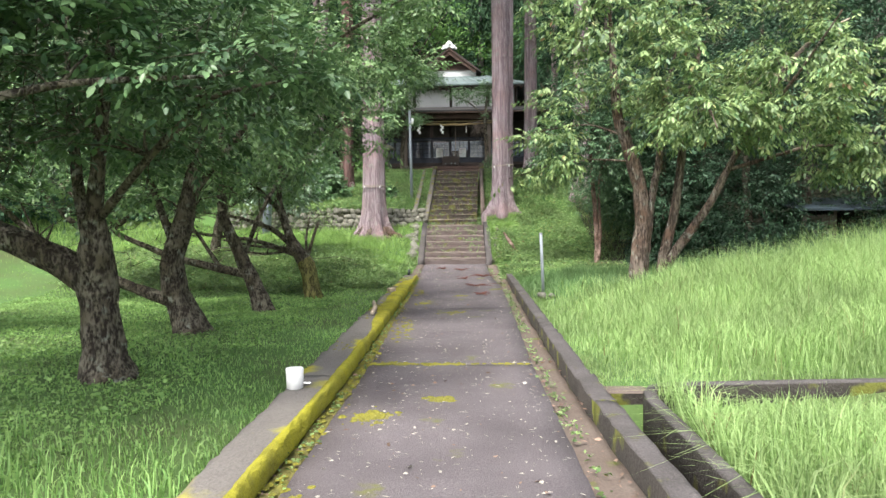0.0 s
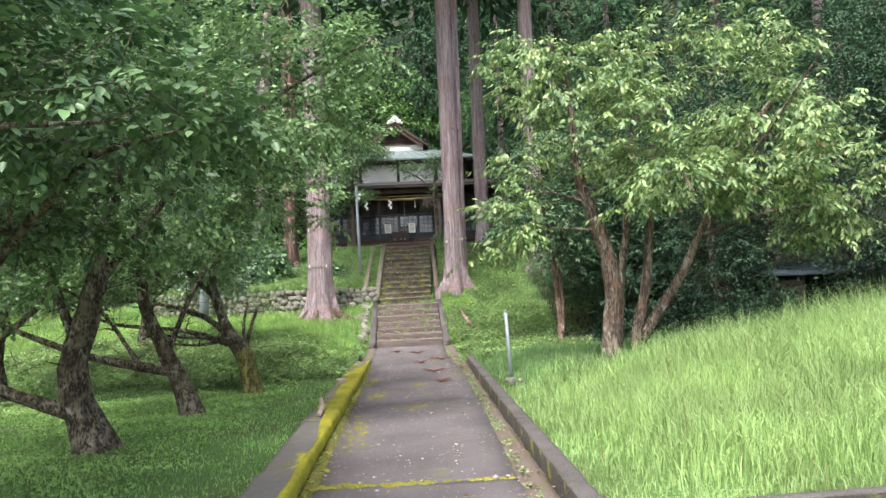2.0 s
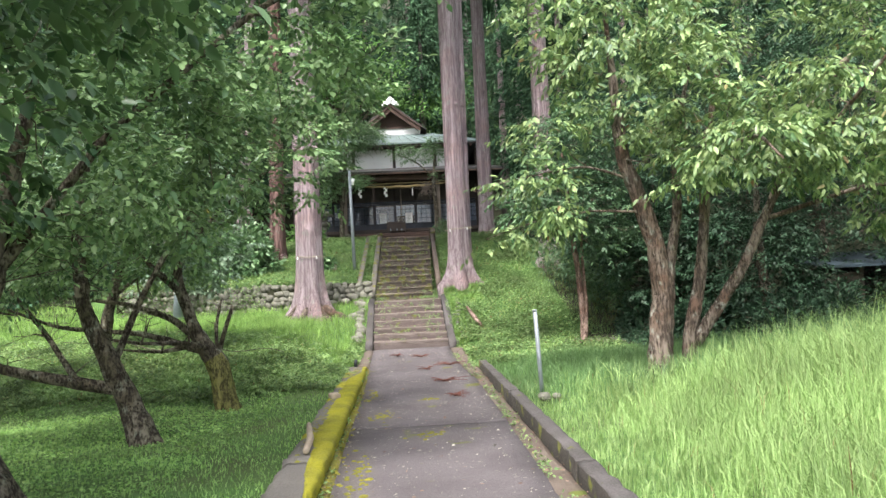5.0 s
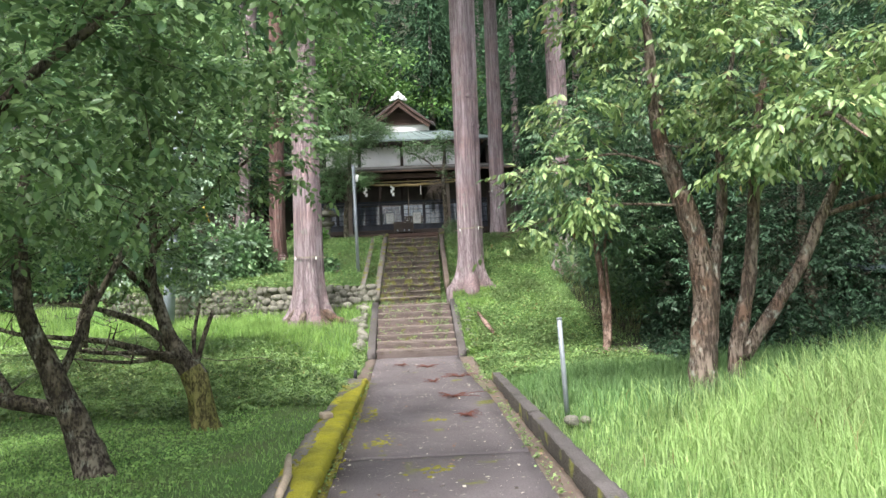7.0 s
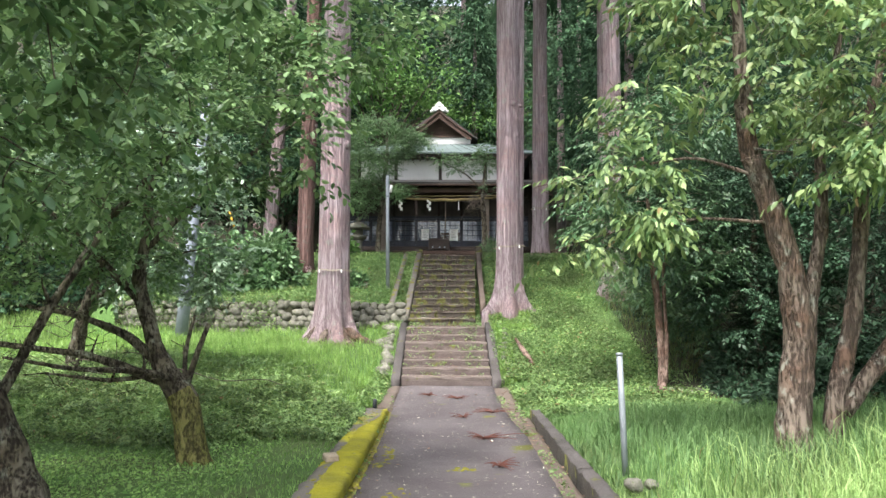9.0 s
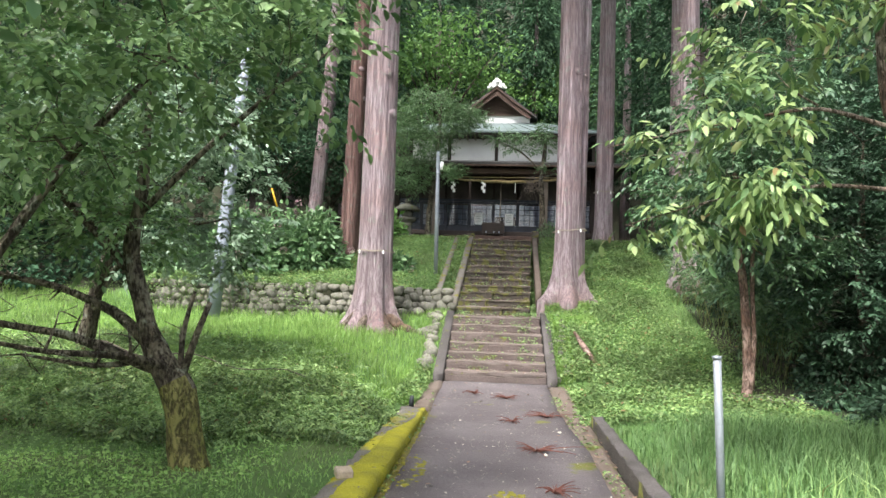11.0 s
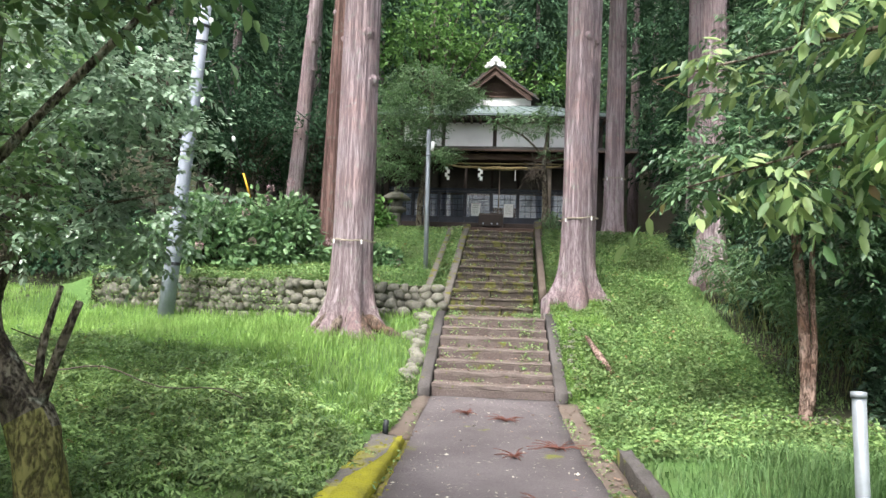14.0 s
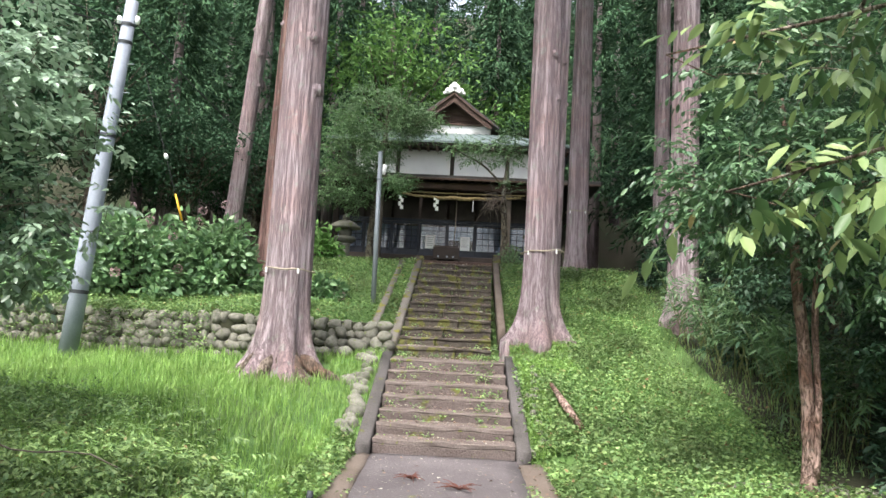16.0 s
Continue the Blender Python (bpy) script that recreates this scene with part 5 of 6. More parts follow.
# the many-stemmed broadleaf tree in the field's edge
tree("broadleaf_tree", "many-stemmed tree with drooping light green leaves", [
    ([(3.45, 13.8, -0.2), (3.42, 13.8, 0.15), (3.43, 13.8, 0.6), (3.52, 13.8, 1.2), (3.45, 13.8, 1.9), (3.25, 13.8, 2.6), (3.0, 13.75, 3.25), (2.9, 13.6, 4.3), (2.8, 13.5, 5.4)], [0.25, 0.18, 0.155, 0.145, 0.14, 0.125, 0.1, 0.06, 0.025]),
    ([(3.52, 13.85, 0.1), (3.58, 13.85, 0.8), (3.66, 13.85, 1.6), (3.85, 13.9, 2.4), (3.9, 14.0, 3.4), (4.2, 14.0, 4.6)], [0.13, 0.11, 0.1, 0.09, 0.07, 0.03]),
    ([(3.92, 13.95, -0.1), (3.9, 13.9, 0.5), (4.1, 13.9, 1.2), (4.25, 13.9, 2.2), (4.3, 13.9, 3.2), (4.6, 13.8, 4.6)], [0.16, 0.13, 0.12, 0.1, 0.08, 0.04]),
    ([(3.98, 13.9, 0.4), (4.35, 13.8, 0.95), (4.8, 13.8, 1.6), (5.1, 13.8, 2.2), (5.6, 13.7, 3.2), (6.2, 13.7, 4.2), (7.3, 14.4, 5.1)], [0.12, 0.11, 0.1, 0.09, 0.07, 0.05, 0.02]),
    ([(3.1, 13.75, 2.9), (2.5, 13.9, 3.15), (1.7, 14.5, 3.1), (0.85, 14.75, 2.95)], [0.03, 0.022, 0.015, 0.006]),
    ([(3.3, 13.8, 2.4), (2.5, 13.7, 2.45), (1.7, 13.95, 2.35), (0.95, 14.15, 2.12)], [0.028, 0.02, 0.012, 0.006]),
    ([(4.28, 13.9, 2.8), (4.2, 12.8, 3.2), (4.1, 11.7, 3.1), (4.0, 11.0, 2.7)], [0.05, 0.04, 0.03, 0.01]),
    ([(5.3, 13.8, 2.6), (5.7, 12.4, 3.6), (5.95, 11.2, 4.5)], [0.05, 0.035, 0.015]),
    ([(5.1, 13.8, 2.2), (6.4, 13.4, 2.6), (7.6, 13.0, 2.6)], [0.05, 0.04, 0.015])],
    [((3.2, 13.4, 4.4), (1.7, 1.4, 1.1)), ((2.2, 13.6, 3.7), (0.95, 0.8, 0.5)), ((1.4, 14.65, 2.92), (0.6, 0.3, 0.13)), ((1.4, 14.1, 2.13), (0.55, 0.3, 0.12)), ((1.9, 13.5, 3.0), (0.6, 0.4, 0.14)), ((2.1, 13.6, 2.4), (0.5, 0.4, 0.15)), ((4.2, 12.2, 3.1), (1.0, 0.8, 0.4)), ((5.6, 12.1, 3.6), (1.3, 1.2, 0.6)), ((4.4, 13.2, 3.6), (1.5, 1.3, 0.8)), ((7.2, 13.2, 3.2), (1.3, 1.2, 0.9)), ((5.2, 13.8, 5.4), (2.2, 1.6, 0.9)), ((6.9, 13.4, 4.4), (0.9, 1.0, 0.5)), ((2.0, 13.2, 5.3), (0.9, 1.0, 0.6)), ((3.5, 12.9, 2.95), (0.9, 0.6, 0.32)), ((4.6, 12.7, 2.95), (1.0, 0.6, 0.32)), ((5.7, 12.8, 2.95), (0.9, 0.6, 0.35)), ((6.9, 13.2, 2.45), (1.0, 0.9, 0.45))],
    900, 21, 0.15, 0.12, L_BIG, M_PALEBARK, 0.44, droop=0.75, flat=0.7, limb=0.8, gap=-0.1)
R1 = bpy.data.objects["broadleaf_tree"]
dead_limb = wood_tube([(5.6, 13.7, 3.4), (6.2, 14.0, 4.1), (6.9, 14.4, 4.75), (7.9, 14.9, 5.3)], [0.075, 0.06, 0.045, 0.02], 9)
R1_SHIFT = Vector((0.1, 0.0, 0.0))
part("dead_limb", mesh_of("dead_limb", dead_limb[0] - np.array(R1.location), clean_quads(dead_limb[1]), M_STICK, True), M_STICK, R1, "pale bare dead limb")
R1.location += R1_SHIFT
# small straight tree
tree("young_tree", "slender young tree with a straight reddish trunk", [
    ([(3.56, 18.9, -0.2), (3.57, 18.9, 0.3), (3.56, 18.9, 1.0), (3.52, 18.9, 1.6), (3.45, 18.9, 2.2), (3.4, 18.9, 3.2), (3.3, 18.9, 4.2)], [0.11, 0.075, 0.065, 0.06, 0.055, 0.04, 0.02]),
    ([(3.62, 18.86, 0.2), (3.66, 18.86, 0.9), (3.62, 18.86, 1.6), (3.6, 18.8, 2.3), (3.9, 18.7, 3.2)], [0.055, 0.05, 0.048, 0.04, 0.02])],
    [((3.4, 18.8, 3.2), (1.3, 1.1, 0.9)), ((2.5, 18.4, 3.1), (0.8, 0.7, 0.7)), ((3.5, 18.8, 4.5), (1.2, 1.1, 0.9)), ((4.0, 18.7, 2.4), (0.8, 0.7, 0.4))],
    330, 21, 0.14, 0.1, L_SMALL, M_REDBARK, 0.45, droop=0.5, flat=0.7, category="tree")
# evergreen trees behind
EVER = "dense dark evergreen tree with glossy leaves"
for bx, by, s in ((5.3, 21.8, 1.0), (5.5, 19.5, 0.95), (7.0, 17.6, 1.1), (6.6, 20.2, 1.25), (8.8, 18.5, 1.3), (6.2, 24.5, 1.4), (10.5, 15.5, 1.4), (9.2, 22.5, 1.6), (11.5, 19.5, 1.5)):
    z = float(land(bx, by))
    tree("evergreen_tree", EVER, [([(bx, by, z - 0.2), (bx + 0.05, by, z + 0.8 * s), (bx - 0.05, by, z + 2 * s), (bx, by, z + 4.2 * s)], [0.14 * s, 0.1 * s, 0.08 * s, 0.02])],
         [((bx, by, z + 2.6 * s), (1.35 * s, 1.3 * s, 1.5 * s)), ((bx - 0.3, by - 0.3, z + 1.6 * s), (1.3 * s, 1.2 * s, 1.0 * s)), ((bx, by, z + 4.0 * s), (1.2 * s, 1.2 * s, 1.2 * s))],
         320, 21, 0.15 * s, 0.1, L_EVER, M_BARK, 0.45, ovate=False, droop=0.3, group="evergreens at the wood's edge")

# great cedars
def cedar(x, y, z0, r, h, label, flare=1.0, lean=(0, 0), seed=0, roots=7, group="great cedars", bark=None):
    """A tall trunk with stringy, ridged bark, spreading at the foot into roots."""
    t = thing("cedar_tree", label, "tree", (x, y, z0), group=group)
    sides, rings = 72, 70
    a = np.linspace(0, 2 * np.pi, sides, endpoint=False)
    hs = np.concatenate([np.linspace(-0.4, 2.0, 30), np.linspace(2.15, h, rings - 30)])
    rs = np.random.default_rng(seed)
    ph = rs.uniform(0, 6.28, 6)
    V = []
    for hh in hs:
        e = max(hh, 0.0)
        taper = 1 - 0.33 * e / h
        foot = flare * (0.95 * math.exp(-e / 0.32) + 0.13 * math.exp(-e / 1.1))
        lobes = 0.5 + 0.5 * np.cos(a * roots + ph[0] + 0.5 * np.sin(a + ph[1]))
        big = 0.035 * np.cos(2 * a + ph[2]) + 0.03 * np.cos(3 * a + ph[3] + 0.08 * hh) + 0.02 * np.cos(5 * a + ph[4])
        fluting = np.array([0.05 * noise.noise(Vector((math.cos(q) * 5 + seed, math.sin(q) * 5, hh * 0.22))) + 0.035 * noise.noise(Vector((math.cos(q) * 14 + seed, math.sin(q) * 14, hh * 0.5))) for q in a])
        rr = r * (taper * (1 + big + fluting) + foot * (0.3 + 0.9 * lobes))
        V.append(np.stack([np.cos(a) * rr + lean[0] * e, np.sin(a) * rr + lean[1] * e, np.full(sides, hh)], 1))
    V = np.concatenate(V)
    k = np.arange(len(hs) - 1)[:, None] * sides
    j = np.arange(sides)[None]
    f = np.stack([k + j, k + (j + 1) % sides, k + sides + (j + 1) % sides, k + sides + j], -1).reshape(-1, 4)
    part("trunk", mesh_of("trunk", V, f, bark or M_CEDAR, True), M_CEDAR, t)
    for hh, q in ((5.2, -1.0), (5.9, -2.6), (4.4, -0.4)):
        e = r * (1 - 0.33 * hh / h) * 0.9
        c = Vector((math.cos(q) * e + lean[0] * hh, math.sin(q) * e + lean[1] * hh, hh))
        out = Vector((math.cos(q), math.sin(q), -0.3))
        part("branch_stub", tube_mesh("branch_stub", [c - out * 0.12, c + out * 0.0, c + out * 0.035, c + out * 0.06], [r * 0.42, r * 0.36, r * 0.24, r * 0.1], M_CEDAR, 10), M_CEDAR, t, "knotted stub of a lost branch")
    return t


def cedar_crown(t, r0, z0, z1, lean=(0, 0), n=3800):
    """Drooping sprays of needles high on the trunk."""
    u = RNG.uniform(0, 1, n) ** 0.8
    h = z0 + (z1 - z0) * u
    a = RNG.uniform(0, 2 * np.pi, n)
    rr = r0 * (1 - u) ** 0.7 * RNG.uniform(0.15, 1.0, n) ** 0.6 + 0.1
    base = np.stack([np.cos(a) * rr + lean[0] * h, np.sin(a) * rr + lean[1] * h, h - rr * 0.25], 1)
    out = np.stack([np.cos(a), np.sin(a), RNG.uniform(-1.0, 0.1, n)], 1)
    v, f = leaves(base, out + RNG.normal(0, 0.4, (n, 3)), rand_dirs(n, 1.0), RNG.uniform(0.4, 0.8, n), 0.2, 0.2, 0.3, False)
    part("crown", mesh_of("crown", v, f, L_CONIFER), L_CONIFER, t)


CED = "tall old cedar with stringy reddish-grey bark and spreading roots"
c1 = cedar(-2.76, 22.1, 0.7, 0.345, 17, CED, 1.15, (0.0, 0), 3, 6)
cedar_crown(c1, 3.4, 10, 19)
for q, reach, w in ((-0.35, 1.05, 0.12), (-0.95, 0.9, 0.11), (-1.9, 0.75, 0.1), (-2.7, 0.85, 0.11), (0.15, 0.8, 0.1), (-1.4, 0.6, 0.09)):
    out = np.array([math.cos(q), math.sin(q), 0.0])
    line = [out * 0.26 + np.array([0, 0, 0.42]), out * 0.45 + np.array([0, 0, 0.16]), out * reach * 0.75 + np.array([0.03, 0, 0.05]), out * reach + np.array([0.05, 0.04, -0.06])]
    v, f = wood_tube(line, [w * 0.9, w, w * 0.75, w * 0.4], 10, 0.08)
    part("root", mesh_of("root", v, clean_quads(f), M_PALEBARK, True), M_PALEBARK, c1, "grey-brown weathered surface root")
c2 = cedar(1.24, 24.1, 1.4, 0.3, 18, CED, 1.1, (-0.002, 0), 11, 5)
cedar_crown(c2, 3.2, 10.5, 20)
c2b = cedar(1.45, 24.6, 1.5, 0.19, 17, "cedar trunk grown together with its neighbour", 0.5, (0.014, 0.005), 12, 5)
c3 = cedar(2.62, 29.2, 3.05, 0.265, 17, CED, 0.3, (0.004, 0), 21, 7)
cedar_crown(c3, 3.0, 10, 19)
cedar(4.65, 29.0, 3.1, 0.2, 15, CED, 0.35, (0.0, 0.0), 31, 6)
cedar(4.05, 25.0, 1.9, 0.27, 15, CED, 0.5, (0.0, 0.0), 41, 6)
cedar(-4.5, 27.0, 2.4, 0.25, 16, "tall cedar with red-brown bark, darkened for shade", 0.35, (0.022, 0.0), 51, 6, bark=M_REDCEDAR)
cedar(-6.1, 29.0, 3.1, 0.215, 14, "slim leaning cedar with grey bark", 0.3, (0.07, 0.0), 61, 6)

# ropes tied round the two great cedars
def tree_rope(x, y, z, r, tilt):
    a = np.linspace(0, 2 * np.pi, 41)
    rp = thing("tree_rope", "thin straw rope with paper slips tied round a cedar", "rope", (x, y, z), group="ropes round the cedars")
    ring = np.stack([np.cos(a) * r, np.sin(a) * r * 1.02, tilt * np.cos(a) + 0.01 * np.sin(5 * a)], 1)
    part("cord", tube_mesh("cord", ring, np.full(41, 0.012), M_HEMP, 6), M_HEMP, rp)
    for q in (-2.3, -1.0):
        c = Vector((math.cos(q) * (r + 0.02), math.sin(q) * (r + 0.02), tilt * math.cos(q)))
        bm = boxed(c.x - 0.013, c.x + 0.013, c.y - 0.006, c.y + 0.002, c.z - 0.06, c.z + 0.01)
        part("paper_slip", bm, M_PAPER, rp, "white paper slip")


tree_rope(-2.76, 22.1, 2.3, 0.385, -0.005)
tree_rope(1.28, 24.15, 3.0, 0.385, 0.03)
tree_rope(2.62, 29.2, 4.65, 0.29, 0.0)

# ---- small trees before the hall ----
tree("garden_tree", "small-leaved garden tree in layered tiers beside the hall", [
    ([(-2.68, 30.0, 3.0), (-2.66, 30.0, 4.2), (-2.5, 30.0, 5.4), (-2.4, 30.0, 6.8), (-2.4, 30.0, 7.8)], [0.1, 0.08, 0.07, 0.05, 0.02]),
    ([(-2.55, 30.0, 5.0), (-3.2, 29.8, 5.6), (-3.9, 29.7, 6.2)], [0.04, 0.03, 0.01])],
    [((-2.6, 29.9, 7.1), (1.5, 1.2, 0.9)), ((-3.2, 29.8, 6.1), (1.15, 1.0, 0.7)), ((-1.7, 29.8, 6.9), (0.9, 0.8, 0.4)), ((-3.4, 29.8, 5.1), (0.8, 0.8, 0.6)), ((-2.0, 29.7, 5.3), (0.4, 0.5, 0.25))],
    640, 21, 0.13, 0.075, L_MAPLE, M_BARK, 0.4, ovate=False, flat=0.7)
tree("garden_tree", "small garden tree with a bent trunk before the hall", [
    ([(0.85, 30.2, 3.0), (0.87, 30.2, 4.0), (0.8, 30.2, 5.2), (0.9, 30.2, 6.4)], [0.11, 0.09, 0.07, 0.03]),
    ([(0.85, 30.2, 5.4), (0.2, 30.1, 6.0), (-0.7, 30.0, 6.4)], [0.05, 0.035, 0.01])],
    [((0.5, 30.1, 6.3), (1.0, 0.8, 0.35)), ((-0.3, 30.0, 6.4), (0.6, 0.5, 0.2)), ((0.95, 30.1, 6.6), (0.5, 0.5, 0.4)), ((1.0, 30.1, 5.5), (0.3, 0.3, 0.2))],
    230, 9, 0.11, 0.085, L_MAPLE, M_BARK, 0.4, ovate=False, flat=0.7)
dead = thing("dead_bush", "tangle of dry brown twigs in front of the porch", "bush", (0.55, 30.1, 5.0))
pcs = []
for _ in range(90):
    a = RNG.normal(0, 0.12, 3)
    pcs.append(tube(curve(a, a + RNG.normal(0, 0.22, 3) - np.array([0, 0, 0.12]), RNG.normal(0, 0.05, 3), 5), np.linspace(0.008, 0.003, 5), 4))
v, f = joined(pcs)
part("twig_tangle", mesh_of("twig_tangle", v, clean_quads(f), M_GREYWOOD), M_GREYWOOD, dead)


def bush(name, label, x, y, r, leaf, mat, n, width=0.5, ovate=True, flowers=0, category="bush", group=""):
    """A shrub: stems from the ground and a shell of leaves on many clumps."""
    z = float(land(x, y))
    t = thing(name, label, category, (x, y, z), group=group)
    pcs, cl = [], []
    for _ in range(int(26 + 10 * r[0])):
        d = rand_dirs(1, 0.4)[0]
        d[2] = abs(d[2])
        e = np.array(r) * d * RNG.uniform(0.75, 1.0)
        pcs.append(tube(curve((RNG.normal(0, 0.1), RNG.normal(0, 0.1), -0.1), e, (0, 0, 0.15 * r[2]), 6), np.linspace(0.02, 0.005, 6), 5))
        cl.append(e)
    v, f = joined(pcs)
    tagged(part("branchwork", mesh_of("branchwork", v, clean_quads(f), M_BARK), M_BARK, t), kind="stuff")
    cl = np.array(cl)
    k = RNG.integers(0, len(cl), n)
    off = rand_dirs(n)
    base = cl[k] * RNG.uniform(0.55, 1.0, n)[:, None] + off * 0.3 * min(r) * RNG.uniform(0.2, 1, n)[:, None]
    base[:, 2] = np.abs(base[:, 2])
    L = leaf * RNG.uniform(0.6, 1.3, n)
    v, f = leaves(base, unit(off + base / np.array(r) * 0.8 + RNG.normal(0, 0.4, (n, 3)) - np.array([0, 0, 0.3])), rand_dirs(n, 1.2), L, L * width, 0.12, 0.2, ovate)
    part("crown", mesh_of("crown", v, f, mat), mat, t)
    for _ in range(flowers):
        d = rand_dirs(1, 0.9)[0]
        d[2] = abs(d[2])
        c = np.array(r) * d * RNG.uniform(0.95, 1.08)
        m = 60
        dd = rand_dirs(m)
        v, f = leaves(c + dd * 0.07, dd + RNG.normal(0, 0.5, (m, 3)), rand_dirs(m), 0.035, 0.03, 0.1, 0.1, False)
        part("flower_head", mesh_of("flower_head", v, f, L_FLOWER), L_FLOWER, t, "faded pinkish-brown flower head")["kind"] = "stuff"
    return t


HYD = "large hydrangea bush with faded brownish flower heads"
bush("hydrangea_bush", HYD, -5.2, 25.6, (1.2, 1.0, 1.75), 0.16, L_HYD, 4200, 0.6, flowers=7, group="hydrangeas")
bush("hydrangea_bush", HYD, -6.6, 25.0, (1.35, 1.2, 1.75), 0.16, L_HYD, 4600, 0.6, flowers=9, group="hydrangeas")
bush("hydrangea_bush", HYD, -8.0, 25.0, (1.1, 1.0, 1.0), 0.17, L_HYD, 2200, 0.6, flowers=4, group="hydrangeas")
bush("hydrangea_bush", "small hydrangea bush above the stone wall", -2.85, 25.6, (0.45, 0.4, 0.5), 0.14, L_HYD, 700, 0.6, flowers=2, group="hydrangeas")
bush("undergrowth_shrub", "dark undergrowth shrub at the wood's edge", 8.0, 16.6, (0.8, 0.8, 1.2), 0.11, L_EVER, 3600, 0.42, False, group="undergrowth")
bush("clipped_shrub", "small rounded evergreen shrub beside the porch", 1.05, 29.5, (0.38, 0.38, 0.75), 0.05, L_MAPLE, 2600, 0.5, False)
bush("broad_shrub", "low shrub with broad leaves by the lantern", -3.9, 29.3, (0.7, 0.6, 1.0), 0.2, L_BRIGHT, 500, 0.55)
for bx, by, r in ((-9.6, 24.4, 1.3), (-11.5, 22.6, 1.5), (-13.4, 20.2, 1.6), (-10.2, 26.5, 1.6), (-15.0, 17.0, 1.7), (-12.8, 24.5, 1.6)):
    bush("wayside_bush", "dense green bush at the lawn's far edge", bx, by, (r, r, r * 1.2), 0.16, L_DARK, 2200, 0.5, False, group="bushes at the lawn's edge")
UND = "dark undergrowth shrub at the wood's edge"
for bx, by, r in ((5.3, 17.2, 0.9), (6.6, 16.2, 1.0), (7.6, 16.2, 0.9), (5.2, 19.3, 0.9), (6.6, 18.2, 1.2), (11.0, 13.5, 1.4), (5.0, 23.3, 1.0), (6.0, 26.5, 1.3), (4.5, 27.5, 0.9), (5.7, 29.5, 1.2), (7.2, 22.2, 1.3), (10.6, 17.5, 1.6)):
    bush("undergrowth_shrub", UND, bx, by, (r, r, r * 1.15), 0.11, L_EVER, 3600, 0.42, False, group="undergrowth")

# bamboo clump
for k, (bx, by) in enumerate(((4.2, 22.6), (4.5, 22.0), (4.6, 21.2), (4.5, 23.2), (4.4, 20.3), (4.1, 23.8))):
    z = float(land(bx, by))
    t = thing("bamboo_clump", "clump of thin dwarf bamboo with narrow leaves", "bamboo", (bx, by, z), group="bamboo on the bank")
    pcs, ends, dirs = [], [], []
    for _ in range(13):
        a = np.array([*RNG.normal(0, 0.22, 2), -0.05])
        d = RNG.uniform(0, 6.28)
        h = RNG.uniform(0.7, 1.7)
        e = a + np.array([math.cos(d) * h * 0.35 - 0.1, math.sin(d) * h * 0.35 - 0.12, h])
        p = curve(a, e, (0, 0, 0.12), 8)
        pcs.append(tube(p, np.linspace(0.008, 0.003, 8), 5))
        ends.append(p[3:])
        dirs.append(np.repeat(unit(p[-1:] - p[-3:-2]), 5, axis=0))
    for v, f in pcs:
        part("cane", mesh_of("cane", v, clean_quads(f), M_CANE), M_CANE, t)
    v, f = foliage(np.vstack(ends), np.vstack(dirs), 14, 0.11, 0.2, 0.15, 0.6, 0.4, False)
    part("leaves", mesh_of("leaves", v, f, L_BAMBOO), L_BAMBOO, t)

# ---- the wooded hill ----
def conifer(h, r):
    """A forest cedar: trunk and a shaggy crown of hanging sprays."""
    t = thing("forest_cedar", "dark conifer on the wooded hillside", "tree", group="hillside conifers")
    part("trunk", tube_mesh("trunk", [(0, 0, -0.8), (0.05, 0, h * 0.4), (0, 0, h * 0.98)], [0.26, 0.19, 0.03], M_CEDAR, 9), M_CEDAR, t)
    vs, fs, off = [], [], 0
    nb = 120
    for k in range(nb):
        u = (k / nb) ** 0.9
        z = h * (0.22 + 0.78 * u)
        a = k * 2.4 + RNG.normal(0, 0.3)
        L = r * (1 - u) ** 0.75 * RNG.uniform(0.65, 1.15) + 0.25
        m = int(48 + 50 * (1 - u))
        q = RNG.uniform(0.15, 1, m)
        c = np.stack([math.cos(a) * L * q, math.sin(a) * L * q, z - 0.35 * L * q ** 1.6 + RNG.normal(0, 0.06, m)], 1)
        c += RNG.normal(0, 0.16, (m, 3)) * (0.4 + L * 0.3)
        d = np.stack([np.full(m, math.cos(a)), np.full(m, math.sin(a)), np.full(m, -0.5)], 1) + RNG.normal(0, 0.55, (m, 3))
        v, f = leaves(c, d, rand_dirs(m, 1.2), RNG.uniform(0.2, 0.42, m), 0.075, 0.15, 0.35, False)
        vs.append(v)
        fs.append(f + off)
        off += len(v)
    part("crown", mesh_of("crown", np.vstack(vs), np.vstack(fs), L_CONIFER), L_CONIFER, t)
    return t


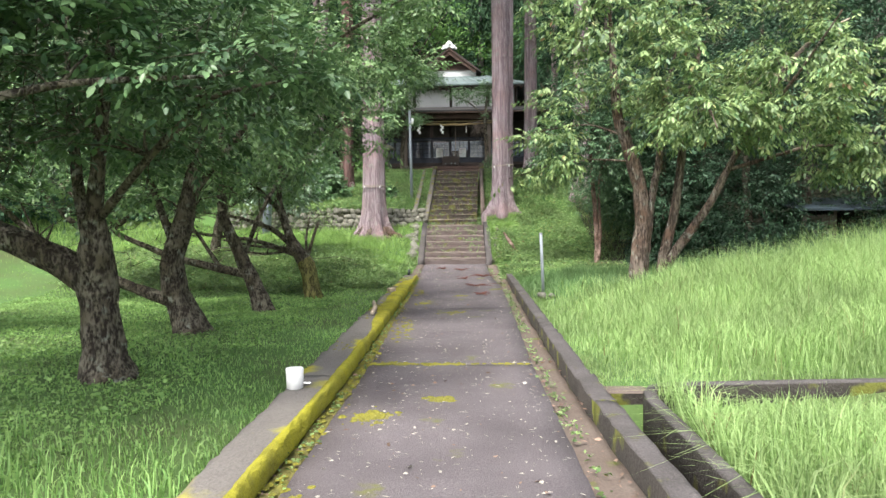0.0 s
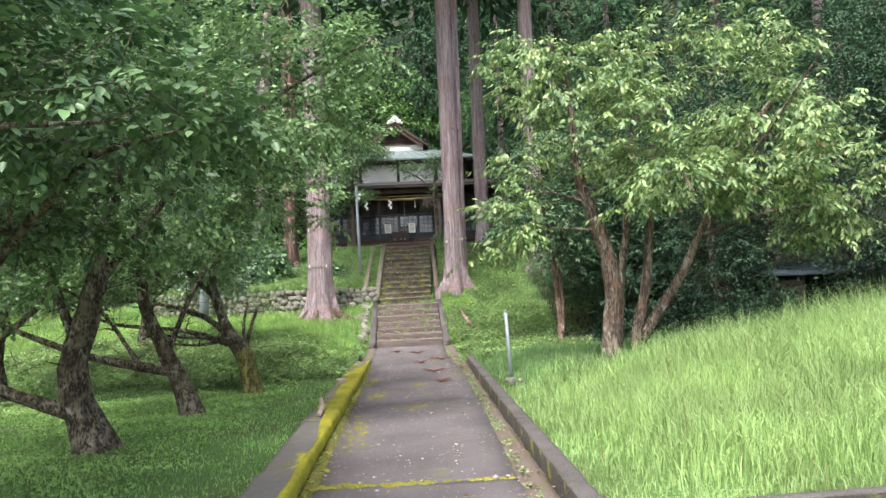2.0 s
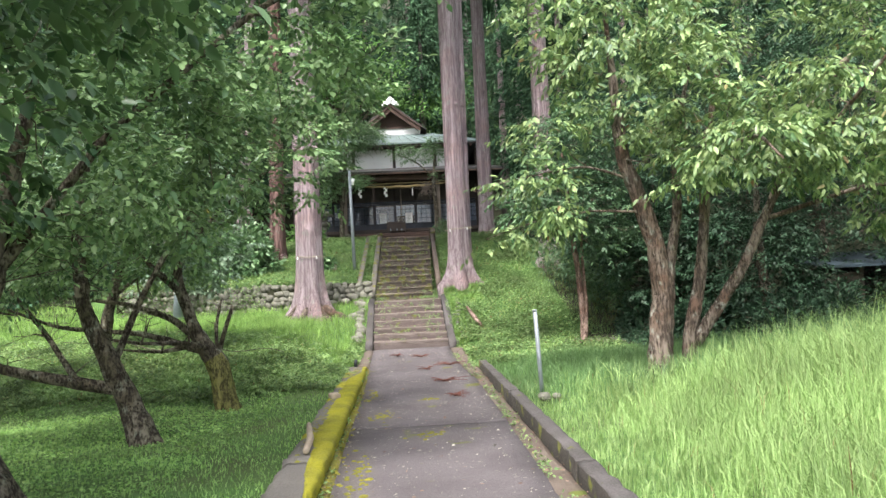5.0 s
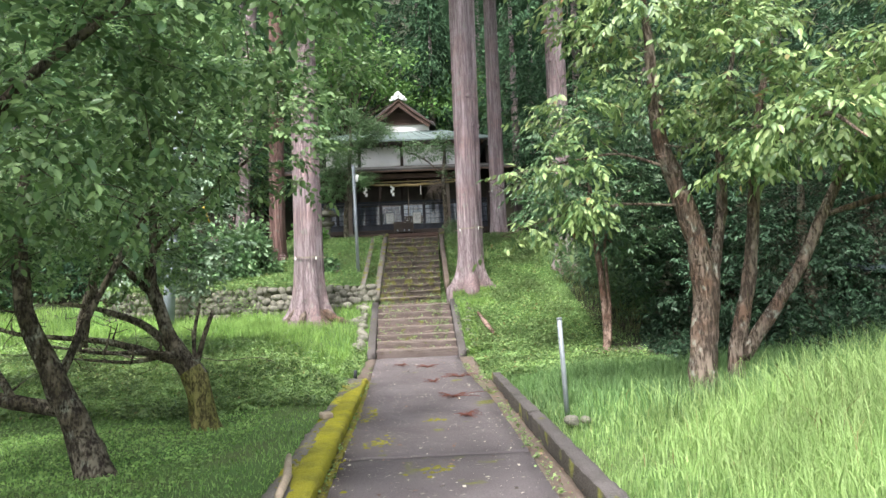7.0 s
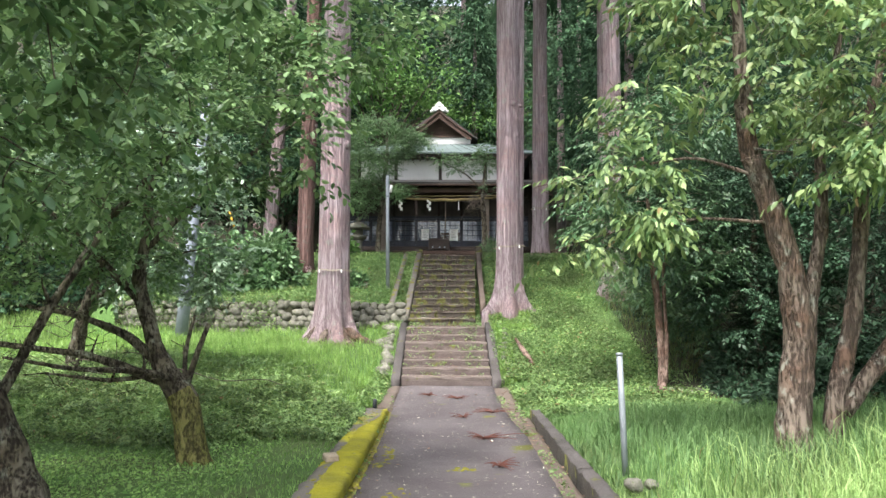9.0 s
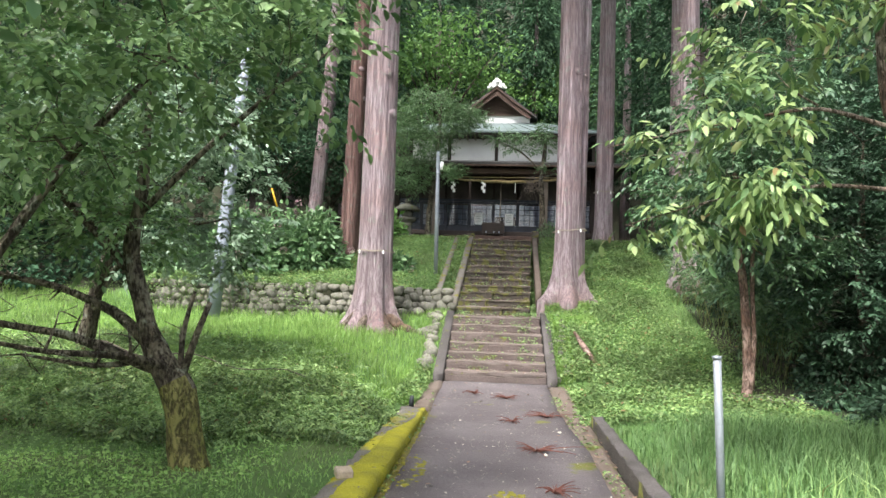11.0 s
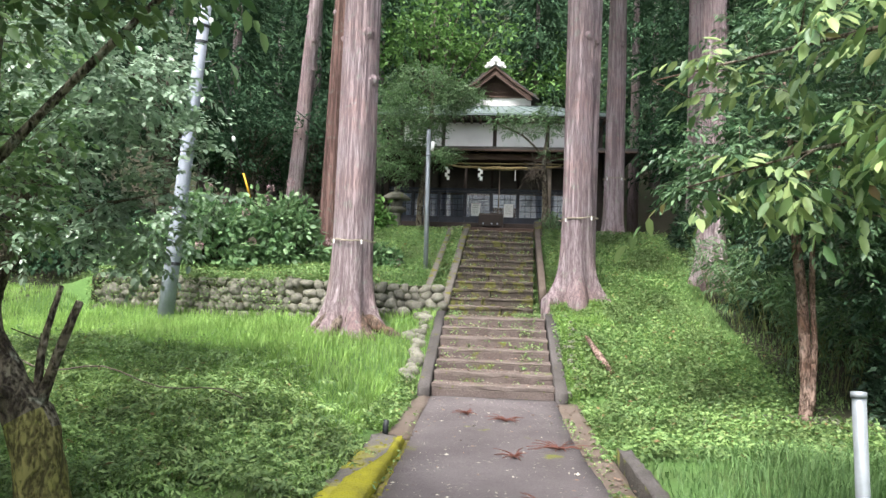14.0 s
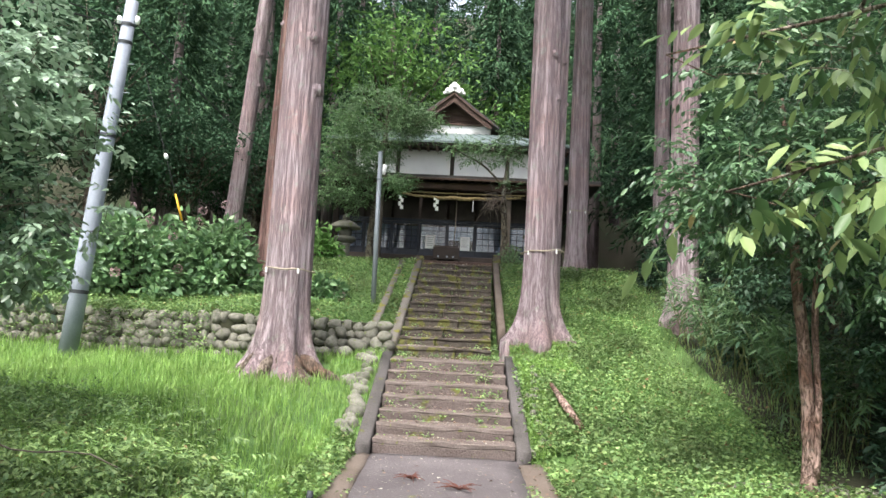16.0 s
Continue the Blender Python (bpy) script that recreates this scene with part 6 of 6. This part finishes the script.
def broadleaf_far(h, r, mat, label):
    """A forest broadleaf tree: a trunk, limbs and a crown of uneven clumps."""
    t = thing("forest_tree", label, "tree", group="hillside broadleaf trees")
    pcs = [tube([(0, 0, -0.6), (0.1, 0, h * 0.3), (0, 0.1, h * 0.6)], [0.16, 0.12, 0.06], 8)]
    vs, fs, off = [], [], 0
    for _ in range(46):
        d = rand_dirs(1, 0.3)[0]
        c = np.array([0, 0, h * 0.6]) + d * np.array([r, r, h * 0.38]) * RNG.uniform(0.45, 1.0)
        pcs.append(tube(curve((0, 0, h * RNG.uniform(0.25, 0.5)), c, (0, 0, 0.2), 5), np.linspace(0.05, 0.01, 5), 4))
        m = 120
        b = c + RNG.normal(0, 1, (m, 3)) * np.array([0.5, 0.5, 0.22]) * r * 0.42
        v, f = leaves(b, rand_dirs(m) * np.array([1, 1, 0.4]) - np.array([0, 0, 0.3]), rand_dirs(m, 1.6), RNG.uniform(0.11, 0.2, m), 0.07, 0.1, 0.2, False)
        vs.append(v)
        fs.append(f + off)
        off += len(v)
    v, f = joined(pcs)
    part("trunk", mesh_of("trunk", v, clean_quads(f), M_BARK, True), M_BARK, t)
    part("crown", mesh_of("crown", np.vstack(vs), np.vstack(fs), mat), mat, t)
    return t


proto = [conifer(14, 2.6), conifer(17, 2.9), conifer(11, 2.3)]
proto_b = [broadleaf_far(7, 2.4, L_DARK, "dark broadleaf tree on the hillside"), broadleaf_far(5, 1.9, L_DARK, "dark broadleaf tree on the hillside"), broadleaf_far(5.5, 1.9, L_BRIGHT, "bright green young tree behind the hall")]


def stand(p, x, y, s=1.0, turn=None):
    return copy_thing(p, pose(x, y, float(land(x, y)), 0, 0, RNG.uniform(0, 360) if turn is None else turn) @ Matrix.Diagonal((s, s, s, 1)))


used = set()
def place(p, x, y, s=1.0):
    if p.name in used:
        c = stand(p, x, y, s)
        c.scale = (s, s, s)
        return c
    used.add(p.name)
    p.matrix_basis = pose(x, y, float(land(x, y)), 0, 0, 40)
    p.scale = (s, s, s)
    return p


HILL = random.Random(5)
for row in range(3):
    for k in range(3 if row == 2 else 0, 9 if row == 2 else 12):
        x = -21 + k * 3.5 + HILL.uniform(-1.3, 1.3)
        y = 41.5 + row * 5.0 + HILL.uniform(-1.6, 1.6)
        place(proto[HILL.randrange(3)], x, y, HILL.uniform(0.8, 1.25))
for x, y in ((-8.5, 30.5), (-10.5, 33), (-7.2, 34.5), (-12, 28), (-13.5, 31.5), (-9.5, 37.5), (-15.5, 26), (-5.6, 38.5), (6.5, 33), (8.2, 30), (10.5, 33.5), (7.0, 37), (11.5, 27), (13.5, 31), (13, 23), (15.5, 20), (16, 27), (14.5, 15.5), (17, 11), (4.6, 38.6), (-17.5, 21), (-18, 29)):
    place(proto[HILL.randrange(3)], x, y, HILL.uniform(0.8, 1.15))
for x, y, s in ((-7.4, 29.2, 0.8), (-9.3, 28.0, 0.95), (-11.0, 26.2, 0.9), (-6.3, 32.0, 0.9), (-12.5, 23.5, 1.0), (5.8, 31.5, 0.9), (7.6, 27.5, 1.0), (8.8, 25, 1.0), (-14.5, 20, 1.0), (12.5, 16.5, 1.0), (14, 12.5, 1.0), (11, 24.5, 1.1), (-3.8, 39.5, 0.9), (0.2, 40.5, 0.8), (-1.8, 42, 1.1), (3.2, 41, 0.9), (-16, 15, 1.1), (-17, 9, 1.1), (16.5, 7, 1.1), (15, 4, 1.0)):
    place(proto_b[HILL.randrange(2)], x, y, s)
place(proto_b[2], 1.9, 41.4, 1.25)
place(proto_b[2], -3.6, 39.6, 1.75)

# ---- grass and ground cover ----
def scatter(n, x0, x1, y0, y1, keep=None):
    x, y = RNG.uniform(x0, x1, n), RNG.uniform(y0, y1, n)
    if keep is not None:
        ok = keep(x, y)
        x, y = x[ok], y[ok]
    return np.stack([x, y, land(x, y) - 0.01], 1)


def field_noise(p, s, ox=0.0):
    return 0.5 + 0.5 * np.sin(p[:, 0] * s + ox) * np.sin(p[:, 1] * s * 0.8 + 1.3 + ox) * np.sin((p[:, 0] + p[:, 1]) * s * 0.37 + 2.1)


def right_of_kerb(y):
    return np.where(y < 17.1, kerb_right(y)[1] + 0.03, right_edge(y) + 0.35)


def sward(name, label, p, h, w, lean, mat):
    v, f = blades(p, h, w, lean)
    return tagged(new(name, mesh_of(name, v, f, mat)), label, "grass", kind="stuff")


p = np.vstack([scatter(88000, 1.3, 9, 5.95, 18.6, lambda x, y: (x > right_of_kerb(y)) & (RNG.random(len(x)) < np.clip(1.5 - 0.06 * y, 0.35, 1))), scatter(15000, 1.95, 5.5, 1.5, 5.85), scatter(12000, 9, 15, 5, 15), scatter(6000, 5.5, 13, -3, 5.9), scatter(2000, 1.95, 5.5, -3, 1.5)])
rise = np.clip((p[:, 0] - 1.2) / 1.4, 0.35, 1) * np.clip((19.0 - p[:, 1]) / 3.0, 0.3, 1)
h = ((0.28 + 0.4 * field_noise(p, 1.1)) * rise + 0.55 * np.clip((p[:, 0] - 3.2) / 3, 0, 1) * (p[:, 1] < 14) * (p[:, 1] > 5.9)) * RNG.uniform(0.6, 1.25, len(p))
h *= np.where(p[:, 1] < 5.9, np.clip((5.9 - p[:, 1]) / 1.4, 0.3, 1), np.clip((p[:, 1] - 5.7) / 1.2, 0.3, 1))
# the trees' shade on this grass is put into its darker blade colour
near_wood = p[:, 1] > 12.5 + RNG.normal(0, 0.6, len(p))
sward("tall_grass", "shorter grass towards the trees, coloured darker for their shade", p[near_wood], h[near_wood] * 0.8, RNG.uniform(0.005, 0.012, int(near_wood.sum())), 0.5, G_SHADED)
p, h = p[~near_wood], h[~near_wood]
sward("tall_grass", "lush tall light-green meadow grass", p, h, RNG.uniform(0.004, 0.011, len(p)), 0.5, G_TALL)
p = np.vstack([scatter(76000, -9, -1.2, 1.0, 16.2, lambda x, y: (x < kerb_left(y)[1] - 0.01 + 0.05 * np.sin(y * 3)) & (RNG.random(len(x)) < np.clip(1.3 - 0.05 * y, 0.3, 1))), scatter(9000, -17, -9, -2, 18), scatter(6000, -9, -1.25, -3, 1.0)])
sward("lawn_grass", "short mown green lawn under the trees", p, 0.035 + 0.05 * field_noise(p, 1.6) * RNG.uniform(0.4, 1.3, len(p)), RNG.uniform(0.006, 0.014, len(p)), 0.6, G_LAWN)
p = scatter(900, 1.84, 2.0, 0.5, 5.7)
sward("tall_grass", "long grass blades hanging over the drain", p + np.array([0, 0, 0.15]), RNG.uniform(0.25, 0.5, len(p)), RNG.uniform(0.005, 0.01, len(p)), 0.9, G_TALL)
p = scatter(5000, -4.5, -1.25, 2.2, 4.6, lambda x, y: RNG.random(len(x)) < 0.6 * np.clip((4.6 - y), 0, 1))
sward("lawn_tuft", "longer tufts of green grass beside the kerb", p, RNG.uniform(0.08, 0.26, len(p)), RNG.uniform(0.006, 0.013, len(p)), 0.45, G_LAWN)
p = scatter(46000, -15, -1.55, 17.3, 23.1, lambda x, y: (y > 18.0 + 0.45 * RNG.normal(size=len(x)) + 0.5 * np.sin(x * 0.9) + np.clip(-x - 4, 0, 3) * 0.25 - np.clip(x + 3, 0, 2) * 0.6) & ((x + 2.72) ** 2 + (y - 22.1) ** 2 > 0.45))
sward("terrace_grass", "bright green grass on the terrace below the wall", p, RNG.uniform(0.08, 0.24, len(p)), RNG.uniform(0.007, 0.014, len(p)), 0.4, G_TERR)


def cover(name, label, p, leaf, lift, mat, width=0.6):
    n = len(p)
    b = p + np.stack([RNG.normal(0, 0.02, n), RNG.normal(0, 0.02, n), RNG.uniform(0.0, 1, n) * lift], 1)
    L = leaf * RNG.uniform(0.6, 1.4, n)
    v, f = leaves(b, rand_dirs(n) * np.array([1, 1, 0.35]), rand_dirs(n, 2.0), L, L * width, 0.12, 0.15, False)
    return tagged(new(name, mesh_of(name, v, f, mat)), label, "ground cover", kind="stuff")


p = scatter(80000, -9, -1.45, 15.0, 19.4, lambda x, y: (y < 18.3 + 0.5 * RNG.normal(size=len(x)) + 0.5 * np.sin(x * 0.9) + np.clip(-x - 4, 0, 3) * 0.25 - np.clip(x + 3, 0, 2) * 0.5) & (y > 15.2 + 0.3 * np.sin(x * 2)))
sward("bank_grass", "light grass growing through the ferns", p[RNG.random(len(p)) < 0.1], 0.24, 0.008, 0.6, G_TERR)
cover("fern_bank", "low leafy weeds among the ferns of the bank", p[RNG.random(len(p)) < 0.5], 0.055, 0.16, G_FERN, 0.45)
q = p[RNG.random(len(p)) < 0.13]
v, f = foliage(q + np.array([0, 0, 0.08]), rand_dirs(len(q), 0.5), 11, 0.11, 0.075, 0.32, 0.45, 0.7, False, row=11)
tagged(new("fern_bank", mesh_of("fern_bank", v, f, G_FERN)), "light green ferns with arching fronds on the bank", "fern", kind="stuff")
p = scatter(46000, -9, -2.2, 1.5, 15.5)
cover("clover", "small clover-like weeds in the lawn", p, 0.04, 0.035, G_LAWN, 0.8)
p = np.vstack([scatter(56000, 0.8, 4.3, 18.2, 28.6, lambda x, y: (x > right_of_kerb(y) + 0.05 * np.sin(y * 5)) & (x < 3.5 + 0.4 * np.sin(y) + 0.3 * RNG.normal(size=len(x)))), scatter(7000, 1.3, 4.3, 16.9, 18.9), scatter(5000, 0.98, 1.7, 17.1, 20.6), scatter(30000, -9, -1.75, 23.4, 30), scatter(3000, -1.62, -1.3, 17.8, 20.3), scatter(5000, -1.62, -1.3, 23.0, 28.4), scatter(5000, 0.68, 1.1, 20, 28.6), scatter(9000, -17, -9, 19, 27), scatter(3500, -8.2, -1.6, 23.15, 23.5) + np.array([0, 0, 0.0])])
p[:, 2] += np.where((p[:, 0] > -1.6) & (p[:, 0] < 1.1), 0.01, 0)
cover("bank_weeds", "low leafy weeds covering the sloping bank", p, 0.055, 0.14, G_BANK, 0.55)
x = RNG.uniform(-8.2, -1.5, 5200)
x = x[(field_noise(np.stack([x, x * 0.3], 1), 2.2) + 0.25 * np.clip(-x - 3.5, 0, 2) * RNG.random(len(x))) > 0.55]
z = 0.85 + 0.85 * RNG.random(len(x)) ** 0.7
p = np.stack([x, 22.99 + 0.2 * (z - 0.85) / 0.85 + RNG.normal(0, 0.03, len(x)), z - 0.05], 1)
cover("wall_weeds", "small weeds growing in the joints of the wall", p, 0.05, 0.05, G_BANK)
p = np.vstack([scatter(14000, 0.8, 5.5, 19.5, 29, lambda x, y: x > right_of_kerb(y)), scatter(9000, -9, -1.75, 23.4, 30)])
sward("bank_grass", "thin grass among the weeds of the bank", p, RNG.uniform(0.06, 0.2, len(p)), RNG.uniform(0.005, 0.01, len(p)), 0.5, G_BANK)
p = np.vstack([scatter(9000, 0.75, 1.7, 22.4, 24.3), scatter(2600, -1.75, -1.3, 17.8, 20.3), scatter(900, -1.75, -1.3, 20.3, 23.2), scatter(3000, 0.85, 1.15, 19.8, 23)])
sward("bank_grass", "fresh grass tufts spilling over the landing", p, RNG.uniform(0.06, 0.2, len(p)), RNG.uniform(0.006, 0.01, len(p)), 0.45, G_TERR)

# ---- small things on and beside the path ----
bucket = thing("plastic_tub", "white plastic tub with a handle on the kerb", "tub", (-1.1, 5.38, 0.042))
v, f = tube([(0, 0, 0), (0, 0, 0.01), (0, 0, 0.165), (0, 0, 0.172), (0, 0, 0.173)], [0.05, 0.066, 0.072, 0.068, 0.03], 20)
part("tub_body", mesh_of("tub_body", v, clean_quads(f), M_WHITE, True), M_WHITE, bucket)
part("handle", boxed(0.07, 0.13, -0.01, 0.01, 0.045, 0.055, 0.003), M_WHITE, bucket)
stick = thing("wooden_stick", "pale bare wooden stick lying on the kerb", "stick", (-1.16, 10.45, 0.0))
part("wood", tube_mesh("wood", [(0.05, -0.6, 0.035), (0.02, -0.1, 0.05), (-0.05, 0.3, 0.045), (-0.1, 0.62, 0.05)], [0.03, 0.036, 0.034, 0.026], M_STICK, 8), M_STICK, stick)
brick = thing("broken_brick", "broken pale block lying on the mossy kerb", "stone", (-1.25, 13.4, -0.04), 20)
part("block", boxed(-0.07, 0.07, -0.09, 0.09, 0, 0.07, 0.012), M_STICK, brick)
peg = thing("iron_peg", "short dark iron peg at the kerb's end", "peg", (-1.3, 17.6, -0.12))
part("peg_body", tube_mesh("peg_body", [(0, 0, 0), (0, 0, 0.1), (0.01, 0, 0.17)], [0.035, 0.033, 0.03], M_IRON, 10), M_IRON, peg)
plank = thing("bark_slab", "reddish slab of fallen bark on the bank", "bark", (1.35, 21.1, 0.0))
z0 = float(land(1.35, 21.1))
part("slab", tube_mesh("slab", [(0.16, -0.55, z0 - 0.1), (0.03, -0.05, z0 + 0.1), (-0.12, 0.5, z0 + 0.36)], [0.035, 0.06, 0.03], M_REDBARK, 7), M_REDBARK, plank)
for x, y, s in ((0.35, 15.3, 0.16), (0.55, 17.4, 0.2), (0.0, 18.6, 0.12), (-0.5, 18.9, 0.1), (0.1, 17.0, 0.1), (0.45, 13.7, 0.1)):
    sprig = thing("dead_sprig", "reddish-brown fallen cedar sprig on the path", "twig", (x, y, float(path_z(y)) + 0.006), RNG.uniform(0, 360), group="fallen sprigs")
    pcs = [tube(curve((0, 0, 0.005), (*(RNG.normal(0, s, 2)), RNG.uniform(0.005, 0.05)), (0, 0, 0.02), 4), np.linspace(0.006, 0.003, 4), 4) for _ in range(26)]
    v, f = joined(pcs)
    tagged(part("twig_tangle", mesh_of("twig_tangle", v, clean_quads(f), M_DEAD), M_DEAD, sprig), kind="stuff")


def litter(name, label, p, size, mat):
    n = len(p)
    L = size * RNG.uniform(0.4, 1.5, n)
    v, f = leaves(p, rand_dirs(n) * np.array([1, 1, 0.05]), rand_dirs(n, 3), L, L * RNG.uniform(0.3, 0.8, n), 0.1, -0.05, False)
    return tagged(new(name, mesh_of(name, v, f, mat)), label, "leaf litter", kind="stuff")


y = RNG.uniform(2, 20, 420)
x = left_edge(y) + (right_edge(y) - left_edge(y)) * RNG.random(420)
litter("pale_litter", "pale fallen petals and leaf scraps on the path", np.stack([x, y, path_z(y) + 0.006], 1), 0.035, M_PETAL)
y = RNG.uniform(1.5, 20, 1900)
x = left_edge(y) + (right_edge(y) - left_edge(y)) * RNG.random(1900)
v, f = leaves(np.stack([x, y, path_z(y) + 0.005], 1), rand_dirs(1900) * np.array([1, 1, 0.03]), rand_dirs(1900, 4), RNG.uniform(0.015, 0.06, 1900), RNG.uniform(0.003, 0.007, 1900), 0.1, -0.02, False)
tagged(new("needle_litter", mesh_of("needle_litter", v, f, M_PETAL)), "dry straw-coloured needles and crumbs on the path", "leaf litter", kind="stuff")
y = RNG.uniform(2, 20, 900)
side = RNG.random(900)
x = np.where(side < 0.55, right_edge(y) + RNG.uniform(0, 0.28, 900), np.where(side < 0.75, left_edge(y) - RNG.uniform(0, 0.12, 900), left_edge(y) + (right_edge(y) - left_edge(y)) * RNG.random(900)))
litter("brown_litter", "brown fallen leaves in the gutter", np.stack([x, y, path_z(y) + np.where(side < 0.75, -0.012, 0.006)], 1), 0.04, M_LITTER)
y = RNG.uniform(2, 19, 260)
x = np.where(RNG.random(260) < 0.4, left_edge(y) - 0.06, right_edge(y) + 0.03 + np.abs(RNG.normal(0, 0.04, 260)))
k = np.repeat(np.stack([x, y, path_z(y) - 0.02], 1), 6, axis=0)
k[:, :2] += RNG.normal(0, 0.025, (len(k), 2))
cover("gutter_weeds", "small green weeds growing in the gutter joints", k, 0.035, 0.05, G_BANK)
def tread_z(y):
    return np.where(y < 22.75, (np.floor((y - 20.1) / (2.65 / 7)) + 1) * 1.06 / 7, np.where(y < 23.35, 1.06, 1.06 + (np.floor((y - 23.3) / (5.0 / 12)) + 1) * 2.02 / 12))


y = RNG.uniform(20.15, 28.2, 2600)
x = RNG.uniform(-1.05, 0.5, 2600)
litter("step_litter", "pale and brown leaf scraps scattered on the steps", np.stack([x, y, tread_z(y) + 0.018], 1), 0.035, M_LITTER)
y = RNG.uniform(20.15, 28.2, 1300)
litter("step_litter", "straw-coloured crumbs and scraps scattered on the steps", np.stack([RNG.uniform(-1.05, 0.5, 1300), y, tread_z(y) + 0.02], 1), 0.028, M_PETAL)
vine = thing("fallen_stem", "long thin dry stem fallen across the fern bank", "twig", (0, 0, 0))
ends_xy = np.stack([np.linspace(-6.2, -2.5, 16), 17.6 - np.linspace(0, 1, 16) * 1.1], 1)
part("stem", tube_mesh("stem", np.column_stack([ends_xy, land(ends_xy[:, 0], ends_xy[:, 1]) + 0.3 + 0.06 * np.sin(np.arange(16))]), np.linspace(0.011, 0.006, 16), M_GREYWOOD, 6), M_GREYWOOD, vine)
y = RNG.uniform(20.3, 28.2, 560)
k = np.repeat(np.stack([np.where(RNG.random(560) < 0.6, np.where(RNG.random(560) < 0.3, RNG.uniform(-1.12, -0.85, 560), RNG.uniform(0.1, 0.5, 560)), RNG.uniform(-0.85, 0.3, 560)), y, stair_z(y) + 0.02], 1), 8, axis=0)
k[:, :2] += RNG.normal(0, 0.03, (len(k), 2))
cover("step_weeds", "small green weeds growing on the steps", k, 0.04, 0.06, G_BANK)

# ---- field stones: retaining wall, stair side and loose ones ----
def boulder(seed):
    bm = bmesh.new()
    bmesh.ops.create_icosphere(bm, subdivisions=2, radius=0.5)
    for v in bm.verts:
        v.co *= 1 + 0.45 * noise.noise(v.co * 1.6 + Vector((seed * 7.1, 0, 0))) + 0.08 * noise.noise(v.co * 5 + Vector((seed, 3, 0)))
        v.co.y = max(-0.42, min(0.42, v.co.y))
    return bm_mesh("stone", bm, M_STONE, True)


ROCKS = [boulder(k) for k in range(7)]


def rock(owner, x, y, z, w, d, h, rz=0):
    ob = new("stone", ROCKS[RNG.integers(0, 7)])
    ob.parent = owner
    ob.matrix_basis = pose(x, y, z, RNG.uniform(-14, 14), RNG.uniform(-25, 25), rz + RNG.uniform(-20, 20)) @ Matrix.Diagonal((w, d, h, 1))


wall = thing("stone_wall", "low retaining wall of round mossy field stones", "wall", kind="structure")
part("wall_core", boxed(-8.2, -1.5, 23.22, 23.6, 0.6, 1.58, 0.02), M_FOREST, wall)
for r in range(5):
    x = -8.1 + 0.1 * (r % 2)
    while x < -1.35:
        w = RNG.uniform(0.14, 0.26)
        rock(wall, x + w / 2, 23.17 + 0.03 * r + RNG.normal(0, 0.02), 0.92 + 0.15 * r + RNG.normal(0, 0.02), w * 1.3, 0.3, RNG.uniform(0.19, 0.28))
        x += w
edge_stones = thing("stair_edge_stones", "loose mossy stones lining the lower stairs", "stones", kind="structure")
for k in range(34):
    y = RNG.uniform(20.1, 23.1)
    x = -1.36 - abs(RNG.normal(0, 0.09)) - 0.05 * (y - 20.1)
    w = RNG.uniform(0.1, 0.3)
    rock(edge_stones, x, y, float(max(stair_z(y) - 0.06, land(x, y))) + 0.02, w, w * RNG.uniform(0.7, 1.2), w * 0.75)
for k in range(12):
    y = 20.2 + k * 0.22
    rock(edge_stones, 0.98 + RNG.normal(0, 0.05), y, float(stair_z(y)) + 0.03, RNG.uniform(0.12, 0.22), RNG.uniform(0.15, 0.25), RNG.uniform(0.1, 0.18))
for x, y, z, w in ((1.55, 12.45, -0.02, 0.18), (1.72, 12.6, -0.05, 0.13), (2.35, 18.75, 0.0, 0.2), (2.55, 18.85, 0.0, 0.16), (-1.75, 23.0, 1.2, 0.34), (-1.95, 22.9, 1.1, 0.26)):
    st = thing("loose_stone", "pale loose field stone lying in the grass", "stone", (x, y, z), group="loose stones")
    rock(st, 0, 0, 0, w, w * 0.8, w * 0.75)
toe = thing("bank_edging", "row of low dark stones edging the bank", "stones", kind="structure")
for k in range(16):
    x = 2.7 + k * 0.24
    rock(toe, x, 18.95 + 0.05 * math.sin(k), float(land(x, 18.95)) + 0.01, 0.27, 0.2, 0.15)
